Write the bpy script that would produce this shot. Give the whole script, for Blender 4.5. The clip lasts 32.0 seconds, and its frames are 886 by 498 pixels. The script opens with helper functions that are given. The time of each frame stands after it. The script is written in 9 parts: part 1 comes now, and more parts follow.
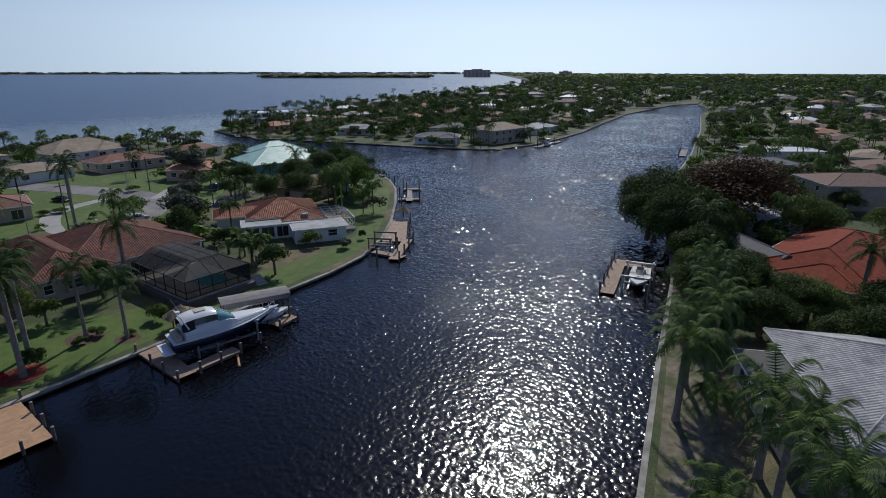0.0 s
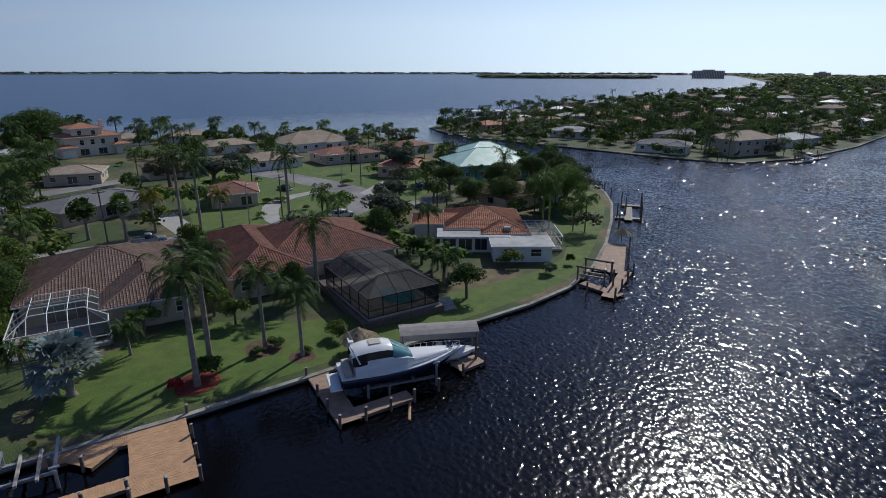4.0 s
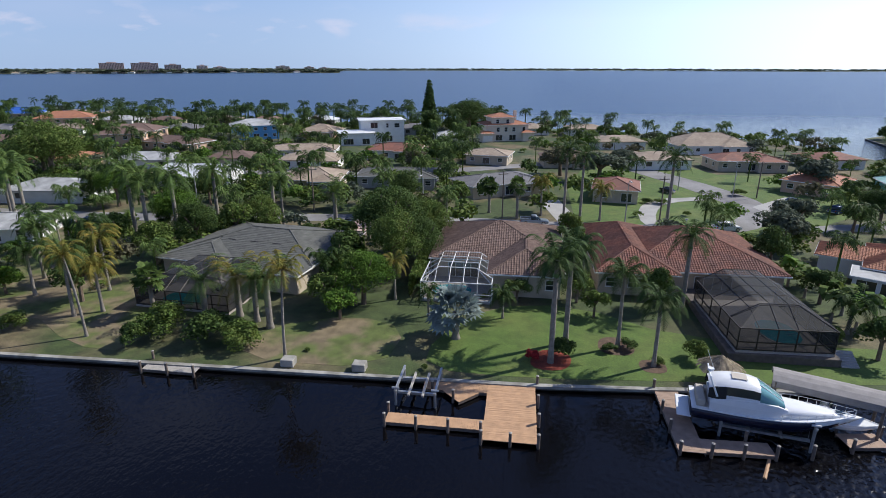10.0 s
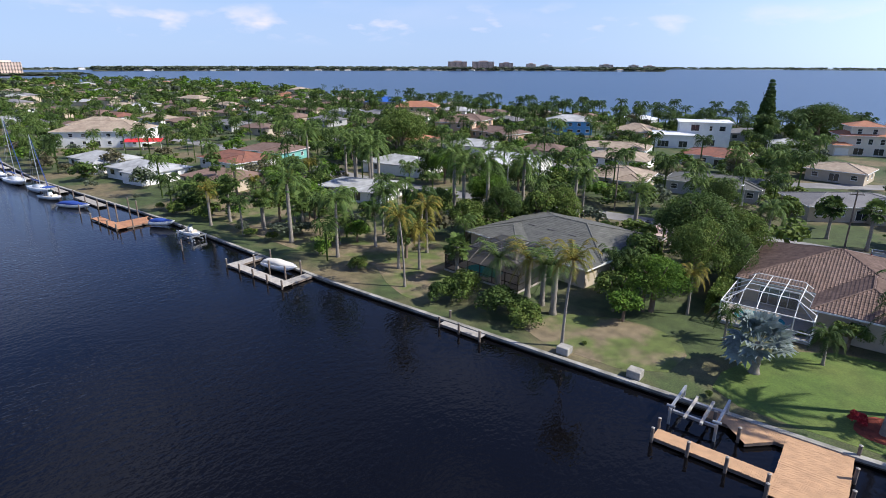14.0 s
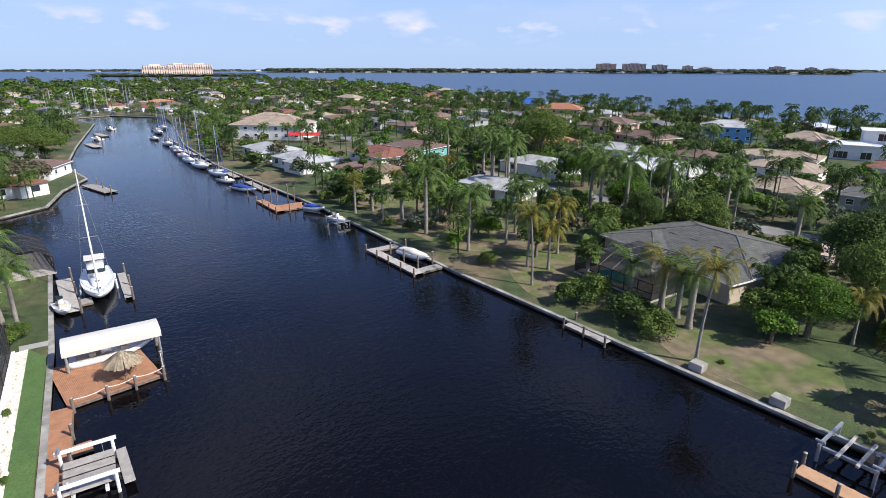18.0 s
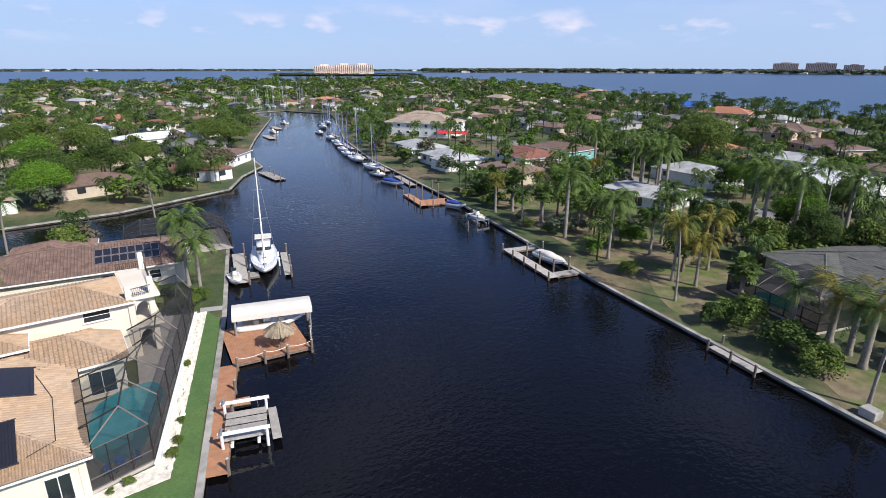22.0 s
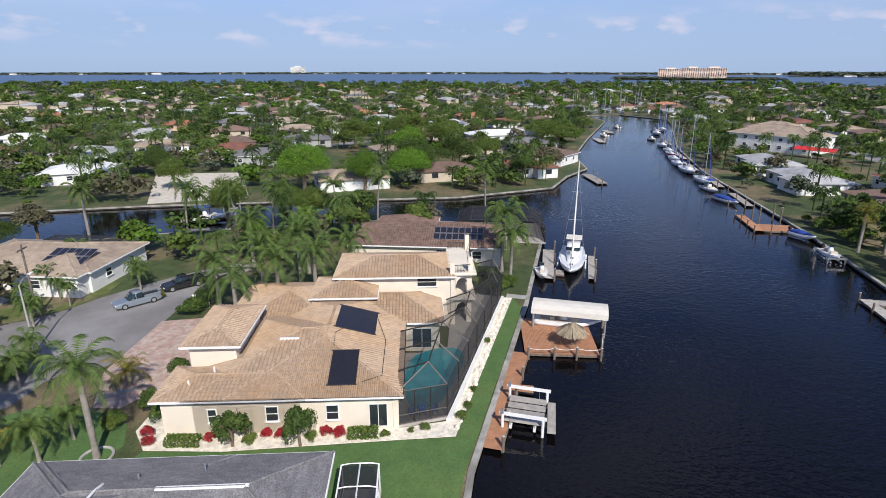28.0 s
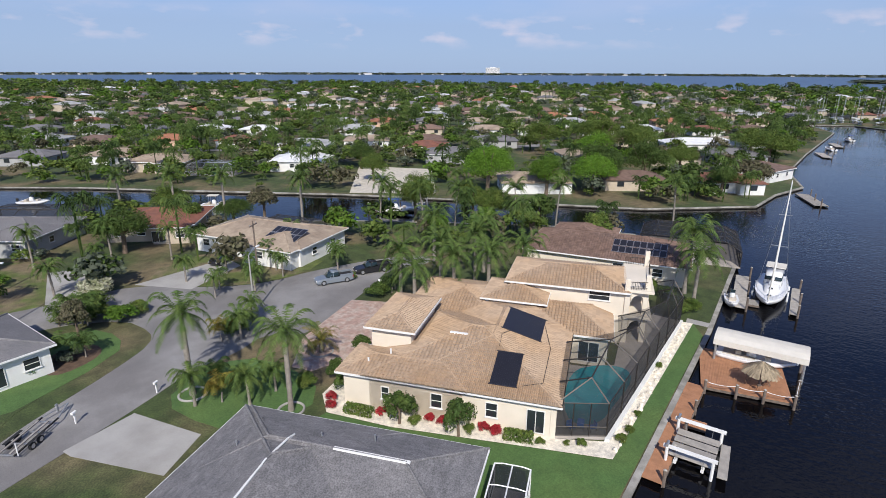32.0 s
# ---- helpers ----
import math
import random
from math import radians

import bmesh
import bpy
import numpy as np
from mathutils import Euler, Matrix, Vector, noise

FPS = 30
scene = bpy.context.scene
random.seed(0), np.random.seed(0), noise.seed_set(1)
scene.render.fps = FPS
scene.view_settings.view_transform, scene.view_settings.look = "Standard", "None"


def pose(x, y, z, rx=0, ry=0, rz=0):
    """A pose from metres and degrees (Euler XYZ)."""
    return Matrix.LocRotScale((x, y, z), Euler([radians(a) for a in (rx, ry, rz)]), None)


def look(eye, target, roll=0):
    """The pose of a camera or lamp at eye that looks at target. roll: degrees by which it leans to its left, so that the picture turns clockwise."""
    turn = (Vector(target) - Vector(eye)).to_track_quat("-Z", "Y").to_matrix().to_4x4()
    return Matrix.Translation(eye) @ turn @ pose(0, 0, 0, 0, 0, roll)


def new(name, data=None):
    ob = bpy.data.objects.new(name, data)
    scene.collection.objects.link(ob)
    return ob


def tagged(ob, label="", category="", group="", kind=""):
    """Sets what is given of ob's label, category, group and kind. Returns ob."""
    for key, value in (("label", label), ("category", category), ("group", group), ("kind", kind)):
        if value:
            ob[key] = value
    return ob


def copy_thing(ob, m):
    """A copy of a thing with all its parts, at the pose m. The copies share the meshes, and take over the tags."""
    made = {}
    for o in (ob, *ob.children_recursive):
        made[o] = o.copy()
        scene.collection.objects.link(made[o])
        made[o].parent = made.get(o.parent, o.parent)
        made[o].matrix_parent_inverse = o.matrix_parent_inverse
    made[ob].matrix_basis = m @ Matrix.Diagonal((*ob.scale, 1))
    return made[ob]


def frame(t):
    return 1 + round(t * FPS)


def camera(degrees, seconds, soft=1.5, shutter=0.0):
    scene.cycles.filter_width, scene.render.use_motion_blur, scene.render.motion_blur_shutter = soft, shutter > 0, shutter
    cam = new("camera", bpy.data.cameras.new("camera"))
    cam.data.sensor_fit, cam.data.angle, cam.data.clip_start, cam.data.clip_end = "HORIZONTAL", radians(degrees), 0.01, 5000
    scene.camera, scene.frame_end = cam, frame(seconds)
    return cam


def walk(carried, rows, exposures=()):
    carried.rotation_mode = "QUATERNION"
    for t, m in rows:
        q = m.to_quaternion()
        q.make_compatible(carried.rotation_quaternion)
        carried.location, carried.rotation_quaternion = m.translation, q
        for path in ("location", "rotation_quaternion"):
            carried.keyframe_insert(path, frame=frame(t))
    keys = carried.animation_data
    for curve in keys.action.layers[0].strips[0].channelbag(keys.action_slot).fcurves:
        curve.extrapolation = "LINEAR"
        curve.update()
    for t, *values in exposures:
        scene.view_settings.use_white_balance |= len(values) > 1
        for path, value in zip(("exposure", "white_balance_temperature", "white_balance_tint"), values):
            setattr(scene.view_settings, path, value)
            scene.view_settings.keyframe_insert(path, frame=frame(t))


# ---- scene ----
# the camera: a drone that slides over the canal, then turns on the spot
cam = camera(77.31, 32.0, soft=0.9)
PATH = [
    (0.0, pose(-8.29, -13.09, 32.43, 72.07, -0.03, -51.37)),
    (0.5, pose(-7.02, -11.51, 32.24, 72.01, -0.02, -49.53)),
    (1.0, pose(-5.64, -9.90, 32.01, 72.00, -0.03, -48.22)),
    (1.5, pose(-4.21, -8.20, 31.76, 72.01, -0.06, -45.99)),
    (2.0, pose(-2.86, -6.45, 31.59, 72.01, -0.08, -43.03)),
    (2.5, pose(-1.53, -4.67, 31.46, 71.99, -0.08, -40.03)),
    (3.0, pose(-0.28, -2.86, 31.35, 72.00, -0.07, -36.33)),
    (3.5, pose(0.74, -1.18, 31.38, 72.06, -0.08, -32.89)),
    (4.0, pose(1.05, -0.14, 31.44, 72.10, -0.12, -30.29)),
    (4.5, pose(0.74, 0.20, 31.45, 72.10, -0.18, -26.87)),
    (6.5, pose(0.16, 0.17, 31.53, 71.89, -0.08, -15.26)),
    (7.0, pose(0.07, 0.09, 31.64, 71.87, -0.10, -12.43)),
    (8.0, pose(0.00, 0.04, 31.83, 71.79, -0.08, -6.86)),
    (9.0, pose(0.00, 0.00, 31.90, 71.74, -0.05, 0.03)),
    (10.0, pose(0.20, 0.02, 31.72, 71.75, -0.03, 7.92)),
    (11.0, pose(0.18, 0.04, 31.44, 71.80, -0.03, 16.47)),
    (12.0, pose(0.12, -0.03, 31.35, 71.73, -0.06, 24.30)),
    (13.0, pose(0.16, -0.28, 31.32, 71.66, -0.09, 31.83)),
    (14.0, pose(0.10, -0.45, 31.20, 71.57, -0.11, 38.93)),
    (15.0, pose(0.39, -0.72, 31.04, 71.59, -0.03, 44.34)),
    (15.5, pose(0.51, -0.79, 30.90, 71.68, -0.02, 45.87)),
    (17.5, pose(0.79, -0.89, 30.68, 71.74, -0.07, 51.49)),
    (18.0, pose(0.88, -0.92, 30.62, 71.77, -0.11, 53.15)),
    (19.0, pose(1.02, -1.01, 30.55, 71.83, -0.13, 56.07)),
    (20.0, pose(1.06, -1.08, 30.54, 71.85, -0.13, 59.14)),
    (21.0, pose(1.21, -1.14, 30.58, 71.84, -0.12, 63.47)),
    (22.0, pose(1.34, -1.13, 30.80, 71.74, -0.11, 67.97)),
    (23.0, pose(1.45, -1.00, 30.98, 71.68, -0.15, 73.14)),
    (24.0, pose(1.46, -0.98, 31.06, 71.70, -0.15, 78.07)),
    (24.5, pose(1.43, -0.96, 31.04, 71.72, -0.12, 80.81)),
    (26.5, pose(1.50, -0.89, 31.09, 72.02, 0.04, 91.96)),
    (27.0, pose(1.50, -0.86, 31.12, 71.99, 0.04, 95.08)),
    (28.0, pose(1.55, -0.85, 31.15, 72.01, -0.03, 100.82)),
    (29.0, pose(1.52, -0.83, 31.31, 71.91, -0.08, 106.61)),
    (30.0, pose(1.70, -0.81, 31.50, 71.94, -0.13, 111.62)),
    (31.0, pose(1.95, -0.73, 31.72, 71.95, -0.17, 115.88)),
    (32.0, pose(2.19, -0.63, 31.91, 72.06, -0.18, 119.70)),
]
walk(cam, PATH, [(0, -0.55, 6150, 8), (4, -0.46, 6150, 8), (6.5, -0.22, 6150, 8), (9, 0.18, 6200, 9), (13, 0.7, 6300, 11), (19, 0.68, 6350, 11), (24, 0.52, 6400, 11), (28, 0.36, 6400, 11), (32, 0.26, 6400, 11)])

# ---- sky and sun ----
SUN_EL, SUN_AZ = 41.5, 60.0
world = bpy.data.worlds.new("sky")
scene.world = world
world.use_nodes = True
wn, wl = world.node_tree.nodes, world.node_tree.links
sky = wn.new("ShaderNodeTexSky")
sky.sky_type, sky.sun_disc = "NISHITA", False
sky.sun_elevation, sky.sun_rotation = radians(SUN_EL), radians(SUN_AZ)
sky.air_density, sky.dust_density, sky.ozone_density = 0.8, 0.6, 2.5
wn["Background"].inputs["Strength"].default_value = 0.1
# a humid, bluish air
tint = wn.new("ShaderNodeMix")
tint.data_type, tint.blend_type = "RGBA", "MULTIPLY"
tint.inputs[0].default_value = 1.0
hue = wn.new("ShaderNodeValToRGB")
hue.color_ramp.elements[0].position, hue.color_ramp.elements[0].color = 0.0, (0.75, 0.93, 1.24, 1)
hue.color_ramp.elements[1].position, hue.color_ramp.elements[1].color = 0.28, (0.6, 0.72, 1.02, 1)
hc = wn.new("ShaderNodeTexCoord")
hs = wn.new("ShaderNodeSeparateXYZ")
wl.new(hc.outputs["Generated"], hs.inputs[0])
wl.new(hs.outputs["Z"], hue.inputs[0])
wl.new(hue.outputs["Color"], tint.inputs[7])
wl.new(sky.outputs["Color"], tint.inputs[6])
# humid haze that pales the low sky, bright under the sun and lavender away from it
def sky_math(kind, first, second):
    node = wn.new("ShaderNodeMath")
    node.operation = kind
    for socket, value in zip(node.inputs, (first, second)):
        if isinstance(value, (int, float)):
            socket.default_value = value
        else:
            wl.new(value, socket)
    return node.outputs[0]


def sky_range(value, lo, hi, to0, to1):
    node = wn.new("ShaderNodeMapRange")
    for key, number in zip((1, 2, 3, 4), (lo, hi, to0, to1)):
        node.inputs[key].default_value = number
    wl.new(value, node.inputs[0])
    return node.outputs[0]


def sky_mix(fac, first, second):
    node = wn.new("ShaderNodeMix")
    node.data_type = "RGBA"
    wl.new(fac, node.inputs[0])
    for socket, value in ((node.inputs[6], first), (node.inputs[7], second)):
        if isinstance(value, tuple):
            socket.default_value = (*value, 1)
        else:
            wl.new(value, socket)
    return node.outputs[2]


def sky_noise(scale, detail):
    mp = wn.new("ShaderNodeMapping")
    mp.inputs["Scale"].default_value = scale
    wl.new(hc.outputs["Generated"], mp.inputs["Vector"])
    nt = wn.new("ShaderNodeTexNoise")
    nt.inputs["Scale"].default_value, nt.inputs["Detail"].default_value = 1.0, detail
    wl.new(mp.outputs["Vector"], nt.inputs["Vector"])
    return nt.outputs["Fac"]


toward = sky_math("ADD", sky_math("MULTIPLY", hs.outputs["X"], math.sin(radians(SUN_AZ))), sky_math("MULTIPLY", hs.outputs["Y"], math.cos(radians(SUN_AZ))))
sunward = sky_math("POWER", sky_range(toward, -0.2, 1.0, 0.0, 1.0), 2.6)
haze = sky_mix(sunward, (3.05, 4.0, 5.75), (11.4, 13.2, 14.9))
hazy = sky_mix(sky_range(hs.outputs["Z"], 0.07, 0.27, 0.88, 0.0), tint.outputs[2], haze)
# broad thin cloud, and small puffs in a band over the horizon, on the side away from the sun
shaded = sky_range(toward, -0.1, 0.75, 1.0, 0.0)
veil = sky_math("MULTIPLY", sky_range(sky_noise((3.2, 3.2, 15.0), 7.0), 0.46, 0.72, 0.0, 0.6), shaded)
veil = sky_math("MULTIPLY", veil, sky_range(hs.outputs["Z"], 0.05, 0.12, 0.0, 1.0))
cloudy = sky_mix(veil, hazy, (4.6, 4.9, 6.3))
band = wn.new("ShaderNodeValToRGB")
band.color_ramp.elements[0].position, band.color_ramp.elements[0].color = 0.03, (0, 0, 0, 1)
band.color_ramp.elements[1].position, band.color_ramp.elements[1].color = 0.06, (1, 1, 1, 1)
_e3 = band.color_ramp.elements.new(0.1)
_e3.color = (0, 0, 0, 1)
wl.new(hs.outputs["Z"], band.inputs[0])
puff = sky_math("MULTIPLY", sky_range(sky_noise((12.0, 12.0, 34.0), 8.0), 0.53, 0.7, 0.0, 0.75), band.outputs["Color"])
puffy = sky_mix(sky_math("MULTIPLY", puff, shaded), cloudy, (6.4, 5.9, 6.7))
wl.new(puffy, wn["Background"].inputs["Color"])
sun_data = bpy.data.lights.new("sun", "SUN")
sun_data.energy, sun_data.angle, sun_data.color = 3.9, radians(0.55), (1.0, 0.95, 0.86)
sun = new("sun", sun_data)
_e, _a = radians(SUN_EL), radians(SUN_AZ)
sun.matrix_world = look((0, 0, 0), (-math.sin(_a) * math.cos(_e), -math.cos(_a) * math.cos(_e), -math.sin(_e)))

# ---- materials ----
def material(name, color, rough=0.7, metal=0.0, vary=0.18, size=1.5, fine=0.08, bump=0.25, second=None, mix=(0.42, 0.62), mix_size=0.1, rand=0.0, spec=0.5, island=0.0, grainy=None):
    """A surface with grain, broad stains and relief in metres; second: a colour that shows in patches; rand: spread between alike pieces."""
    m = bpy.data.materials.new(name)
    m.use_nodes = True
    n, l = m.node_tree.nodes, m.node_tree.links
    b = n["Principled BSDF"]
    b.inputs["Roughness"].default_value, b.inputs["Metallic"].default_value = rough, metal
    b.inputs["Specular IOR Level"].default_value = spec
    g = n.new("ShaderNodeNewGeometry")

    def noise_at(scale, detail=4.0):
        t = n.new("ShaderNodeTexNoise")
        t.inputs["Scale"].default_value, t.inputs["Detail"].default_value = scale, detail
        l.new(g.outputs["Position"], t.inputs["Vector"])
        return t.outputs["Fac"]

    def mixed(a, c, fac, kind="MIX"):
        x = n.new("ShaderNodeMix")
        x.data_type, x.blend_type = "RGBA", kind
        for socket, value in ((x.inputs[6], a), (x.inputs[7], c), (x.inputs[0], fac)):
            if isinstance(value, (tuple, list)):
                socket.default_value = (*value, 1)
            elif isinstance(value, float):
                socket.default_value = value
            else:
                l.new(value, socket)
        return x.outputs[2]

    def ranged(v, lo, hi, to0=0.0, to1=1.0):
        r = n.new("ShaderNodeMapRange")
        for key, value in zip((1, 2, 3, 4), (lo, hi, to0, to1)):
            r.inputs[key].default_value = value
        l.new(v, r.inputs[0])
        return r.outputs[0]

    c = color
    if second:
        c = mixed(color, second, ranged(noise_at(mix_size, 5.0), *mix))
    hi, lo = 1 + vary, 1 - vary
    broad = mixed((lo,) * 3, (hi,) * 3, ranged(noise_at(1 / size), 0.3, 0.7))
    gv = vary * 0.5 if grainy is None else grainy
    grain = mixed((1 - gv,) * 3, (1 + gv,) * 3, ranged(noise_at(1 / fine, 2.0), 0.3, 0.7))
    c = mixed(mixed(c, broad, 1.0, "MULTIPLY"), grain, 1.0, "MULTIPLY")
    if rand or island:
        if island:
            src = g.outputs["Random Per Island"]
        else:
            src = n.new("ShaderNodeObjectInfo").outputs["Random"]
        k = rand or island
        c = mixed(c, mixed((1 - k,) * 3, (1 + k,) * 3, src), 1.0, "MULTIPLY")
    l.new(c, b.inputs["Base Color"]) if not isinstance(c, tuple) else None
    if bump:
        bp = n.new("ShaderNodeBump")
        bp.inputs["Strength"].default_value, bp.inputs["Distance"].default_value = bump, fine * 0.4
        l.new(noise_at(1 / fine, 3.0), bp.inputs["Height"])
        l.new(bp.outputs["Normal"], b.inputs["Normal"])
    return m


def leafy(name, color, second, rand=0.3, rough=0.65):
    """Foliage: colour varies leaf by leaf and plant by plant, and some light comes through."""
    m = material(name, color, rough, vary=0.25, size=0.8, fine=0.15, bump=0.0, second=second, mix=(0.4, 0.7), mix_size=0.9, island=rand, spec=0.12)
    n, l = m.node_tree.nodes, m.node_tree.links
    b = n["Principled BSDF"]
    src = b.inputs["Base Color"].links[0].from_socket
    t = n.new("ShaderNodeBsdfTranslucent")
    l.new(src, t.inputs["Color"])
    x = n.new("ShaderNodeMixShader")
    x.inputs[0].default_value = 0.28
    l.new(b.outputs[0], x.inputs[1])
    l.new(t.outputs[0], x.inputs[2])
    l.new(x.outputs[0], n["Material Output"].inputs["Surface"])
    return m


def screening(name, color, solid):
    """Insect screen: a weave too fine to see, that lets part of the light through."""
    m = material(name, color, 0.8, vary=0.08, bump=0.0)
    m.node_tree.nodes["Principled BSDF"].inputs["Alpha"].default_value = solid
    return m


def water_material(name="canal_water", ripple=1.0, rough=None):
    m = bpy.data.materials.new(name)
    m.use_nodes = True
    n, l = m.node_tree.nodes, m.node_tree.links
    b = n["Principled BSDF"]
    b.inputs["Base Color"].default_value = (0.006, 0.006, 0.008, 1)
    b.inputs["Roughness"].default_value = 0.045
    b.inputs["IOR"].default_value = 1.33
    g = n.new("ShaderNodeNewGeometry")
    last = None
    for scale, dist, strength, stretch in ((0.2, 0.3, 0.4, 0.6), (1.8, 0.19, 1.0, 0.7), (3.6, 0.085, 1.0, 0.75)):
        mp = n.new("ShaderNodeMapping")
        mp.inputs["Scale"].default_value = (1.0, stretch, 1.0)
        mp.inputs["Rotation"].default_value = (0, 0, radians(25 * scale + 20))
        l.new(g.outputs["Position"], mp.inputs["Vector"])
        t = n.new("ShaderNodeTexNoise")
        t.inputs["Scale"].default_value, t.inputs["Detail"].default_value = scale, 1.2
        l.new(mp.outputs["Vector"], t.inputs["Vector"])
        # sheltered calm water in the west, ruffled water toward the open bay, with uneven reaches
        q = n.new("ShaderNodeTexNoise")
        q.inputs["Scale"].default_value = 0.02
        l.new(g.outputs["Position"], q.inputs["Vector"])
        sx = n.new("ShaderNodeSeparateXYZ")
        l.new(g.outputs["Position"], sx.inputs[0])
        e = n.new("ShaderNodeMapRange")
        e.inputs[1].default_value, e.inputs[2].default_value, e.inputs[3].default_value, e.inputs[4].default_value = -5, 65, 0.0, 1.0
        l.new(sx.outputs["X"], e.inputs[0])
        ad = n.new("ShaderNodeMath")
        ad.operation = "ADD"
        l.new(q.outputs["Fac"], ad.inputs[0])
        l.new(e.outputs[0], ad.inputs[1])
        r = n.new("ShaderNodeMapRange")
        r.inputs[1].default_value, r.inputs[2].default_value, r.inputs[3].default_value, r.inputs[4].default_value = 0.5, 1.6, 0.13 * strength * ripple, 1.3 * strength * ripple
        l.new(ad.outputs[0], r.inputs[0])
        bp = n.new("ShaderNodeBump")
        bp.inputs["Distance"].default_value = dist
        l.new(r.outputs[0], bp.inputs["Strength"])
        l.new(t.outputs["Fac"], bp.inputs["Height"])
        if last:
            l.new(last, bp.inputs["Normal"])
        last = bp.outputs["Normal"]
    l.new(last, b.inputs["Normal"])
    # the open bay and the outer canal are wind-ruffled all over, the sheltered canal is smooth
    def band(axis, lo, hi, a, z):
        s = n.new("ShaderNodeSeparateXYZ")
        l.new(g.outputs["Position"], s.inputs[0])
        r = n.new("ShaderNodeMapRange")
        for key, value in zip((1, 2, 3, 4), (lo, hi, a, z)):
            r.inputs[key].default_value = value
        l.new(s.outputs[axis], r.inputs[0])
        return r.outputs[0]
    mx = n.new("ShaderNodeMath")
    mx.operation = "MAXIMUM"
    l.new(band("X", 0, 50, 0.03, 0.08), mx.inputs[0])
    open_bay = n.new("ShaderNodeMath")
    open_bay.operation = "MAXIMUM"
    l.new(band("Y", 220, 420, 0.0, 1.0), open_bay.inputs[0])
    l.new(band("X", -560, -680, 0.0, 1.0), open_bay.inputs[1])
    wide = n.new("ShaderNodeMapRange")
    wide.inputs[3].default_value, wide.inputs[4].default_value = 0.03, 0.3
    l.new(open_bay.outputs[0], wide.inputs[0])
    l.new(wide.outputs[0], mx.inputs[1])
    if rough is None:
        l.new(mx.outputs[0], b.inputs["Roughness"])
    else:
        b.inputs["Roughness"].default_value = rough
    # the open water's blue base paints in sky reflection that its roughness loses
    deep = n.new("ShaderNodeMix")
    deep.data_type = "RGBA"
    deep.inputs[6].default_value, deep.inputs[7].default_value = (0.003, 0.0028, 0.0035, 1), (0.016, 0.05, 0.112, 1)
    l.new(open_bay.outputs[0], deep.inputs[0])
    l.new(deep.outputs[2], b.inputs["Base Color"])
    return m


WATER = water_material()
WATER_RUFFLED = water_material("ruffled_canal_water", 0.25, 0.155)
LAWN = material("lawn", (0.05, 0.072, 0.02), 0.9, vary=0.3, size=1.6, fine=0.16, grainy=0.35, bump=0.5, second=(0.15, 0.118, 0.062), mix=(0.46, 0.64), mix_size=0.07)
TURF = material("turf", (0.078, 0.128, 0.02), 0.9, vary=0.18, size=1.6, fine=0.14, grainy=0.25, bump=0.5, second=(0.115, 0.145, 0.03), mix=(0.45, 0.7), mix_size=0.15)
TURF_BRIGHT = material("watered_turf", (0.07, 0.135, 0.035), 0.9, vary=0.12, size=1.6, fine=0.14, grainy=0.2, bump=0.5, second=(0.095, 0.155, 0.04), mix=(0.45, 0.7), mix_size=0.15)
DRY = material("dry_grass", (0.18, 0.14, 0.082), 0.95, vary=0.3, size=1.4, fine=0.12, bump=0.5, second=(0.095, 0.12, 0.03), mix=(0.42, 0.58), mix_size=0.22, grainy=0.35)
ASPHALT = material("asphalt", (0.185, 0.175, 0.168), 0.9, vary=0.1, size=2.5, fine=0.08, grainy=0.14, second=(0.26, 0.25, 0.24), mix_size=0.12)
CONCRETE = material("concrete", (0.38, 0.365, 0.34), 0.85, vary=0.08, size=2.0, fine=0.06, grainy=0.1, second=(0.31, 0.295, 0.27), mix=(0.5, 0.7), mix_size=0.2)
CAP = material("seawall_concrete", (0.36, 0.34, 0.3), 0.9, vary=0.2, size=0.9, fine=0.06, second=(0.2, 0.19, 0.16), mix_size=0.4)
WALL_DARK = material("dark_seawall", (0.06, 0.052, 0.042), 0.8, vary=0.3, size=0.7, fine=0.06, second=(0.03, 0.028, 0.02), mix_size=0.5)
PAVER = material("pavers", (0.4, 0.27, 0.22), 0.85, vary=0.2, size=0.5, fine=0.05, second=(0.45, 0.36, 0.3), mix_size=1.2, rand=0.14)
SAND = material("sand", (0.55, 0.5, 0.42), 0.95, vary=0.15, size=1.2, fine=0.05)
STONES = material("white_stones", (0.66, 0.6, 0.5), 0.9, vary=0.25, size=0.4, fine=0.06, bump=0.8, island=0.2)
MULCH = material("red_mulch", (0.21, 0.04, 0.02), 0.95, vary=0.3, size=0.5, fine=0.06, bump=0.8)
SOIL_PALE = material("sandy_soil", (0.2, 0.165, 0.12), 0.95, vary=0.3, size=0.8, fine=0.06, bump=0.6, second=(0.09, 0.1, 0.04), mix_size=0.4)
SOIL = material("dark_mulch", (0.11, 0.07, 0.045), 0.95, vary=0.3, size=0.5, fine=0.06, bump=0.8)
DECK_NEW = material("new_deck_wood", (0.46, 0.275, 0.15), 0.7, vary=0.14, size=0.7, fine=0.04, rand=0.16)
DECK_OLD = material("weathered_deck_wood", (0.36, 0.25, 0.18), 0.8, vary=0.18, size=0.7, fine=0.04, rand=0.16)
DECK_GREY = material("grey_deck_wood", (0.36, 0.33, 0.29), 0.85, vary=0.18, size=0.6, fine=0.04, rand=0.16)
DECK_RED = material("stained_deck_wood", (0.43, 0.21, 0.11), 0.75, vary=0.16, size=0.7, fine=0.04, rand=0.14)
PILE = material("piling_wood", (0.16, 0.125, 0.1), 0.9, vary=0.3, size=0.5, fine=0.05)
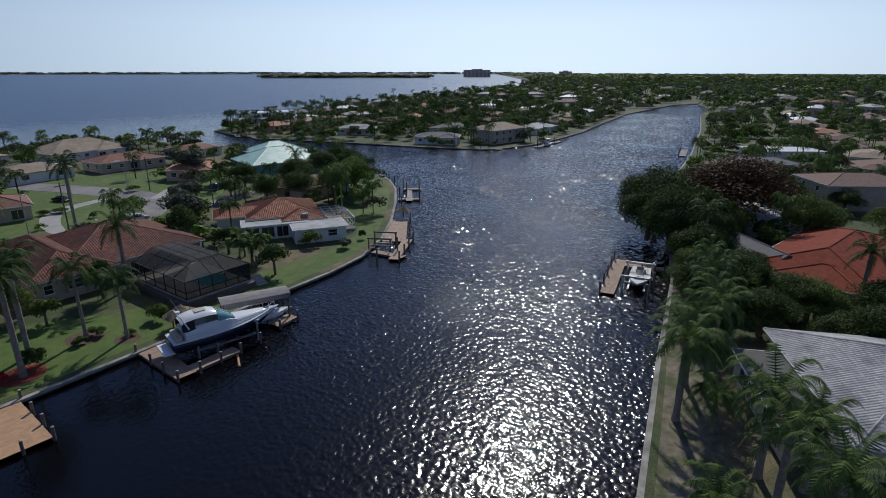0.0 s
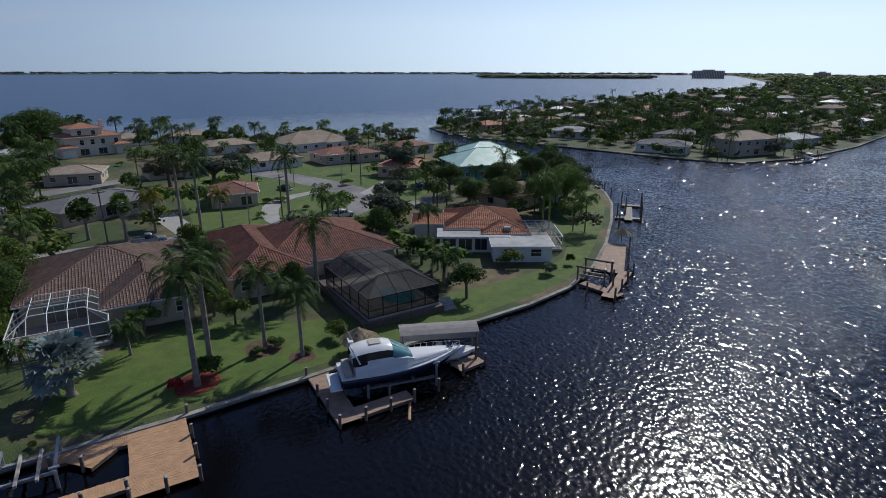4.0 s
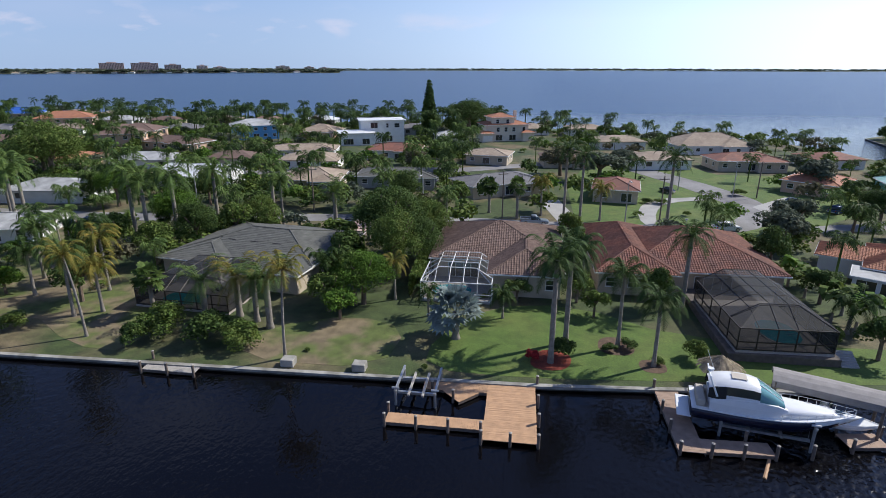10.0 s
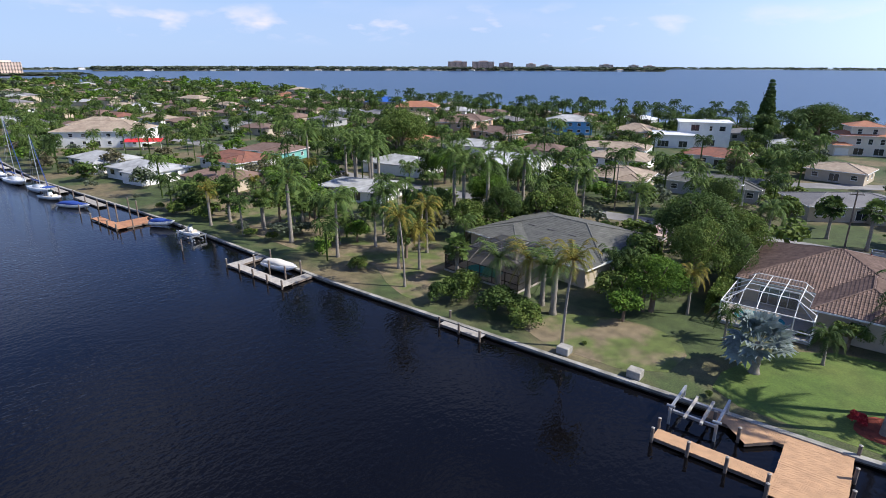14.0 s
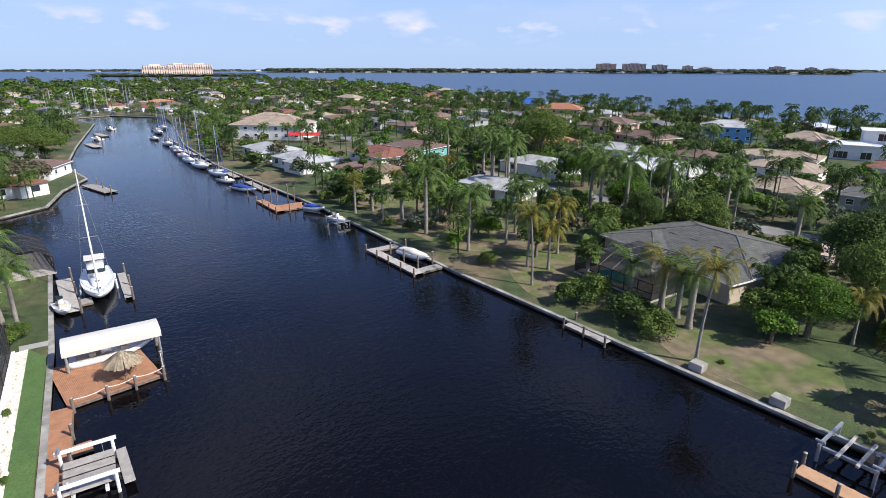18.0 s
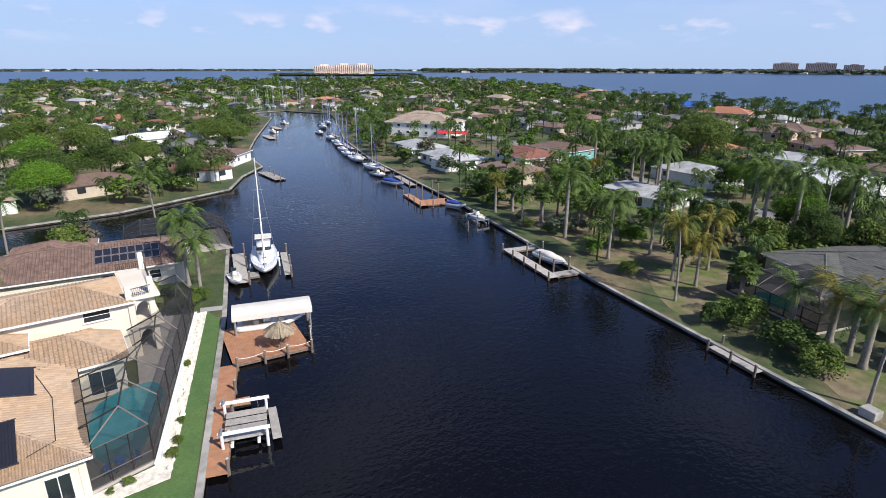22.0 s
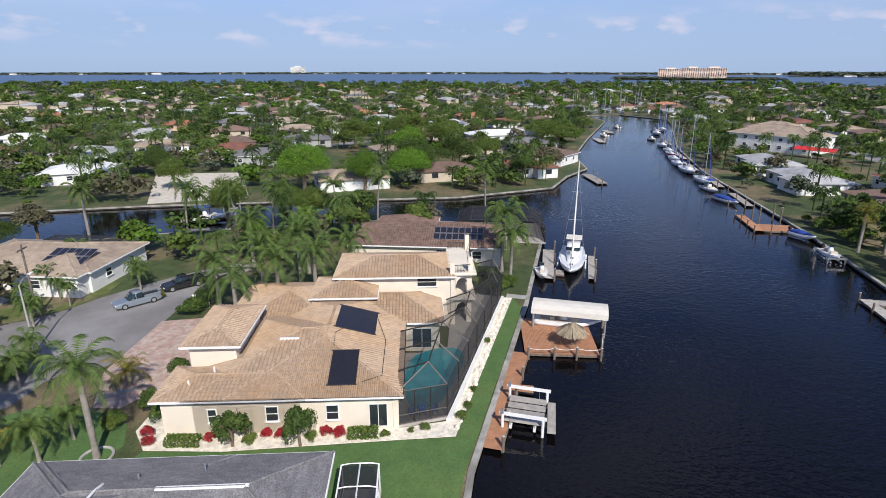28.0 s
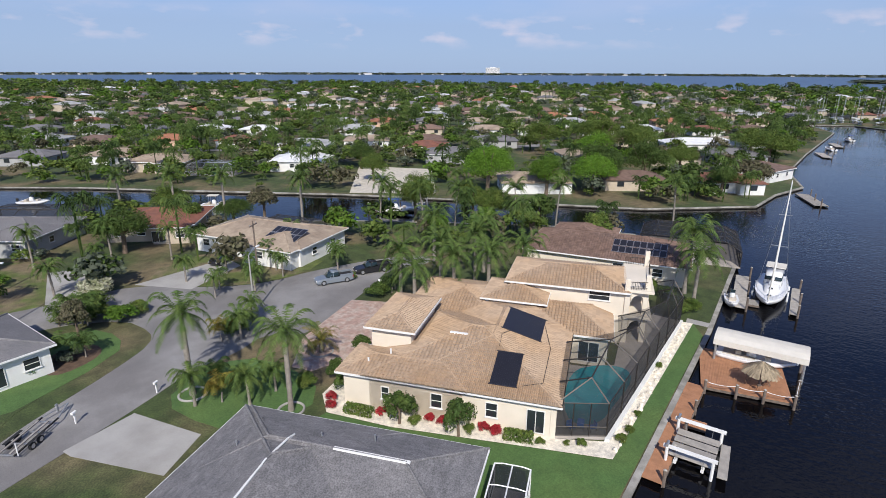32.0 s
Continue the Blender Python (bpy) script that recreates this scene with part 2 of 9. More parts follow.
TRUNK = material("palm_trunk", (0.25, 0.22, 0.185), 0.9, vary=0.22, size=0.4, fine=0.08, bump=0.5)
BARK = material("bark", (0.17, 0.125, 0.09), 0.95, vary=0.25, size=0.4, fine=0.08, bump=0.6)
PALM = leafy("palm_leaf", (0.082, 0.135, 0.036), (0.13, 0.178, 0.046))
PALM_DARK = leafy("dark_palm_leaf", (0.042, 0.075, 0.021), (0.07, 0.108, 0.028))
PALM_YELLOW = leafy("yellowing_palm_leaf", (0.14, 0.15, 0.03), (0.24, 0.17, 0.035))
PALM_SILVER = leafy("silver_palm_leaf", (0.27, 0.32, 0.31), (0.19, 0.25, 0.24))
CROWNSHAFT = material("crownshaft", (0.1, 0.2, 0.05), 0.5, vary=0.1, bump=0.0)
THATCH = material("dry_thatch", (0.3, 0.24, 0.16), 0.95, vary=0.3, size=0.6, fine=0.06, bump=0.7, island=0.3)
LEAF = leafy("leaf", (0.096, 0.15, 0.034), (0.16, 0.198, 0.046))
LEAF_DARK = leafy("dark_leaf", (0.06, 0.1, 0.027), (0.1, 0.145, 0.035))
LEAF_BRIGHT = leafy("bright_leaf", (0.11, 0.19, 0.025), (0.075, 0.15, 0.025))
# grey-green garden leaf; on the far shores its paleness is painted haze
LEAF_GREY_AND_HAZE = leafy("grey_and_haze_leaf", (0.12, 0.14, 0.095), (0.09, 0.115, 0.07))
LEAF_DRY = leafy("dry_leaf", (0.15, 0.135, 0.085), (0.11, 0.115, 0.055))
# green leaf with the shade of backlit crowns put into its colour
LEAF_SHADE_SIDE = leafy("painted_shade_leaf", (0.042, 0.07, 0.018), (0.066, 0.1, 0.022))
LEAF_RUSSET = leafy("russet_leaf", (0.1, 0.06, 0.03), (0.07, 0.05, 0.025))
LEAF_LIME = leafy("lime_leaf", (0.15, 0.27, 0.03), (0.1, 0.2, 0.03))
LEAF_RED = leafy("red_leaf", (0.4, 0.03, 0.04), (0.28, 0.05, 0.05))
LEAF_WHITE = leafy("white_blossom", (0.62, 0.6, 0.45), (0.16, 0.2, 0.06))
STUCCO_CREAM = material("cream_stucco", (0.72, 0.64, 0.52), 0.85, vary=0.06, size=1.8, fine=0.03)
STUCCO_WHITE = material("white_stucco", (0.74, 0.73, 0.7), 0.8, vary=0.07, size=1.6, fine=0.03)
STUCCO_TAN = material("tan_stucco", (0.5, 0.42, 0.32), 0.85, vary=0.1, size=1.6, fine=0.03)
STUCCO_PINK = material("peach_stucco", (0.62, 0.42, 0.3), 0.85, vary=0.08, size=1.6, fine=0.03)
STUCCO_BLUE = material("blue_siding", (0.12, 0.34, 0.62), 0.7, vary=0.08, size=1.6, fine=0.03)
STUCCO_GREY = material("grey_stucco", (0.36, 0.36, 0.35), 0.85, vary=0.1, size=1.6, fine=0.03)
STUCCO_TEAL = material("teal_stucco", (0.16, 0.4, 0.36), 0.8, vary=0.1, size=1.6, fine=0.03)
TILE_TAN = material("tan_roof_tile", (0.4, 0.292, 0.2), 0.8, vary=0.07, size=2.5, fine=0.05, second=(0.38, 0.26, 0.16), mix_size=0.2, island=0.12)
TILE_BROWN = material("brown_roof_tile", (0.165, 0.105, 0.08), 0.85, vary=0.2, size=0.9, fine=0.05, second=(0.18, 0.118, 0.092), mix_size=0.3, island=0.18)
TILE_RED = material("red_roof_tile", (0.25, 0.1, 0.063), 0.8, vary=0.2, size=0.9, fine=0.05, second=(0.19, 0.085, 0.06), mix_size=0.3, island=0.18)
TILE_ORANGE = material("orange_roof_tile", (0.4, 0.168, 0.088), 0.8, vary=0.18, size=0.9, fine=0.05, second=(0.34, 0.15, 0.085), mix_size=0.3, island=0.18)
TILE_DEEP = material("deep_red_roof_tile", (0.23, 0.05, 0.026), 0.9, vary=0.2, size=0.9, fine=0.05, island=0.15, spec=0.2)
STONE_DARK = material("dark_stone_wall", (0.12, 0.1, 0.085), 0.9, vary=0.25, size=0.5, fine=0.06, bump=0.6)
TILE_GREY = material("pale_grey_roof_tile", (0.42, 0.41, 0.41), 0.7, vary=0.16, size=0.9, fine=0.05, second=(0.24, 0.24, 0.25), mix_size=0.4, island=0.12)
SHINGLE = material("grey_shingle", (0.165, 0.16, 0.163), 0.9, vary=0.08, size=2.5, fine=0.11, grainy=0.35, second=(0.19, 0.182, 0.182), mix_size=0.3, island=0.14)
SHINGLE_GREEN = material("dark_grey_green_shingle", (0.11, 0.11, 0.097), 0.9, vary=0.16, size=0.8, fine=0.04, island=0.14)
SHINGLE_TAN = material("tan_shingle", (0.38, 0.3, 0.22), 0.9, vary=0.16, size=0.8, fine=0.04, second=(0.3, 0.23, 0.17), mix_size=0.3, island=0.14)
SHINGLE_BROWN = material("brown_shingle", (0.22, 0.14, 0.105), 0.9, vary=0.18, size=0.8, fine=0.04, island=0.14)
ROOF_WHITE = material("white_roof", (0.7, 0.7, 0.7), 0.6, vary=0.1, size=1.6, fine=0.05)
ROOF_GREY = material("flat_grey_roof", (0.42, 0.42, 0.41), 0.8, vary=0.14, size=1.4, fine=0.05, second=(0.3, 0.3, 0.29), mix_size=0.3)
ROOF_MINT = material("mint_metal_roof", (0.36, 0.6, 0.48), 0.45, metal=0.0, vary=0.1, size=1.6, fine=0.05, second=(0.5, 0.66, 0.57), mix_size=0.3)
ROOF_BLUE = material("blue_roof", (0.03, 0.11, 0.42), 0.5, vary=0.1, size=1.6, fine=0.05)
AWNING_RED = material("red_awning", (0.6, 0.03, 0.035), 0.7, vary=0.08, bump=0.1)
WHITE = material("white_paint", (0.78, 0.77, 0.74), 0.5, vary=0.05, size=1.0, fine=0.04, bump=0.1)
BRONZE = material("bronze_aluminium", (0.045, 0.038, 0.032), 0.5, metal=0.4, vary=0.1, bump=0.0)
ALU = material("aluminium", (0.62, 0.63, 0.64), 0.4, metal=0.85, vary=0.08, bump=0.0)
GALV = material("galvanised_steel", (0.45, 0.46, 0.47), 0.5, metal=0.7, vary=0.14, size=0.3)
GLASS = material("dark_window_glass", (0.025, 0.03, 0.035), 0.06, vary=0.1, bump=0.0, spec=0.8)
TINT = material("tinted_glass", (0.02, 0.035, 0.04), 0.05, vary=0.1, bump=0.0, spec=0.8)
GLASS_TEAL = material("teal_windscreen_glass", (0.12, 0.27, 0.28), 0.06, vary=0.08, bump=0.0, spec=0.8)
SCREEN_ROOF = screening("roof_screen", (0.02, 0.021, 0.022), 0.42)
SCREEN_MID = screening("black_screen", (0.02, 0.021, 0.022), 0.76)
SCREEN_DARK = screening("dark_screen", (0.02, 0.021, 0.022), 0.72)
SCREEN_LIGHT = screening("light_screen", (0.08, 0.085, 0.085), 0.22)
POOL = material("pool_water", (0.03, 0.3, 0.34), 0.06, vary=0.12, size=1.2, fine=0.3, bump=0.15)
POOL_DECK = material("pool_deck", (0.4, 0.36, 0.32), 0.85, vary=0.12, size=0.8, fine=0.05)
SOLAR = material("solar_heating_panel", (0.018, 0.018, 0.024), 0.35, vary=0.15, size=0.5, fine=0.05, bump=0.1)
GEL = material("white_gelcoat", (0.8, 0.8, 0.79), 0.22, vary=0.03, size=1.2, fine=0.1, bump=0.0)
NAVY = material("navy_gelcoat", (0.012, 0.016, 0.04), 0.2, vary=0.1, bump=0.0)
RED_HULL = material("red_gelcoat", (0.4, 0.02, 0.02), 0.3, vary=0.1, bump=0.0)
BLUE_CANVAS = material("blue_canvas", (0.02, 0.06, 0.28), 0.85, vary=0.12, bump=0.2)
CREAM_CANVAS = material("cream_canvas", (0.66, 0.62, 0.54), 0.85, vary=0.06, size=1.2, bump=0.15)
GREY_CANVAS = material("grey_canvas", (0.27, 0.25, 0.235), 0.9, vary=0.14, size=0.8, bump=0.2)
BLACK = material("black_rubber", (0.02, 0.02, 0.02), 0.75, vary=0.15, bump=0.1)
TAN_SEAT = material("beige_vinyl", (0.5, 0.44, 0.36), 0.6, vary=0.06, bump=0.05)
CAR_WHITE = material("white_car_paint", (0.72, 0.72, 0.71), 0.25, vary=0.02, bump=0.0)
CAR_SILVER = material("silver_car_paint", (0.32, 0.36, 0.4), 0.3, metal=0.5, vary=0.03, bump=0.0)
CAR_BLACK = material("black_car_paint", (0.02, 0.02, 0.022), 0.2, vary=0.05, bump=0.0)
CAR_BLUE = material("blue_car_paint", (0.025, 0.06, 0.16), 0.25, metal=0.2, vary=0.03, bump=0.0)
RED_LAMP = material("red_lens", (0.4, 0.01, 0.01), 0.3, vary=0.03, bump=0.0)
YELLOW = material("yellow_plastic", (0.7, 0.42, 0.04), 0.5, vary=0.05, bump=0.0)
BLUE_PLASTIC = material("blue_plastic", (0.02, 0.18, 0.6), 0.5, vary=0.05, bump=0.0)
CONDO = material("condo_facade", (0.8, 0.64, 0.53), 0.8, vary=0.1, size=8, fine=0.5)
CONDO_BROWN = material("brown_condo_facade", (0.6, 0.45, 0.37), 0.8, vary=0.1, size=8, fine=0.5)

# ---- building helpers ----
GROUND = 1.3  # height of the lawns over the water


def obj(name, bm, mat_, parent=None, label="", smooth=False):
    me = bpy.data.meshes.new(name)
    bm.to_mesh(me)
    bm.free()
    return mesh_obj(name, me, mat_, parent, label, smooth)


def mesh_obj(name, me, mat_, parent=None, label="", smooth=False):
    for m in mat_ if isinstance(mat_, (list, tuple)) else (mat_,):
        me.materials.append(m)
    if smooth:
        me.polygons.foreach_set("use_smooth", [True] * len(me.polygons))
    ob = new(name, me)
    if parent:
        ob.parent = parent
    if label:
        ob["label"] = label
    return ob


def part(name, bm, mat_, parent, label="", smooth=False):
    return obj(name, bm, mat_, parent, label, smooth)


def thing(name, m, label, category, group=""):
    ob = new(name)
    ob.matrix_world = m
    ob.empty_display_size = 0.3
    return tagged(ob, label, category, group)


def pydata(name, verts, faces, mat_, parent=None, label="", smooth=False):
    me = bpy.data.meshes.new(name)
    me.from_pydata(verts, [], faces)
    me.update()
    return mesh_obj(name, me, mat_, parent, label, smooth)


def box(bm, x0, x1, y0, y1, z0, z1, bevel=0.0, m=None):
    r = bmesh.ops.create_cube(bm, size=1.0, matrix=Matrix.Translation(((x0 + x1) / 2, (y0 + y1) / 2, (z0 + z1) / 2)) @ Matrix.Diagonal((x1 - x0, y1 - y0, z1 - z0, 1)))
    vs = r["verts"]
    if bevel:
        es = {e for v in vs for e in v.link_edges}
        vs = bmesh.ops.bevel(bm, geom=list(es), offset=bevel, segments=1, affect="EDGES")["verts"]
    if m is not None:
        bmesh.ops.transform(bm, matrix=m, verts=list({v for v in vs}))
    return bm


def boxed(*dims, bevel=0.0, m=None):
    return box(bmesh.new(), *dims, bevel=bevel, m=m)


def rod(bm, a, b, r0, r1=None, n=8):
    a, b = Vector(a), Vector(b)
    d = b - a
    q = d.to_track_quat("Z", "Y").to_matrix().to_4x4()
    bmesh.ops.create_cone(bm, cap_ends=True, segments=n, radius1=r0, radius2=r0 if r1 is None else r1, depth=d.length, matrix=Matrix.Translation((a + b) / 2) @ q)
    return bm


def rodded(a, b, r0, r1=None, n=8):
    return rod(bmesh.new(), a, b, r0, r1, n)


def prism(bm, poly, z0, z1):
    """An upright block over a plan outline (anticlockwise)."""
    lo = [bm.verts.new((x, y, z0)) for x, y in poly]
    hi = [bm.verts.new((x, y, z1)) for x, y in poly]
    k = len(poly)
    for i in range(k):
        bm.faces.new((lo[i], lo[(i + 1) % k], hi[(i + 1) % k], hi[i]))
    f = bm.faces.new(hi)
    f.normal_update()
    bmesh.ops.triangulate(bm, faces=[f])
    return bm


def loft(bm, rings, caps=True):
    """A skin over rings of equally many points."""
    rows = [[bm.verts.new(p) for p in ring] for ring in rings]
    k = len(rows[0])
    for a, b in zip(rows, rows[1:]):
        for i in range(k):
            bm.faces.new((a[i], a[(i + 1) % k], b[(i + 1) % k], b[i]))
    if caps:
        bm.faces.new(rows[0][::-1])
        bm.faces.new(rows[-1])
    return bm


def rounded(points, rounds=2):
    """A plan outline with its corners cut round."""
    for _ in range(rounds):
        out = []
        for (ax, ay), (bx, by) in zip(points, points[1:] + points[:1]):
            out += [(ax * 0.75 + bx * 0.25, ay * 0.75 + by * 0.25), (ax * 0.25 + bx * 0.75, ay * 0.25 + by * 0.75)]
        points = out
    return points


def flat(name, poly, z0, z1, mat_, label="", category="", kind="structure"):
    ob = obj(name, prism(bmesh.new(), poly, z0, z1), mat_)
    return tagged(ob, label, category, kind=kind)


# ---- plants ----
def strip_mesh(name, quads):
    """One mesh out of many separate four-cornered leaves."""
    q = np.array(quads, float).reshape(-1, 4, 3)
    me = bpy.data.meshes.new(name)
    k = len(q)
    me.vertices.add(k * 4)
    me.vertices.foreach_set("co", q.ravel())
    me.loops.add(k * 4)
    me.loops.foreach_set("vertex_index", np.arange(k * 4))
    me.polygons.add(k)
    me.polygons.foreach_set("loop_start", np.arange(0, k * 4, 4))
    me.update(calc_edges=True)
    return me


def frond(rng, length, rise, droop, leaflet, pairs, az, hang=0.5, width=0.05, lift=0.0):
    """Leaflets of one feather frond that arches out from the origin."""
    out = []
    d = np.array([math.cos(az), math.sin(az), 0.0])
    side = np.array([-d[1], d[0], 0.0])
    up = np.array([0.0, 0.0, 1.0])
    last = None
    for i in range(pairs + 1):
        s = i / pairs
        r = length * s * (1 - 0.25 * droop * s * s)
        z = rise * length * math.sin(s * 1.9) * 0.75 - droop * length * s * s * 0.8 + lift
        c = d * r + up * z
        if last is not None:
            t = c - last
            t /= np.linalg.norm(t) + 1e-9
            w = side * 0.02 * length * (1.2 - s) * 0.5
            out.append((last - w, last + w, c + w, c - w))
            ll = leaflet * (0.45 + 1.2 * math.sin(math.pi * min(1, s * 0.85 + 0.12))) * rng.uniform(0.85, 1.15)
            for sg in (1, -1):
                tip = c + (side * sg * 0.85 + t * 0.5) * ll - up * ll * hang * rng.uniform(0.5, 1.5)
                b = t * width * length * 0.5
                out.append((c - b, c + b, tip + b * 0.25, tip - b * 0.25))
        last = c
    return out


def fan_leaf(rng, stem, size, az, el, segments=9):
    """A fan leaf on a stem."""
    d = np.array([math.cos(az) * math.cos(el), math.sin(az) * math.cos(el), math.sin(el)])
    side = np.array([-math.sin(az), math.cos(az), 0.0])
    n = np.cross(d, side)
    c = d * stem
    out = [(side * 0.03, -side * 0.03, c - side * 0.02, c + side * 0.02)]
    for i in range(segments):
        a = (i / (segments - 1) - 0.5) * 3.6
        v = d * math.cos(a) + side * math.sin(a)
        w = (side * math.cos(a) - d * math.sin(a)) * size * 0.17
        tip = c + v * size * rng.uniform(0.85, 1.05) - np.array([0, 0, 1.0]) * size * 0.25 * (0.4 + abs(a) / 2)
        mid = c + v * size * 0.55 + n * 0.05
        out.append((c, mid + w, tip, mid - w))
    return out


def crown_quads(kind, seed):
    rng = random.Random(seed)
    q = []
    if kind == "royal":
        for i in range(21):
            q += frond(rng, rng.uniform(3.0, 3.7), (0.95, 0.5, 0.0)[i % 3] * rng.uniform(0.8, 1.2), (0.5, 0.65, 0.85)[i % 3], 0.36, 28, i * 2.4 + rng.uniform(-0.2, 0.2), 0.4, 0.034)
    elif kind == "coco":
        for i in range(19):
            q += frond(rng, rng.uniform(3.2, 4.2), (1.0, 0.6, 0.15)[i % 3] * rng.uniform(0.8, 1.15), (0.4, 0.65, 0.9)[i % 3], 0.42, 24, i * 2.4 + rng.uniform(-0.25, 0.25), 0.5, 0.038)
    elif kind == "queen":
        for i in range(22):
            q += frond(rng, rng.uniform(2.4, 3.0), (0.9, 0.5, 0.2)[i % 3] * rng.uniform(0.8, 1.2), (0.6, 0.8, 1.0)[i % 3], 0.34, 22, i * 2.4 + rng.uniform(-0.25, 0.25), 0.5, 0.042)
    elif kind == "date":
        for i in range(30):
            q += frond(rng, rng.uniform(2.6, 3.4), (1.15, 0.8, 0.4, 0.0)[i % 4] * rng.uniform(0.85, 1.15), (0.35, 0.5, 0.6, 0.8)[i % 4], 0.34, 17, i * 2.4, 0.3, 0.035)
    elif kind == "fan":
        for i in range(34):
            q += fan_leaf(rng, rng.uniform(0.8, 1.2), rng.uniform(0.75, 1.0), i * 2.4, rng.uniform(-0.9, 1.3), 8)
    elif kind == "silver":
        for i in range(30):
            q += fan_leaf(rng, rng.uniform(1.1, 1.6), rng.uniform(1.0, 1.35), i * 2.4, rng.uniform(-0.35, 1.35), 10)
    elif kind == "areca":
        for i in range(26):
            base = (rng.uniform(-0.4, 0.4), rng.uniform(-0.4, 0.4), rng.uniform(0.3, 1.3))
            for f in frond(rng, rng.uniform(1.5, 2.2), rng.uniform(0.7, 1.3), rng.uniform(0.4, 0.9), 0.36, 11, i * 2.4, 0.6, 0.06):
                q.append(tuple(np.array(v) + base for v in f))
    elif kind == "banana":
        for i in range(14):
            az, ln = i * 2.4, rng.uniform(1.6, 2.6)
            d, s = np.array([math.cos(az), math.sin(az), 0]), np.array([-math.sin(az), math.cos(az), 0])
            o = np.array([rng.uniform(-0.8, 0.8), rng.uniform(-0.8, 0.8), rng.uniform(0.8, 1.6)])
            pts = [o + d * ln * s_ * 0.6 + np.array([0, 0, ln * (s_ * 1.1 - 1.0 * s_ * s_)]) for s_ in (0, 0.3, 0.6, 0.85, 1.0)]
            for a, b, wa, wb in zip(pts, pts[1:], (0.06, 0.32, 0.36, 0.25), (0.32, 0.36, 0.25, 0.05)):
                q.append((a - s * wa, a + s * wa, b + s * wb, b - s * wb))
    return q


def blob_quads(seed, clumps=14, leaves=105, leaf=0.085, squash=1.0, drop=0.3):
    """Leaves of a broad crown, radius about one, in uneven clumps with gaps between."""
    rng = np.random.RandomState(seed)
    out = []
    for c in range(clumps):
        v = rng.normal(size=3)
        v /= np.linalg.norm(v)
        v[2] = abs(v[2]) * 1.1 - drop
        centre = v * rng.uniform(0.42, 0.72) * (1, 1, squash)
        rad = rng.uniform(0.26, 0.46)
        n = rng.normal(size=(leaves, 3))
        n /= np.linalg.norm(n, axis=1)[:, None]
        n[:, 2] = np.where(n[:, 2] < -0.5, -n[:, 2], n[:, 2])
        p = centre + n * rad * rng.uniform(0.72, 1.08, (leaves, 1))
        nn = n + rng.normal(size=(leaves, 3)) * 0.55
        t = np.cross(nn, rng.normal(size=(leaves, 3)))
        t /= np.linalg.norm(t, axis=1)[:, None] + 1e-9
        b = np.cross(nn / (np.linalg.norm(nn, axis=1)[:, None] + 1e-9), t)
        s = leaf * rng.uniform(0.6, 1.3, (leaves, 1))
        out.append(np.stack([p - t * s, p - b * s * 0.7, p + t * s, p + b * s * 0.7], 1))
    return np.concatenate(out)


def trunk_mesh(name, r0, r1, lean=0.0, rings=9, bulge=0.0, sides=9):
    """A trunk of height one that tapers, leans and swells; its width is in metres."""
    bm = bmesh.new()
    rows = []
    for i in range(rings + 1):
        s = i / rings
        r = r0 + (r1 - r0) * s + bulge * math.sin(math.pi * s) + (r0 * 0.5 * max(0, 0.12 - s) / 0.12) + (0.02 if i % 2 else 0)
        rows.append([(lean * s * s + r * math.cos(a), r * math.sin(a), s) for a in [k * 2 * math.pi / sides for k in range(sides)]])
    loft(bm, rows)
    me = bpy.data.meshes.new(name)
    bm.to_mesh(me)
    bm.free()
    me.polygons.foreach_set("use_smooth", [True] * len(me.polygons))
    return me


PALM_MESH, PALM_TRUNK = {}, {}
for _k, _mats in (("royal", (PALM, PALM_DARK)), ("coco", (PALM, PALM_YELLOW)), ("queen", (PALM, PALM_DARK, PALM_YELLOW)), ("date", (PALM, PALM_YELLOW)), ("fan", (PALM, PALM_DARK)), ("silver", (PALM_SILVER,)), ("areca", (PALM, PALM_DARK, PALM_YELLOW)), ("banana", (LEAF, LEAF_BRIGHT))):
    PALM_MESH[_k] = []
    for _m in _mats:
        for _i in range(2):
            _me = strip_mesh("crown", crown_quads(_k, _i + 3))
            _me.materials.append(_m)
            PALM_MESH[_k].append(_me)
for _k, _a in (("royal", (0.22, 0.17, 0.0, 9, 0.04)), ("coco", (0.19, 0.13, 0.9)), ("queen", (0.17, 0.14, 0.15)), ("date", (0.3, 0.3, 0.0)), ("fan", (0.22, 0.2, 0.1)), ("silver", (0.28, 0.26, 0.0)), ("areca", (0.1, 0.06, 0.1)), ("banana", (0.14, 0.1, 0.0))):
    PALM_TRUNK[_k] = trunk_mesh("trunk", *_a)
    PALM_TRUNK[_k].materials.append(TRUNK)
SHAFT = trunk_mesh("crownshaft", 0.2, 0.1)
SHAFT.materials.append(CROWNSHAFT)
PALM_LABEL = {
    "royal": ("tall palm with a smooth grey trunk and green crownshaft", "palm tree"),
    "coco": ("leaning coconut palm with drooping yellow-green fronds", "palm tree"),
    "queen": ("slender feather palm with arching green fronds", "palm tree"),
    "date": ("date palm with a dense round crown of stiff fronds", "palm tree"),
    "fan": ("fan palm with a round crown on a rough trunk", "palm tree"),
    "silver": ("silver-blue fan palm on a short stout trunk", "palm tree"),
    "areca": ("clump of bushy feather palm with many stems", "palm"),
    "banana": ("clump of banana plants with broad torn leaves", "banana plant"),
}
_pr = random.Random(11)


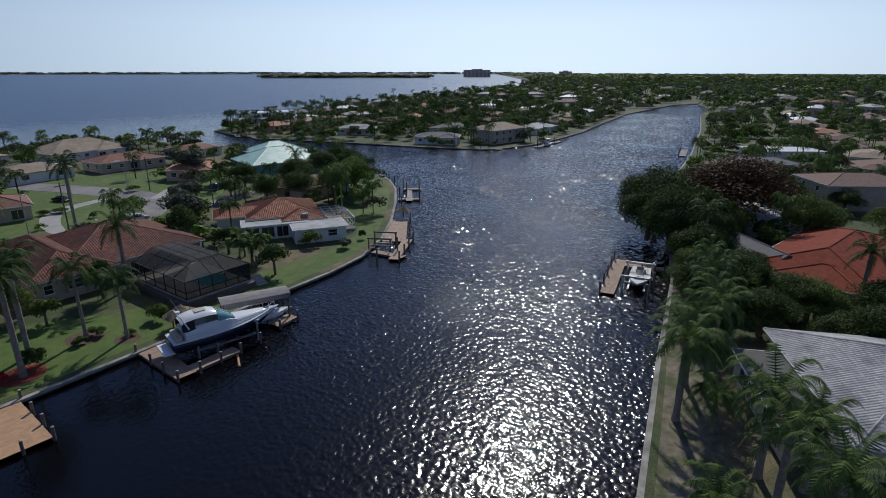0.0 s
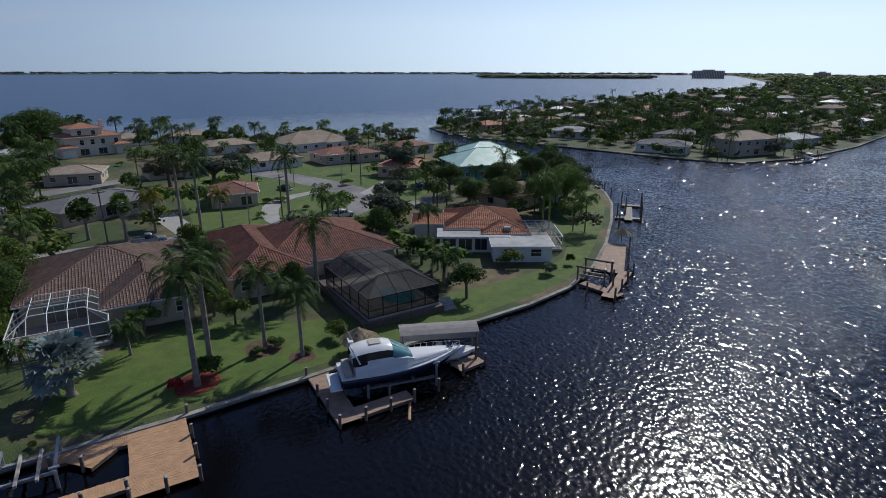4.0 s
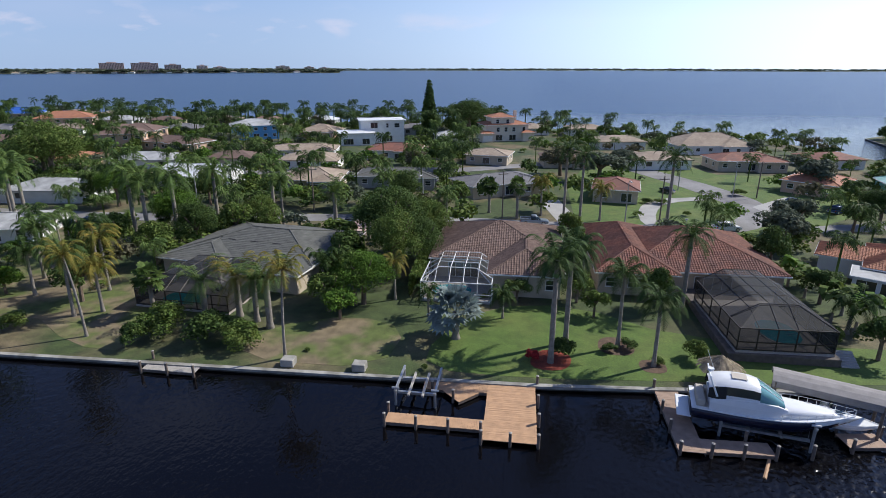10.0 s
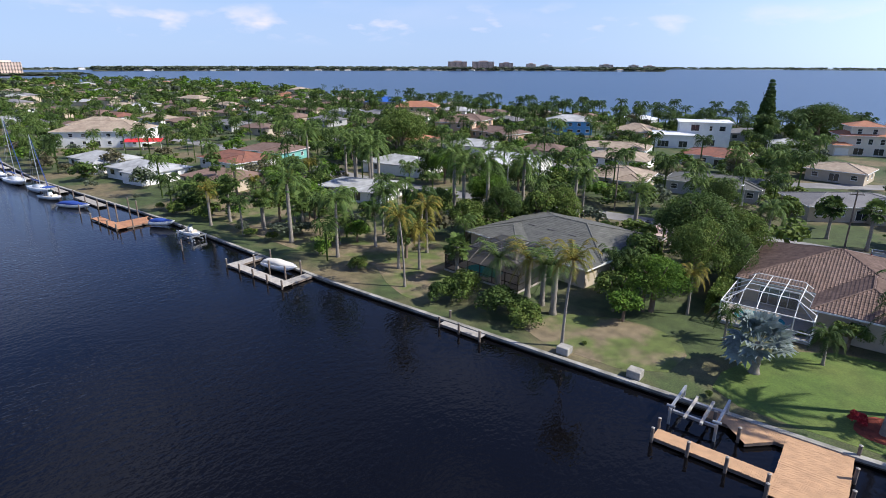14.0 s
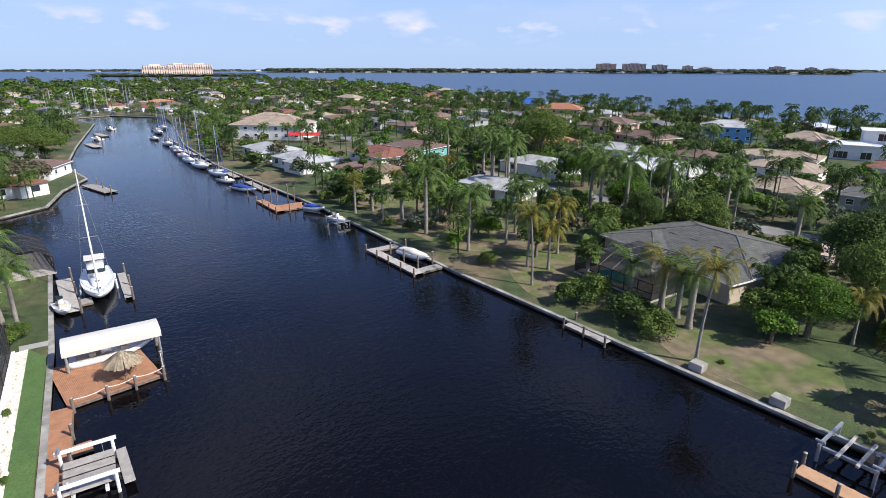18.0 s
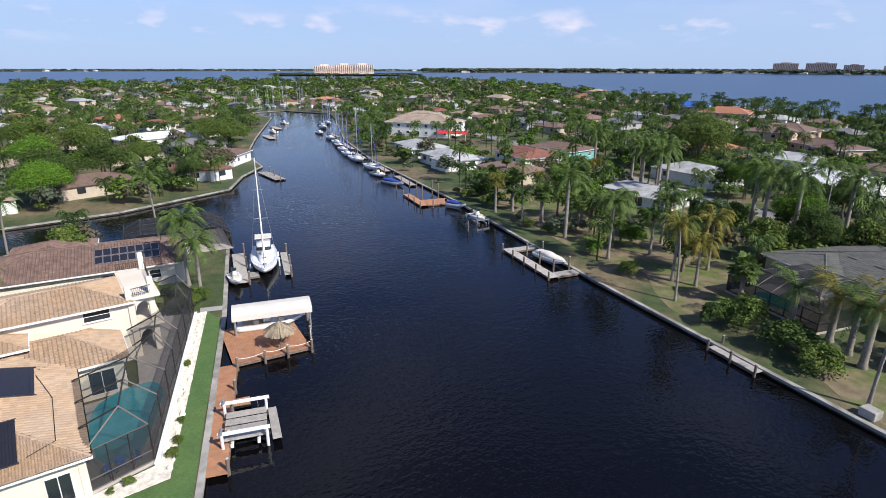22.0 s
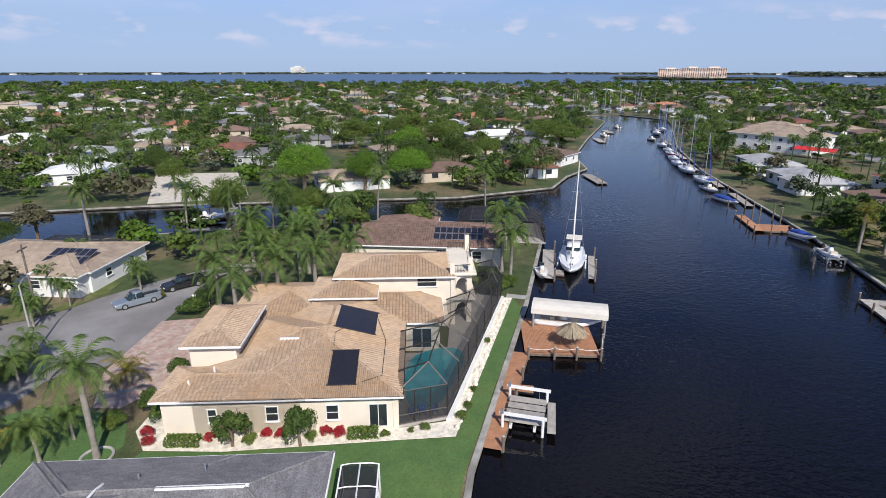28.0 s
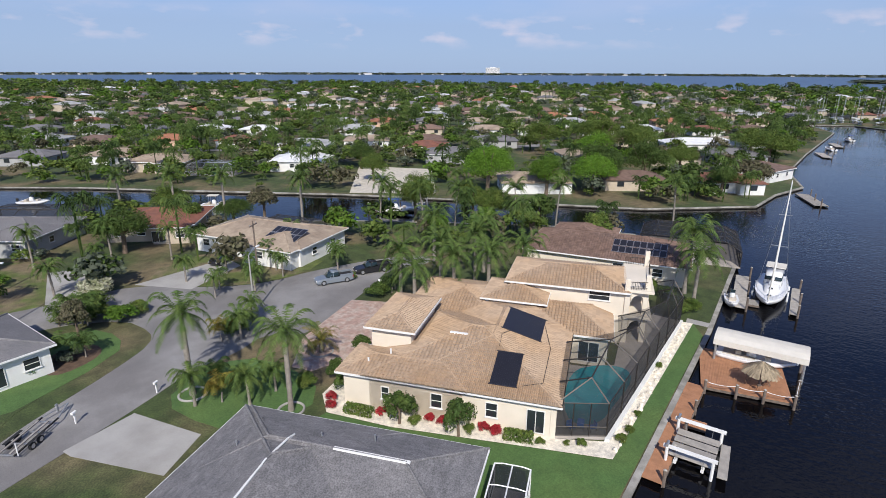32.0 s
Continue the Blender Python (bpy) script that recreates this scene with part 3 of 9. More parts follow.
def palm(x, y, h, kind="queen", crown=1.0, look_=None, z=GROUND, group=""):
    """A palm whose fronds meet h metres over the ground."""
    label, cat = PALM_LABEL[kind]
    name = "banana_plant" if kind == "banana" else "palm_tree"
    yaw = _pr.uniform(0, 360)
    root = thing(name, pose(x, y, z - 0.05, 0, 0, yaw), label, cat, group)
    t = new("trunk", PALM_TRUNK[kind])
    t.parent, t.scale = root, (crown, crown, h)
    lean = {"coco": 0.9, "queen": 0.15, "fan": 0.1, "areca": 0.1}.get(kind, 0.0) * crown
    root.location.x -= lean * math.cos(radians(yaw)) * 0.6
    root.location.y -= lean * math.sin(radians(yaw)) * 0.6
    if kind == "royal":
        s = new("crownshaft", SHAFT)
        s.parent, s.location, s.scale = root, (0, 0, h - 1.5 * crown), (crown, crown, 1.6 * crown)
    options = PALM_MESH[kind]
    i = _pr.randrange(len(options)) if look_ is None else look_ * 2 + _pr.randrange(2)
    c = new("crown", options[i])
    c.parent, c.location, c.scale, c.rotation_euler = root, (lean, 0, h), (crown,) * 3, (_pr.uniform(-0.1, 0.1), _pr.uniform(-0.1, 0.1), _pr.uniform(0, 6))
    return root


CROWN_SHAPES = [blob_quads(20 + i, *a) for i, a in enumerate(((16, 200, 0.062, 1.0, 0.3), (13, 210, 0.062, 0.85, 0.2), (19, 180, 0.058, 1.15, 0.4), (15, 190, 0.058, 0.8, 0.25), (23, 170, 0.052, 1.0, 0.35)))]
CROWN_MESH = {}
for _k, _m in (("leaf", LEAF), ("dark", LEAF_DARK), ("bright", LEAF_BRIGHT), ("grey", LEAF_GREY_AND_HAZE), ("dry", LEAF_DRY), ("deep", LEAF_SHADE_SIDE), ("russet", LEAF_RUSSET), ("lime", LEAF_LIME), ("red", LEAF_RED), ("white", LEAF_WHITE)):
    CROWN_MESH[_k] = []
    for _i, _q in enumerate(CROWN_SHAPES if _k in ("leaf", "dark", "bright") else CROWN_SHAPES[:2]):
        _me = strip_mesh("crown", _q)
        _me.materials.append(_m)
        CROWN_MESH[_k].append(_me)


# wide crowns have many more and smaller leaves
WIDE_MESH = {}
for _k, _m in (("leaf", LEAF), ("dark", LEAF_DARK), ("bright", LEAF_BRIGHT), ("deep", LEAF_SHADE_SIDE), ("russet", LEAF_RUSSET), ("lime", LEAF_LIME)):
    WIDE_MESH[_k] = []
    for _i, _q in enumerate((blob_quads(90, 48, 430, 0.024, 0.95, 0.3), blob_quads(91, 40, 460, 0.026, 1.05, 0.25))):
        _me = strip_mesh("crown", _q)
        _me.materials.append(_m)
        WIDE_MESH[_k].append(_me)


def tiers(seed):
    """Whorls of short leafy branches that grow shorter toward a pointed top."""
    rng = np.random.RandomState(seed)
    out = []
    for i in range(17):
        s = i / 16
        for k in range(6):
            a = k * 1.047 + i * 0.6
            r = 0.6 * (1 - s ** 1.6) + 0.06
            q = blob_quads(200 + i * 6 + k, 1, 50, 0.2, 1.0, 0.0)
            q = q - q.reshape(-1, 3).mean(0)
            q = q * (0.9, 0.9, 0.3) * (1.1 - 0.6 * s)
            out.append(q + np.array([r * math.cos(a), r * math.sin(a), -0.95 + 1.9 * s]))
    return np.concatenate(out)


_me = strip_mesh("crown", tiers(4))
_me.materials.append(LEAF_DARK)
CROWN_MESH["tiered"] = [_me]


def limbs_mesh(seed):
    rng = random.Random(seed)
    bm = bmesh.new()
    rod(bm, (0, 0, 0), (0.02, 0.01, 0.45), 0.055, 0.04)
    for i in range(6):
        a, r, z = i * 1.05 + rng.uniform(-0.3, 0.3), rng.uniform(0.25, 0.42), rng.uniform(0.62, 0.9)
        rod(bm, (0.02, 0.01, 0.4), (r * 0.5 * math.cos(a), r * 0.5 * math.sin(a), 0.62), 0.03, 0.02, 6)
        rod(bm, (r * 0.5 * math.cos(a), r * 0.5 * math.sin(a), 0.61), (r * math.cos(a), r * math.sin(a), z), 0.02, 0.008, 5)
    me = bpy.data.meshes.new("trunk")
    bm.to_mesh(me)
    bm.free()
    me.materials.append(BARK)
    return me


TRUNK_FORMS = [limbs_mesh(i) for i in range(3)]
TREE_WORD = {"leaf": "green", "dark": "dark green", "bright": "bright green", "grey": "grey-green", "dry": "sparse brownish", "deep": "shade-darkened green", "russet": "dull russet-brown", "lime": "bright lime green", "red": "red-leaved", "white": "white-flowering", "tiered": "tall tiered dark green"}


def tree(x, y, h, w, kind="leaf", low=0.16, group="", z=GROUND):
    """A broadleaved tree h high and w wide whose crown starts at the share low of its height."""
    root = thing("tree", pose(x, y, z - 0.05, 0, 0, _pr.uniform(0, 360)), TREE_WORD[kind] + (" pine with level whorls of branches" if kind == "tiered" else " broadleaved tree with a full uneven crown"), "tree", group)
    t = new("trunk", _pr.choice(TRUNK_FORMS))
    t.parent, t.scale = root, (w * 0.8, w * 0.8, h)
    c = new("crown", _pr.choice(WIDE_MESH[kind] if w > 7.4 and kind in WIDE_MESH else CROWN_MESH[kind]))
    ch = h * (1 - low) / 2
    c.parent, c.location = root, (0, 0, h * low + ch * 0.95)
    c.scale, c.rotation_euler = (w / 2 * 1.05, w / 2 * 1.05, ch * 1.12), (0, 0, _pr.uniform(0, 6))
    return root


def shrub(x, y, w, h, kind="leaf", group="", label="", z=GROUND):
    """A bush whose leaves reach the ground."""
    ob = new("shrub", _pr.choice(CROWN_MESH[kind]))
    ob.matrix_world = Matrix.LocRotScale((x, y, z + h * 0.42), Euler((0, 0, _pr.uniform(0, 6))), (w / 2 * 1.1, w / 2 * 1.1, h * 0.58))
    return tagged(ob, label or TREE_WORD[kind] + " rounded garden shrub on the ground", "shrub", group)


def hedge(x0, y0, x1, y1, w, h, mat_, label):
    """A clipped row of leaves between two places."""
    rng = np.random.RandomState(int(abs(x0 * 13 + y0 * 7)))
    ln = math.hypot(x1 - x0, y1 - y0)
    k = int(min(9000, 420 * ln * (w + 2 * h) / 3))
    p = np.stack([rng.uniform(0, ln, k), rng.uniform(-w / 2, w / 2, k), rng.uniform(0.03, h, k)], 1)
    f = rng.randint(0, 3, k)
    p[f == 0, 2] = h + rng.normal(size=(f == 0).sum()) * 0.04 * h
    p[f == 1, 1] = w / 2 + rng.normal(size=(f == 1).sum()) * 0.05 * w
    p[f == 2, 1] = -w / 2 + rng.normal(size=(f == 2).sum()) * 0.05 * w
    t, b = rng.normal(size=(k, 3)), rng.normal(size=(k, 3))
    t /= np.linalg.norm(t, axis=1)[:, None]
    b /= np.linalg.norm(b, axis=1)[:, None]
    s = 0.125 * (0.6 + 0.25 * h)
    me = strip_mesh("hedge", np.stack([p - t * s, p - b * s, p + t * s, p + b * s], 1))
    ob = mesh_obj("hedge", me, mat_)
    ob.matrix_world = Matrix.Translation((x0, y0, GROUND)) @ Matrix.Rotation(math.atan2(y1 - y0, x1 - x0), 4, "Z")
    return tagged(ob, label, "hedge")


# ---- houses ----
def hip_planes(x0, x1, y0, y1, z, pitch, kind="hip"):
    """The planes of a roof over a rectangle, each a list of corners that starts with its eave."""
    w, d = x1 - x0, y1 - y0
    cx, cy = (x0 + x1) / 2, (y0 + y1) / 2
    A, B, C, D = Vector((x0, y0, z)), Vector((x1, y0, z)), Vector((x1, y1, z)), Vector((x0, y1, z))
    r = min(w, d) / 2 * pitch
    if kind == "flat":
        return [[A, B, C, D]]
    if w >= d:
        k = d / 2 if kind == "hip" else 0.0
        E, F = Vector((x0 + k, cy, z + r)), Vector((x1 - k, cy, z + r))
        return [[A, B, F, E], [C, D, E, F], [B, C, F], [D, A, E]]
    k = w / 2 if kind == "hip" else 0.0
    E, F = Vector((cx, y0 + k, z + r)), Vector((cx, y1 - k, z + r))
    return [[B, C, F, E], [D, A, E, F], [A, B, E], [C, D, F]]


def roof_mesh(planes, z, thick=0.22):
    """A closed roof body: planes on top, a fascia round the eaves, a soffit under it."""
    bm = bmesh.new()
    for p in planes:
        bm.faces.new([bm.verts.new(v) for v in p])
        a, b = p[0], p[1]
        q = [a, Vector((a.x, a.y, z - thick)), Vector((b.x, b.y, z - thick)), b]
        bm.faces.new([bm.verts.new(v) for v in q])
    if len(planes) == 1:
        for a, b in zip(planes[0][1:], planes[0][2:] + planes[0][:1]):
            bm.faces.new([bm.verts.new(v) for v in (a, Vector((a.x, a.y, z - thick)), Vector((b.x, b.y, z - thick)), b)])
    xs, ys = [v.x for p in planes for v in p], [v.y for p in planes for v in p]
    q = [(min(xs), min(ys)), (min(xs), max(ys)), (max(xs), max(ys)), (max(xs), min(ys))]
    bm.faces.new([bm.verts.new((x, y, z - thick)) for x, y in q])
    bmesh.ops.remove_doubles(bm, verts=bm.verts, dist=0.001)
    bmesh.ops.recalc_face_normals(bm, faces=bm.faces)
    return bm


def plane_height(p, x, y):
    """Height of a roof plane over a place inside its outline, or None."""
    k = len(p)
    for i in range(k):
        a, b = p[i], p[(i + 1) % k]
        if (b.x - a.x) * (y - a.y) - (b.y - a.y) * (x - a.x) < -1e-6:
            return None
    n = (p[1] - p[0]).cross(p[2] - p[0])
    return p[0].z - (n.x * (x - p[0].x) + n.y * (y - p[0].y)) / n.z


def tile_quads(planes, others, course=0.4, width=0.34, arch=0.06, lap=0.05, wave=True):
    """Roof tiles, each with its own arch and lapped lower edge, over the planes where no other plane lies higher."""
    verts, faces = [], []
    for p in planes:
        e = (p[1] - p[0])
        L = e.length
        ex = e.normalized()
        n = (p[1] - p[0]).cross(p[2] - p[0]).normalized()
        ey = n.cross(ex)
        S = max((v - p[0]).dot(ey) for v in p)
        for j in range(int(S / course) + 1):
            for i in range(int(L / width) + 1):
                a = i * width + (0.0 if wave or j % 2 == 0 else width / 2)
                b = j * course
                c = p[0] + ex * (a + width / 2) + ey * (b + course / 2)
                hgt = plane_height(p, c.x, c.y)
                if hgt is None:
                    continue
                if any((o := plane_height(q, c.x, c.y)) is not None and o > hgt + 0.03 for q in others):
                    continue
                o = p[0] + ex * a + ey * b
                k = len(verts)
                w = width * 0.97
                if wave:
                    prof = ((0.0, 0.0), (0.28, arch), (0.56, 0.0), (1.0, 0.004))
                else:
                    prof = ((0.0, 0.0), (1.0, 0.0))
                for f, hh in prof:
                    verts.append(o + ex * (w * f) + n * (hh + lap))
                for f, hh in prof:
                    verts.append(o + ex * (w * f) + ey * (course * 1.04) + n * (hh + 0.012))
                m = len(prof)
                for s in range(m - 1):
                    faces.append((k + s, k + s + 1, k + m + s + 1, k + m + s))
                for f, hh in (prof[0], prof[-1]):
                    verts.append(o + ex * (w * f))
                faces.append((k + 2 * m, k + 2 * m + 1) + tuple(range(k + m - 1, k - 1, -1)))
    return verts, faces


def ridge_caps(planes, z, r=0.11):
    """Round caps along hips and ridges."""
    bm = bmesh.new()
    done = set()
    for p in planes:
        k = len(p)
        for i in range(1, k):
            a, b = p[i], p[(i + 1) % k]
            key = tuple(sorted((tuple(round(c, 2) for c in a), tuple(round(c, 2) for c in b))))
            if key in done or (abs(a.z - z) < 0.01 and abs(b.z - z) < 0.01):
                continue
            done.add(key)
            n = max(1, int((b - a).length / 0.45))
            for s in range(n):
                rod(bm, a.lerp(b, s / n), a.lerp(b, (s + 1.06) / n) + Vector((0, 0, 0.02)), r * 1.1, r, 6)
    return bm


def window(parent, x, y, z, w, h, ang, frame_mat=WHITE, kind="window", bars=1, depth=0.09):
    """A window or glazed door in a wall: frame, pane and sill; ang is the way that it faces, its foot at z."""
    m = pose(x, y, z, 0, 0, ang + 90)
    t = 0.07
    bm = bmesh.new()
    for x0, x1, z0, z1 in ((-w / 2, w / 2, 0, t), (-w / 2, w / 2, h - t, h), (-w / 2, -w / 2 + t, t, h - t), (w / 2 - t, w / 2, t, h - t)):
        box(bm, x0, x1, -depth, 0.02, z0, z1)
    for i in range(bars):
        if kind == "window":
            zz = h * (i + 1) / (bars + 1)
            box(bm, -w / 2 + t, w / 2 - t, -depth * 0.8, 0, zz - 0.025, zz + 0.025)
        else:
            xx = -w / 2 + w * (i + 1) / (bars + 1)
            box(bm, xx - 0.03, xx + 0.03, -depth * 0.8, 0, t, h - t)
    f = part("window" if kind == "window" else "glass_door", bm, frame_mat, parent)
    f.matrix_local = m
    part("pane", boxed(-w / 2 + t, w / 2 - t, -0.035, -0.02, t, h - t), GLASS, f)
    if kind == "window":
        part("sill", boxed(-w / 2 - 0.08, w / 2 + 0.08, -depth - 0.06, 0, -0.07, -0.003), STUCCO_WHITE, f)
    return f


def panel_door(parent, x, y, z, w, h, ang, mat_, name="door", rows=4):
    """A door with raised panels."""
    bm = boxed(-w / 2, w / 2, -0.05, 0.02, 0, h)
    for r in range(rows):
        for c in range(2 if w < 1.5 else 4):
            k = 2 if w < 1.5 else 4
            x0 = -w / 2 + w * c / k
            box(bm, x0 + 0.07, x0 + w / k - 0.07, -0.075, -0.04, h * r / rows + 0.07, h * (r + 1) / rows - 0.07)
    d = part(name, bm, mat_, parent)
    d.matrix_local = pose(x, y, z, 0, 0, ang + 90)
    part("handle", rodded((w / 2 - 0.12, -0.12, h * 0.45), (w / 2 - 0.12, -0.12, h * 0.52), 0.02), GALV, d)
    return d


FOOT = []  # plan circles that plants keep clear of


def inside(x, y, poly):
    hit = False
    for (ax, ay), (bx, by) in zip(poly, poly[1:] + poly[:1]):
        if (ay > y) != (by > y) and x < (bx - ax) * (y - ay) / (by - ay) + ax:
            hit = not hit
    return hit


def keep_clear(x, y, rot, x0, x1, y0, y1):
    """Note a rectangle as taken, by circles along its longer side."""
    w, d = x1 - x0, y1 - y0
    k = max(1, round(max(w, d) / min(w, d)))
    m = pose(x, y, 0, 0, 0, rot)
    for i in range(k):
        f = (i + 0.5) / k
        c = m @ Vector((x0 + w * f, (y0 + y1) / 2, 0) if w >= d else ((x0 + x1) / 2, y0 + d * f, 0))
        FOOT.append((c.x, c.y, min(w, d) * 0.62))


def house(name, x, y, rot, wings, wall_mat, roof_mat, label, tiles=None, openings=(), category="house", z=GROUND, base=0.35, trim=WHITE, overhang=0.6, pieces=True):
    """A house of rectangular wings (x0, x1, y0, y1, wall height, pitch, roof kind), with roofs that meet, and openings (kind, x, y, z, w, h, facing)."""
    root = thing(name, pose(x, y, z, 0, 0, rot), label, category)
    all_planes = []
    for wing in wings:
        keep_clear(x, y, rot, *wing[:4])
    for x0, x1, y0, y1, hgt, pitch, kind in wings:
        zz = base + hgt
        o = overhang
        all_planes.append((hip_planes(x0 - o, x1 + o, y0 - o, y1 + o, zz, pitch, kind), zz))
    for (x0, x1, y0, y1, hgt, pitch, kind), (planes, zz) in zip(wings, all_planes):
        bm = boxed(x0, x1, y0, y1, -0.2, zz - 0.03)
        if kind == "gable":
            top = max(v.z for p in planes for v in p) - 0.12
            if x1 - x0 >= y1 - y0:
                for xx in (x0, x1):
                    bm.faces.new([bm.verts.new(v) for v in ((xx, y0, zz - 0.03), (xx, y1, zz - 0.03), (xx, (y0 + y1) / 2, top))])
            else:
                for yy in (y0, y1):
                    bm.faces.new([bm.verts.new(v) for v in ((x0, yy, zz - 0.03), (x1, yy, zz - 0.03), ((x0 + x1) / 2, yy, top))])
        part("wall", bm, wall_mat, root)
        if kind == "gable":
            planes_ = planes[:2]
            bm = bmesh.new()
            for p in planes_:
                lo = [v - Vector((0, 0, 0.2)) for v in p]
                hi = [bm.verts.new(v) for v in p]
                lv = [bm.verts.new(v) for v in lo]
                bm.faces.new(hi)
                bm.faces.new(lv[::-1])
                for i in range(4):
                    bm.faces.new((lv[i], lv[(i + 1) % 4], hi[(i + 1) % 4], hi[i]))
            bmesh.ops.recalc_face_normals(bm, faces=bm.faces)
            r = part("roof", bm, roof_mat, root)
        else:
            r = part("roof", roof_mesh(planes, zz), roof_mat, root)
            planes_ = planes
        xa, xb, ya, yb = x0 - overhang, x1 + overhang, y0 - overhang, y1 + overhang
        bm = bmesh.new()
        for q in ((xa - 0.08, xb + 0.08, ya - 0.1, ya - 0.003), (xa - 0.08, xb + 0.08, yb + 0.003, yb + 0.1), (xa - 0.1, xa - 0.003, ya, yb), (xb + 0.003, xb + 0.1, ya, yb)):
            box(bm, *q, zz - 0.2, zz - 0.02)
        if kind != "gable":
            part("gutter", bm, trim, r)
        else:
            bm.free()
        if kind != "flat":
            part("ridge_cap", ridge_caps(planes_, zz), roof_mat, r)
        if tiles and kind != "flat":
            others = [q for ps, _ in all_planes if ps is not planes for q in ps]
            v, f = tile_quads(planes_, others, *tiles)
            if f:
                tagged(pydata("roof_tiles", v, f, roof_mat, r), kind="stuff")
    for kind, ox, oy, oz, w, h, ang in openings:
        if kind == "window":
            window(root, ox, oy, oz, w, h, ang, trim)
        elif kind == "slider":
            window(root, ox, oy, oz, w, h, ang, trim, "glass_door", max(1, round(w / 1.2) - 1))
        elif kind == "garage":
            panel_door(root, ox, oy, oz, w, h, ang, trim, "garage_door")
        else:
            panel_door(root, ox, oy, oz, w, h, ang, STUCCO_WHITE)
    return root


def screen_cage(name, x, y, rot, w, d, eave, top, frame_mat, screen_mat, label, bays=(4, 3), pool=None, inset=2.2, open_back=True, z=GROUND):
    """A screened pool enclosure: posts, roof beams, screens, a pool and its deck. The house stands at y = d."""
    root = thing(name, pose(x, y, z, 0, 0, rot), label, "pool cage")
    part("deck", boxed(-0.1, w + 0.1, -0.1, d, 0.05, 0.32), POOL_DECK, root)
    keep_clear(x, y, rot, 0, w, 0, d)
    nx, ny = bays
    t = 0.055
    px = [w * i / nx for i in range(nx + 1)]
    py = [d * j / ny for j in range(ny + 1)]

    def roof(xx, yy):
        k = min(xx, w - xx, yy) / inset
        return eave + (top - eave) * min(1.0, k)

    for xx in px:
        part("post", boxed(xx - t, xx + t, -t, t, 0.32, eave), frame_mat, root)
    for yy in py[1:]:
        for xx in (0, w):
            part("post", boxed(xx - t, xx + t, yy - t, yy + t, 0.32, eave), frame_mat, root)
    for hh in (0.4, 1.3, eave):
        bm = bmesh.new()
        box(bm, -t, w + t, -t, t, hh - t, hh + t)
        for xx in (0, w):
            box(bm, xx - t, xx + t, 0, d, hh - t, hh + t)
        part("rail", bm, frame_mat, root)
    for xx in px[1:-1]:
        bm = bmesh.new()
        pts = [Vector((xx, 0, eave))] + [Vector((xx, yy, roof(xx, yy))) for yy in (min(inset, d * 0.5), d)]
        for a, b in zip(pts, pts[1:]):
            rod(bm, a, b, t, n=4)
        part("beam", bm, frame_mat, root)
    for yy in [min(inset, d * 0.5)] + py[1:]:
        bm = bmesh.new()
        pts = [Vector((0, yy, eave)), Vector((inset, yy, roof(inset, yy))), Vector((w - inset, yy, roof(w - inset, yy))), Vector((w, yy, eave))]
        for a, b in zip(pts, pts[1:]):
            rod(bm, a, b, t, n=4)
        part("beam", bm, frame_mat, root)
    bm = bmesh.new()
    for a, b in (((0, 0, eave), (inset, min(inset, d * 0.5), top)), ((w, 0, eave), (w - inset, min(inset, d * 0.5), top))):
        rod(bm, a, b, t, n=4)
    part("beam", bm, frame_mat, root)
    i2 = min(inset, d * 0.5)
    e, q = eave, top
    for f in (((0, 0, e), (w, 0, e), (w - inset, i2, q), (inset, i2, q)), ((0, 0, e), (inset, i2, q), (inset, d, q), (0, d, e)), ((w, 0, e), (w, d, e), (w - inset, d, q), (w - inset, i2, q)), ((inset, i2, q), (w - inset, i2, q), (w - inset, d, q), (inset, d, q)),
              ((0, 0, 0.32), (w, 0, 0.32), (w, 0, e), (0, 0, e)), ((0, 0, 0.32), (0, 0, e), (0, d, e), (0, d, 0.32)), ((w, 0, 0.32), (w, d, 0.32), (w, d, e), (w, 0, e))):
        pydata("screen", list(f), [(0, 1, 2, 3)], screen_mat, root)
    if pool:
        x0, x1, y0, y1 = pool
        o = rounded([(x0, y0), (x1, y0), (x1, y1), (x0, y1)], 2)
        part("pool_edge", prism(bmesh.new(), rounded([(x0 - 0.3, y0 - 0.3), (x1 + 0.3, y0 - 0.3), (x1 + 0.3, y1 + 0.3), (x0 - 0.3, y1 + 0.3)], 2), 0.3, 0.35), CONCRETE, root)
        part("pool_water", prism(bmesh.new(), o, 0.3, 0.36), POOL, root)
    return root

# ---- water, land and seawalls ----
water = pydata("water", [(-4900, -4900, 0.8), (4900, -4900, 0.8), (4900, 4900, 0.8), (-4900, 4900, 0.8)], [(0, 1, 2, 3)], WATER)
tagged(water, "dark rippled canal and bay water with sun glitter", "water", kind="structure")


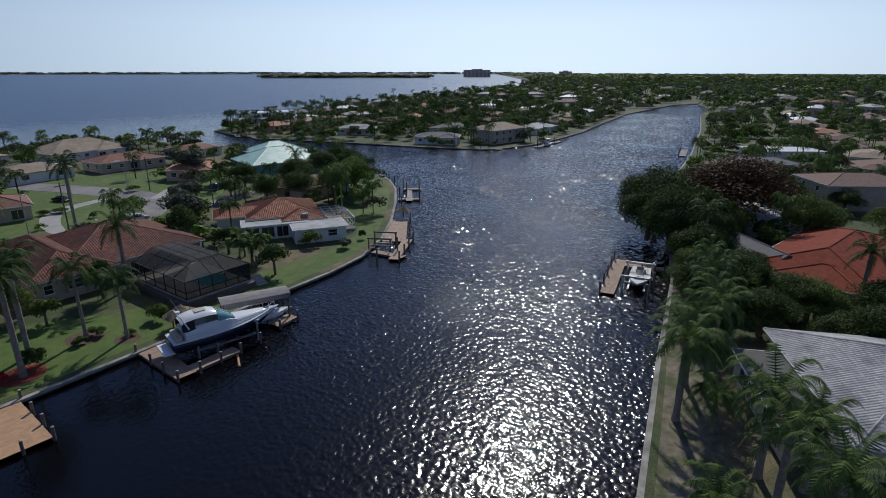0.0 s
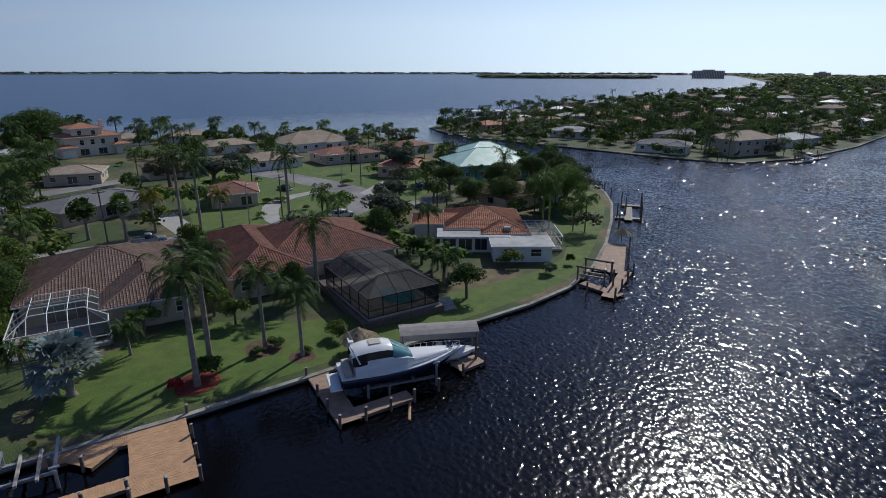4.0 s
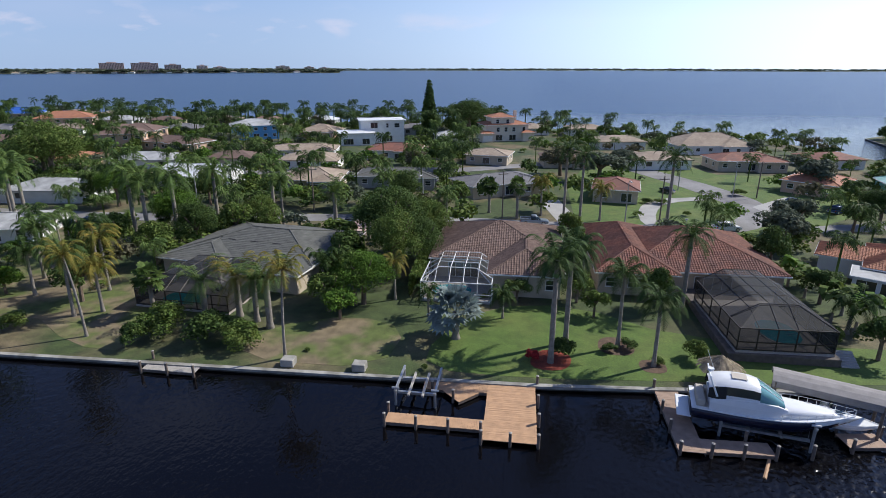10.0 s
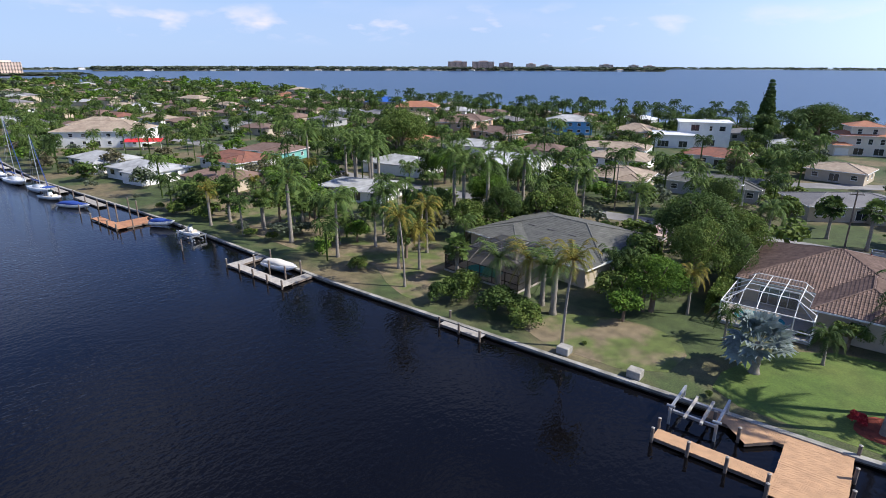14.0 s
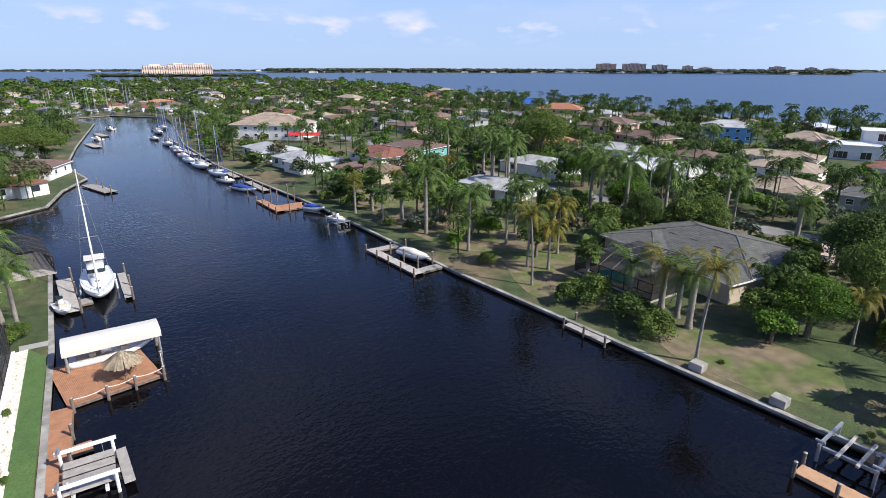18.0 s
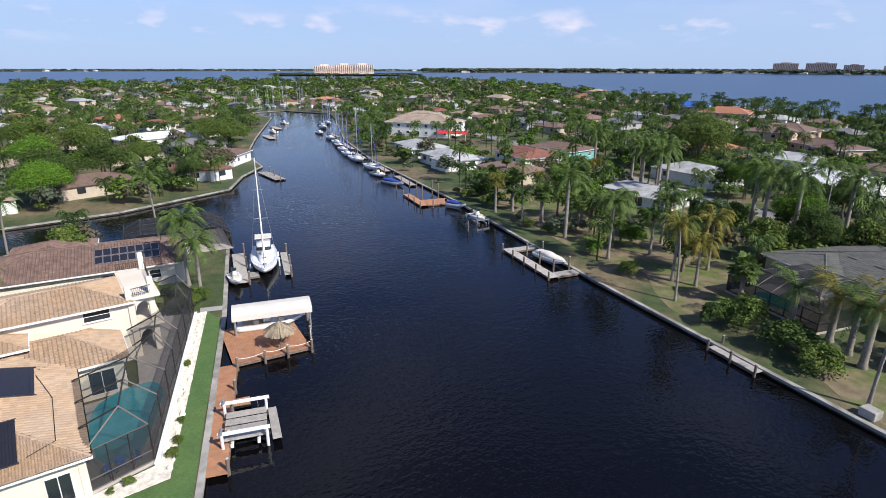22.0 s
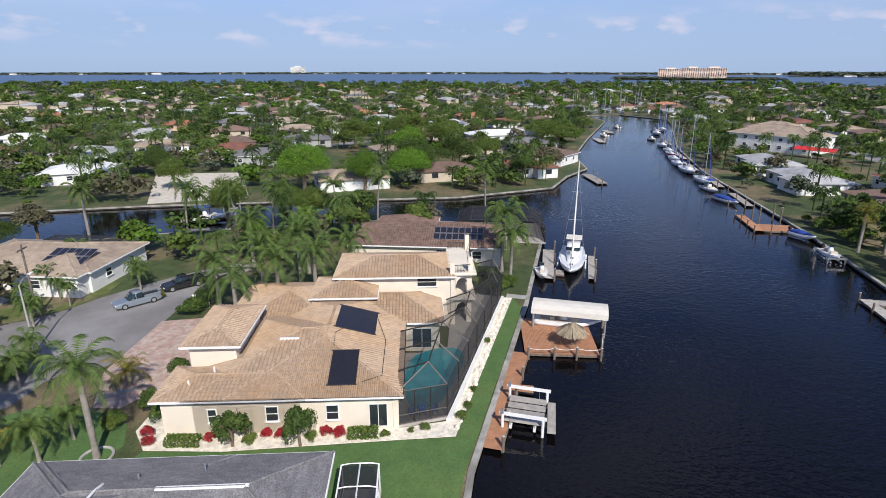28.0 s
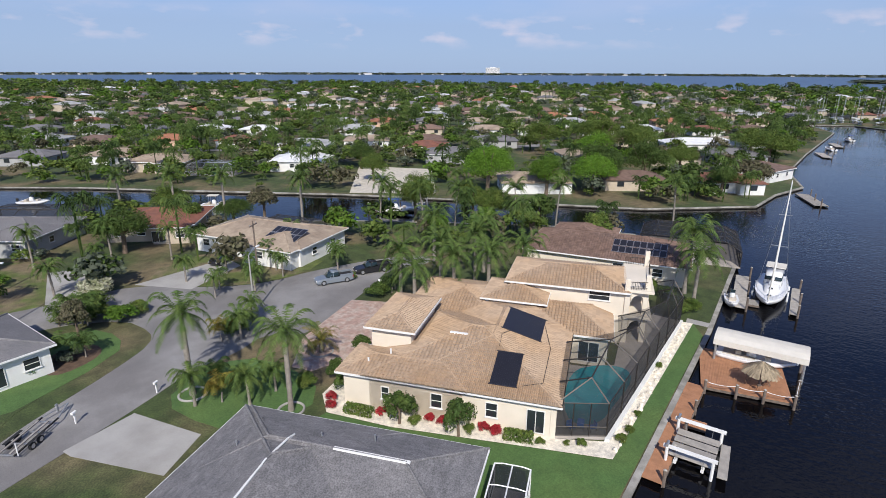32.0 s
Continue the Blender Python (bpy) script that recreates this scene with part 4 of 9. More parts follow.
def ruffled(name, x0, x1, y0, y1, cell, height, seed):
    """Wind ripples as small tilted facets that grow from the sheltered west to the open east."""
    rng = np.random.RandomState(seed)
    nx, ny = int((x1 - x0) / cell), int((y1 - y0) / cell)
    gx, gy = np.meshgrid(np.linspace(x0, x1, nx + 1), np.linspace(y0, y1, ny + 1), indexing="ij")
    grow = np.clip((gx + 0.35 * (y1 - gy) * 0.3 - 2) / 30, 0, 1)
    gust = 0.75 + 0.25 * np.sin(gx * 0.11 + gy * 0.05) * np.sin(gy * 0.13 - gx * 0.03)
    z = 0.825 + height * grow * gust * rng.normal(size=gx.shape)
    jx, jy = rng.uniform(-0.3, 0.3, gx.shape) * cell, rng.uniform(-0.3, 0.3, gx.shape) * cell
    co = np.stack([gx + jx, gy + jy, z], -1).reshape(-1, 3)
    idx = np.arange((nx + 1) * (ny + 1)).reshape(nx + 1, ny + 1)
    quads = np.stack([idx[:-1, :-1], idx[1:, :-1], idx[1:, 1:], idx[:-1, 1:]], -1).reshape(-1, 4)
    me = bpy.data.meshes.new(name)
    me.vertices.add(len(co))
    me.vertices.foreach_set("co", co.ravel())
    me.loops.add(quads.size)
    me.loops.foreach_set("vertex_index", quads.ravel())
    me.polygons.add(len(quads))
    me.polygons.foreach_set("loop_start", np.arange(0, quads.size, 4))
    me.update(calc_edges=True)
    return tagged(mesh_obj(name, me, WATER_RUFFLED), "wind ripples glinting on the dark canal water", "water", kind="stuff")


ruffled("water_ripples", 0, 58, -4, 58, 0.2, 0.046, 3)
ruffled("water_ripples", 58, 110, 2, 100, 0.34, 0.08, 6)
ruffled("water_ripples", 110, 160, 14, 130, 0.5, 0.116, 5)
ruffled("water_ripples", 160, 420, 36, 160, 0.6, 0.135, 4)
NORTH_BANK = [(-324, 64), (-236, 49.5), (-179, 46), (-112, 48.6), (-60, 47.6), (-23, 48.6), (3, 49.4), (15, 50.4), (37, 52.8), (46, 53.6), (55, 55.6), (65, 60.7), (76, 68.7), (89, 79.7), (101, 91), (109, 101), (115, 112), (121, 130), (124, 160), (121, 200), (117, 232), (104, 258), (34, 288)]
NORTH_SHORE = [(-26, 306), (-72, 316), (-120, 315), (-183, 335), (-290, 346), (-406, 365), (-600, 409), (-907, 460), (-1010, 380), (-1080, 120), (-960, -130), (-990, -320), (-950, -560), (-660, -1060), (-430, -1700), (-300, -4500), (4000, -4500)]
SOUTH_BANK = [(4000, 900), (1500, 330), (562, 135), (510, 114), (415, 94), (318, 68.5), (219, 46), (160, 35), (110, 20), (76, 9), (50, 2.5), (37, -1), (28, -3.4), (-34, -5.4), (-44, -4.6), (-68, -2.7), (-88, -1.8), (-104, -1.0)]
SIDE_NEAR = [(-108, -12), (-104, -38), (-88, -72), (-68, -105), (-50, -138), (-10, -215)]
SIDE_FAR = [(-38, -228), (-78, -158), (-89, -132), (-107, -92), (-118, -60), (-130, -22), (-146, 0.5), (-163, 4.5), (-178, 11), (-204, 8), (-255, 15), (-352, 31), (-396, 22), (-406, 45), (-372, 70)]
MAIN_LAND = NORTH_BANK + NORTH_SHORE + SOUTH_BANK + SIDE_NEAR + SIDE_FAR
EAST_LAND = [(152, 273), (147, 249), (149, 216), (162, 177), (172, 140), (182, 116), (192, 112), (210, 109), (240, 111), (270, 115), (313, 125), (407, 144), (527, 152), (560, 146), (580, 140), (1500, 333), (3800, 862), (3800, 2500), (2400, 1500), (1400, 800), (1060, 600), (700, 480), (420, 400), (260, 345), (190, 305)]
land = flat("ground", MAIN_LAND, -2.0, GROUND, LAWN, "patchy green and dry lawns of a canal suburb", "ground")
point_land = flat("ground_point", EAST_LAND, -2.0, GROUND, LAWN, "green point of land between canal and bay", "ground")


def seawall(name, line, width=0.55):
    """A concrete wall with a cap, along the edge of the land."""
    bm, face = bmesh.new(), bmesh.new()
    for (ax, ay), (bx, by) in zip(line, line[1:]):
        d = Vector((bx - ax, by - ay, 0))
        k = max(1, round(d.length / 6))
        for i in range(k):
            a, b = Vector((ax, ay, 0)) + d * (i / k), Vector((ax, ay, 0)) + d * ((i + 1) / k)
            m = Matrix.Translation((a + b) / 2) @ d.to_track_quat("X", "Z").to_matrix().to_4x4()
            h = d.length / k / 2
            box(bm, -h - 0.02, h - 0.01, -width * 0.55, width * 0.45, GROUND - 0.22, GROUND + 0.07, m=m)
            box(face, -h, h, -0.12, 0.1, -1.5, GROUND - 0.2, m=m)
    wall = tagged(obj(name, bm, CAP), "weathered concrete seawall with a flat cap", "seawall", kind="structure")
    obj("wall_face", face, WALL_DARK, wall, "dark mottled wall face under the cap")
    return wall


seawall("seawall_north", [(-324, 64)] + NORTH_BANK[1:21])
seawall("seawall_south", SOUTH_BANK[4:] + SIDE_NEAR)
seawall("seawall_far", SIDE_FAR)
seawall("seawall_point", EAST_LAND[:13])

# ---- streets, drives and patches of ground ----
ROADS = []
LAYER = []


def patch(name, pts, mat_, label, category, rise=0.012, soft=0):
    pts = rounded(pts, soft) if soft else pts
    area = sum(a[0] * b[1] - b[0] * a[1] for a, b in zip(pts, pts[1:] + pts[:1]))
    pts = pts if area > 0 else pts[::-1]
    if mat_ in (ASPHALT, CONCRETE, PAVER, SAND):
        ROADS.append(pts)
    LAYER.append(name)
    return flat(name, pts, GROUND - 0.1, GROUND + 0.004 + 0.0007 * len(LAYER) + (0.03 if mat_ in (ASPHALT, CONCRETE, PAVER) else 0.0), mat_, label, category)


patch("road_south", [(-6, -46), (-12.8, -53), (-17.2, -54.6), (-26.3, -57.0), (-31.5, -59), (-33.5, -62), (-33.8, -68), (-28, -74), (-12, -80), (6, -90), (4, -98), (-16, -88), (-33, -80.5), (-42, -78), (-46, -68.5), (-52, -62), (-60.3, -59.5), (-69.9, -54), (-76, -48), (-72, -45), (-66, -49.6), (-59, -47.6), (-51, -46.2), (-42, -44.6), (-40.2, -49.5), (-34.5, -48.6), (-29.7, -49.6), (-23, -48.2), (-16.8, -47.4)], ASPHALT, "sun-bleached grey asphalt cul-de-sac street", "road", 0.02, 1)
patch("drive_concrete", [(-15.9, -47.6), (-22.2, -47.6), (-23.2, -39.5), (-18.3, -37.6), (-15.9, -46.4)], CONCRETE, "pale concrete driveway with joints", "driveway", 0.035)
patch("drive_white", [(-41.8, -78.4), (-44.8, -69.6), (-55.6, -71.6), (-57.0, -76.5)], CONCRETE, "white concrete driveway", "driveway", 0.035)
patch("drive_white_2", [(-30, -79.5), (-36, -80.5), (-42, -92), (-38, -95)], CONCRETE, "white concrete driveway", "driveway", 0.036)
patch("drive_pavers", [(-53.5, -46.9), (-56.2, -40.2), (-45.5, -34.8), (-36.2, -38.5), (-35.8, -41.0), (-41.6, -44.8)], PAVER, "pinkish brick paver driveway of the villa", "driveway", 0.035)
patch("lawn_close", [(12, 113.5), (13, 150), (22, 186), (30, 204), (52, 190), (58, 172), (82, 172), (84, 148), (70, 124), (58, 114), (44, 106)], TURF, "bright mown lawns round the close", "lawn")
patch("road_north", [(-160, 106), (-120, 99), (-83, 100.5), (-57, 104), (-38, 106.5), (-11, 107.5), (8.4, 106), (30, 106), (41.2, 108.2), (48.7, 113.5), (55, 123), (57, 131), (56.3, 141.4), (49.5, 160.5), (39.8, 180.1), (28, 204.3), (18, 222), (14, 220), (26.2, 191.2), (35.8, 169.8), (44.4, 148.9), (48.6, 131.8), (47.6, 122.7), (43, 116), (34, 112.8), (8.9, 112), (-11, 113.2), (-38, 112.2), (-57, 109.8), (-83, 106.5), (-120, 106), (-160, 113)], ASPHALT, "sun-bleached grey residential street", "road", 0.02, 1)
patch("drive_orange", [(53, 131.3), (64.8, 142.9), (67.5, 137), (54, 126.3)], CONCRETE, "pale concrete driveway of the orange-roofed house", "driveway")
patch("drive_mint", [(52, 113), (58, 111), (69, 113.5), (80, 119), (79, 123), (69, 119), (59, 116)], ASPHALT, "grey driveway toward the mint-roofed house", "driveway", 0.02, 1)
patch("drive_circle", [(25.2, 112.6), (26.6, 126), (32.6, 136.8), (47, 141), (47, 138), (34.5, 133.2), (30, 123), (28.2, 112.6)], CONCRETE, "white curved concrete drive", "driveway", 0.035, 1)
patch("drive_north", [(8.6, 112), (4.5, 134), (9.5, 134), (13.2, 112)], CONCRETE, "pale concrete driveway", "driveway", 0.035)
patch("drive_brick", [(-36.0, 98.5), (-36.5, 107.5), (-28.5, 108.5), (-28.0, 97.5)], PAVER, "red brick driveway of the grey-roofed house", "driveway", 0.034)
patch("road_north_far", [(-330, 160), (-200, 150), (-100, 152), (-30, 158), (24, 190), (22, 196), (-34, 164), (-100, 158), (-200, 156), (-330, 166)], ASPHALT, "grey residential street", "road", 0.018)
patch("road_west", [(-330, 112), (-160, 106), (-160, 113), (-330, 120)], ASPHALT, "grey residential street", "road", 0.019)
patch("road_southwest", [(-140, -206), (-196, -110), (-260, -60), (-258, -54), (-191, -105), (-134, -203)], ASPHALT, "grey residential street", "road", 0.019)
patch("lot_sand", [(-109, -92), (-119.5, -72), (-151, -92), (-144, -116)], SAND, "bare pale sand lot on the canal", "lot", 0.03)
patch("lawn_north", [(-9, 51), (2, 50.6), (14, 51.8), (37, 54), (55, 57), (65, 62.5), (74, 69.5), (72, 74), (60, 63), (38, 62), (20, 62), (8, 70), (-3, 68), (-9, 58)], TURF, "mown green lawn along the seawall", "lawn", 0.02, 1)
patch("lawn_east", [(66, 63.5), (76, 70.8), (89, 82), (101, 93), (108, 103), (100, 108), (86, 92), (70, 78)], TURF, "mown green lawn along the curved seawall", "lawn", 0.02, 1)
patch("lawn_cul", [(32, 120), (36, 130), (43, 136), (44, 128), (38, 119)], TURF, "round green lawn inside the white drive", "lawn", 0.03, 1)
patch("lawn_red", [(14, 113), (16, 128), (26, 128), (25, 114)], TURF, "green front lawn", "lawn", 0.021)
patch("lawn_cul_2", [(52, 140), (46, 156), (40, 178), (55, 176), (60, 150)], TURF, "green roadside lawn", "lawn", 0.021, 1)
patch("dry_north", [(-30, 50.2), (-13.5, 50.4), (-12.5, 60), (-20, 63), (-30, 58)], DRY, "dry brown grass under the palms", "ground", 0.02, 1)
patch("dry_north_2", [(-62, 58), (-50, 50.4), (-42, 50), (-46, 62), (-58, 72), (-70, 74), (-84, 64), (-76, 56)], DRY, "dry brown grass by the canal", "ground", 0.02, 1)
patch("dry_north_3", [(-110, 62), (-86, 57), (-78, 70), (-90, 78), (-108, 76)], DRY, "dry brown grass by the canal", "ground", 0.02, 1)
patch("dry_north_4", [(-128, 58), (-94, 54), (-68, 53), (-62, 62), (-72, 88), (-84, 96), (-104, 100), (-128, 92)], DRY, "dry trodden grass between the palms", "ground", 0.02, 1)
patch("dry_south", [(-36, -82), (-24, -79), (-12, -84), (-14, -120), (-40, -110)], DRY, "dry patchy grass in front gardens", "ground", 0.016, 1)
patch("dry_south_2", [(-44, -82), (-60, -82), (-66, -62), (-58, -60), (-50, -64), (-46, -70)], DRY, "dry patchy front garden", "ground", 0.016, 1)
patch("dry_street", [(-5, -47), (-14, -56), (-24, -60), (-26, -70), (-10, -74), (4, -60)], LAWN, "patchy green street verge", "ground", 0.016, 1)
patch("lawn_street", [(-13, -57.0), (-28, -59.6), (-31, -64), (-30, -70), (-22, -72), (-12, -66)], TURF_BRIGHT, "green front lawn at the street", "lawn", 0.024, 1)
patch("lawn_street_2", [(-24.5, -47), (-30, -48.6), (-34.5, -47.5), (-36, -42), (-33.5, -34), (-26, -35), (-24.2, -40)], TURF_BRIGHT, "green front lawn between drives", "lawn", 0.024, 1)
patch("bed_island", [(-21, -60.5), (-27.5, -61), (-28.5, -65.5), (-23, -66.5)], SOIL, "mulched garden bed with a pale edging", "garden bed", 0.06, 2)
patch("bed_red", [(1.8, 52.6), (6.2, 52.4), (7.0, 56.6), (3.0, 57.2)], MULCH, "round bed of red mulch under the palms", "garden bed", 0.06, 2)
patch("bed_palms", [(9.8, 56.8), (14.0, 56.8), (14.0, 61.0), (10.2, 61.2)], SOIL, "round mulched bed under the palms", "garden bed", 0.06, 2)
patch("bed_palm_small", [(13.8, 53.4), (16.6, 53.4), (16.6, 56.2), (13.8, 56.2)], SOIL, "round mulched bed at a palm", "garden bed", 0.06, 2)
patch("bank_path", [(10, -5.4), (28, -4.4), (37, -2.0), (50, 1.6), (62, 5), (62, 2), (50, -2.5), (38, -7), (26, -10.5), (10, -11)], SOIL_PALE, "worn sandy ground behind the seawall", "path", 0.02)

# ---- the cream villa on the south bank ----
HERO = pose(-33.0, -32.0, GROUND, 0, 0, 103.5)


def hero(u, v, z=0.0):
    p = HERO @ Vector((u, v, z))
    return p.x, p.y


villa = house("villa", -33.0, -32.0, 103.5,
              [(3.0, 20.2, 0.3, 16.3, 3.35, 0.27, "hip"), (0.4, 12.0, 0.3, 5.0, 3.35, 0.27, "hip"), (6.4, 20.2, 0.32, 21.0, 3.35, 0.27, "hip"), (1.2, 5.4, 5.4, 13.5, 5.7, 0.27, "hip"), (1.6, 13.5, 13.0, 25.6, 3.4, 0.3, "hip"), (12.6, 24.4, 14.4, 22.5, 3.35, 0.34, "hip"), (10.5, 17.0, 17.5, 23.0, 5.1, 0.27, "hip"), (12.8, 26.0, 20.6, 28.6, 6.3, 0.27, "hip")],
              STUCCO_CREAM, TILE_TAN, "cream stucco villa with a tan barrel-tile roof by the canal", tiles=(0.42, 0.36, 0.085, 0.075, True), overhang=0.55,
              openings=[("window", 4.6, 0.3, 1.2, 0.8, 1.35, -90), ("window", 9.6, 0.3, 1.2, 1.1, 1.5, -90), ("window", 14.7, 0.3, 1.2, 1.1, 1.5, -90), ("slider", 18.6, 0.3, 0.4, 1.6, 2.3, -90), ("slider", 20.2, 5.0, 0.4, 2.6, 2.4, 0), ("slider", 20.2, 11.0, 0.4, 2.4, 2.4, 0),
                        ("slider", 24.4, 16.2, 0.4, 2.0, 2.4, 0), ("slider", 24.4, 19.6, 0.4, 1.8, 2.4, 0), ("slider", 22.5, 14.4, 0.4, 2.2, 2.4, -90), ("window", 23.2, 20.6, 5.2, 2.4, 1.2, -90), ("window", 14.6, 17.5, 4.0, 0.9, 0.9, -90)])
# corner column of the lanai
part("column", boxed(19.85, 20.35, 0.25, 0.75, 0.1, 3.5, bevel=0.03), STUCCO_CREAM, villa)
for _i, (_u0, _u1, _v0, _v1, _z0, _z1) in enumerate(((14.3, 16.7, 0.9, 5.0, 0, 0), (13.9, 17.8, 9.2, 14.4, 1, 0))):
    # black solar pool heaters, which lie on the slopes
    if _i == 0:
        zz = lambda u, v: 3.72 + 0.27 * (v + 0.25) + 0.14
    else:
        zz = lambda u, v: 3.72 + 0.27 * (20.75 - u) + 0.14
    c = [Vector((u, v, zz(u, v))) for u, v in ((_u0, _v0), (_u1, _v0), (_u1, _v1), (_u0, _v1))]
    n = 12
    nn = (c[1] - c[0]).cross(c[3] - c[0]).normalized() * 0.03
    pn = part("solar_panel", loft(bmesh.new(), [c, [p + nn for p in c]]), SOLAR, villa, "black ribbed solar pool heating panel")
    for k in range(n):
        a, b = (k + 0.06) / n, (k + 0.9) / n
        q = [c[0].lerp(c[1], a), c[0].lerp(c[1], b), c[3].lerp(c[2], b), c[3].lerp(c[2], a)]
        part("absorber_strip", loft(bmesh.new(), [[p + nn * 0.8 for p in q], [p + nn * 2.2 for p in q]]), SOLAR, pn)
    for a, b in ((c[0], c[1]), (c[3], c[2])):
        part("header_pipe", rodded(a + Vector((0, 0, 0.05)) - (b - a) * 0.04, b + Vector((0, 0, 0.05)) + (b - a) * 0.04, 0.05), SOLAR, pn)
for pts in (((14.3, 5.7), (14.1, 8.0), (16.6, 12.9)), ((17.2, 1.2), (18.9, 2.0), (18.9, 8.6), (17.9, 12.9))):
    bm = bmesh.new()
    def rz(u, v):
        return 3.72 + 0.27 * min(v + 0.25, 20.75 - u, 8.5) + 0.16
    for (a, b), (c, d) in zip(pts, pts[1:]):
        rod(bm, (a, b, rz(a, b)), (c, d, rz(c, d)), 0.025)
    part("roof_pipe", bm, BRONZE, villa)
for u, v in ((10.0, 6.8),):
    part("roof_vent", boxed(u - 0.9, u + 0.9, v - 0.12, v + 0.12, 3.72 + 0.27 * 6.8, 3.72 + 0.27 * 6.8 + 0.22), WHITE, villa)
for u, v in ((4.2, 3.0), (2.5, 1.5)):
    part("roof_vent", rodded((u, v, 3.7 + 0.27 * v), (u, v, 4.2 + 0.27 * v), 0.09), WHITE, villa)
# open balcony tower with arches, terrace and rails
for z0, z1 in ((0.1, 3.45), (3.75, 6.6)):
    for u0, u1, v0, v1 in ((26.0, 26.6, 20.4, 20.9), (28.0, 28.6, 21.0, 21.6), (28.2, 28.8, 25.0, 25.6), (28.4, 29.0, 29.2, 29.8), (26.0, 26.5, 29.3, 29.8)):
        part("column", boxed(u0, u1, v0, v1, z0, z1, bevel=0.03), STUCCO_CREAM, villa)
    # round-headed arches between the columns
    for a, b in (((26.6, 20.65), (28.0, 21.3)), ((28.3, 21.6), (28.5, 25.0)), ((28.5, 25.6), (28.7, 29.2))):
        bm = bmesh.new()
        A, B = Vector((*a, 0)), Vector((*b, 0))
        nrm = (B - A).normalized().cross(Vector((0, 0, 1))) * 0.2
        k = 10
        rings = []
        for i in range(k + 1):
            s = i / k
            hh = z1 - 1.2 + 0.75 * math.sqrt(max(0, 1 - (2 * s - 1) ** 2))
            p = A.lerp(B, s)
            rings.append([p - nrm + Vector((0, 0, hh)), p + nrm + Vector((0, 0, hh)), p + nrm + Vector((0, 0, z1)), p - nrm + Vector((0, 0, z1))])
        loft(bm, rings)
        part("arch", bm, STUCCO_CREAM, villa)
    part("floor_slab", boxed(25.9, 29.1, 20.3, 29.9, z1, z1 + 0.3, bevel=0.03), STUCCO_CREAM, villa)
bm = bmesh.new()
for (a, b), (c, d) in (((26.1, 20.5), (28.6, 21.0)), ((28.6, 21.0), (29.0, 29.8)), ((29.0, 29.8), (26.1, 29.8))):
    rod(bm, (a, b, 7.8), (c, d, 7.8), 0.04)
    rod(bm, (a, b, 7.1), (c, d, 7.1), 0.03)
    k = 14
    for i in range(k + 1):
        s = i / k
        rod(bm, (a + (c - a) * s, b + (d - b) * s, 6.9), (a + (c - a) * s, b + (d - b) * s, 7.8), 0.02, n=4)
part("balcony_rail", bm, BRONZE, villa)
for u, v, h in ((26.2, 20.6, 8.2), (28.4, 21.2, 8.6), (28.7, 29.4, 8.9)):
    part("pillar", boxed(u - 0.28, u + 0.28, v - 0.28, v + 0.28, 6.9, h, bevel=0.03), STUCCO_CREAM, villa)


# the long bronze pool cage between villa and seawall
cage = thing("pool_cage", HERO.copy(), "dark bronze screened pool enclosure beside the cream villa", "pool cage")
RIGHT = [(24.6, 1.6), (25.9, 5.6), (27.2, 9.5), (28.5, 13.5), (29.8, 17.5), (31.1, 21.4), (32.4, 25.4), (33.4, 28.6)]
TOPZ, MIDZ = 3.6, 5.4
part("deck", prism(bmesh.new(), [(20.2, 0.4), (24.7, 1.5), (33.5, 28.7), (30.4, 30.2), (26.0, 21.0), (25.2, 13.4), (20.2, 13.4)], 0.05, 0.3), POOL_DECK, cage)
part("footing", prism(bmesh.new(), [(24.5, 1.2), (24.9, 1.2), (33.8, 28.7), (33.4, 28.8)], 0.0, 0.36), STUCCO_WHITE, cage)


def bar(a, b, r=0.07, name="beam"):
    part(name, rodded(a, b, r, n=4), BRONZE, cage)


for u, v in RIGHT:
    bar((u, v, 0.3), (u, v, TOPZ), 0.06, "post")
    iu = max(20.3 if v < 13 else (25.4 if v < 20 else 30.2), u - 7.5)
    mid = (u * 0.62 + iu * 0.38, v + 0.8, MIDZ)
    bar((u, v, TOPZ), mid)
    bar(mid, (iu, v + 1.6, 4.1 if v < 20 else 4.6))
for hh in (0.36, 1.25, TOPZ):
    bar((24.6, 1.6, hh), (33.4, 28.6, hh), 0.05, "rail")
    bar((20.3, 0.5, hh), (24.6, 1.6, hh), 0.05, "rail")
for s in (0.33, 0.66):
    bar((20.3 + 4.3 * s, 0.5 + 1.1 * s, 0.3), (20.3 + 4.3 * s, 0.5 + 1.1 * s, TOPZ), 0.045, "post")
mids = [(u * 0.62 + max(20.3 if v < 13 else (25.4 if v < 20 else 30.2), u - 7.5) * 0.38, v + 0.8, MIDZ) for u, v in RIGHT]
for a, b in zip(mids, mids[1:]):
    bar(a, b)
bar((20.3, 0.5, TOPZ), mids[0])
for (a, b), m0, (c, d), m1 in zip(RIGHT, mids, RIGHT[1:], mids[1:]):
    pydata("screen", [(a, b, 0.3), (c, d, 0.3), (c, d, TOPZ), (a, b, TOPZ)], [(0, 1, 2, 3)], SCREEN_DARK, cage)
    pydata("screen", [(a, b, TOPZ), (c, d, TOPZ), m1, m0], [(0, 1, 2, 3)], SCREEN_ROOF, cage)
inner = [(max(20.3 if v < 13 else (25.4 if v < 20 else 30.2), u - 7.5), v + 1.6, 4.1 if v < 20 else 4.6) for u, v in RIGHT]
for m0, m1, n0, n1 in zip(mids, mids[1:], inner, inner[1:]):
    pydata("screen", [m0, m1, n1, n0], [(0, 1, 2), (0, 2, 3)], SCREEN_ROOF, cage)
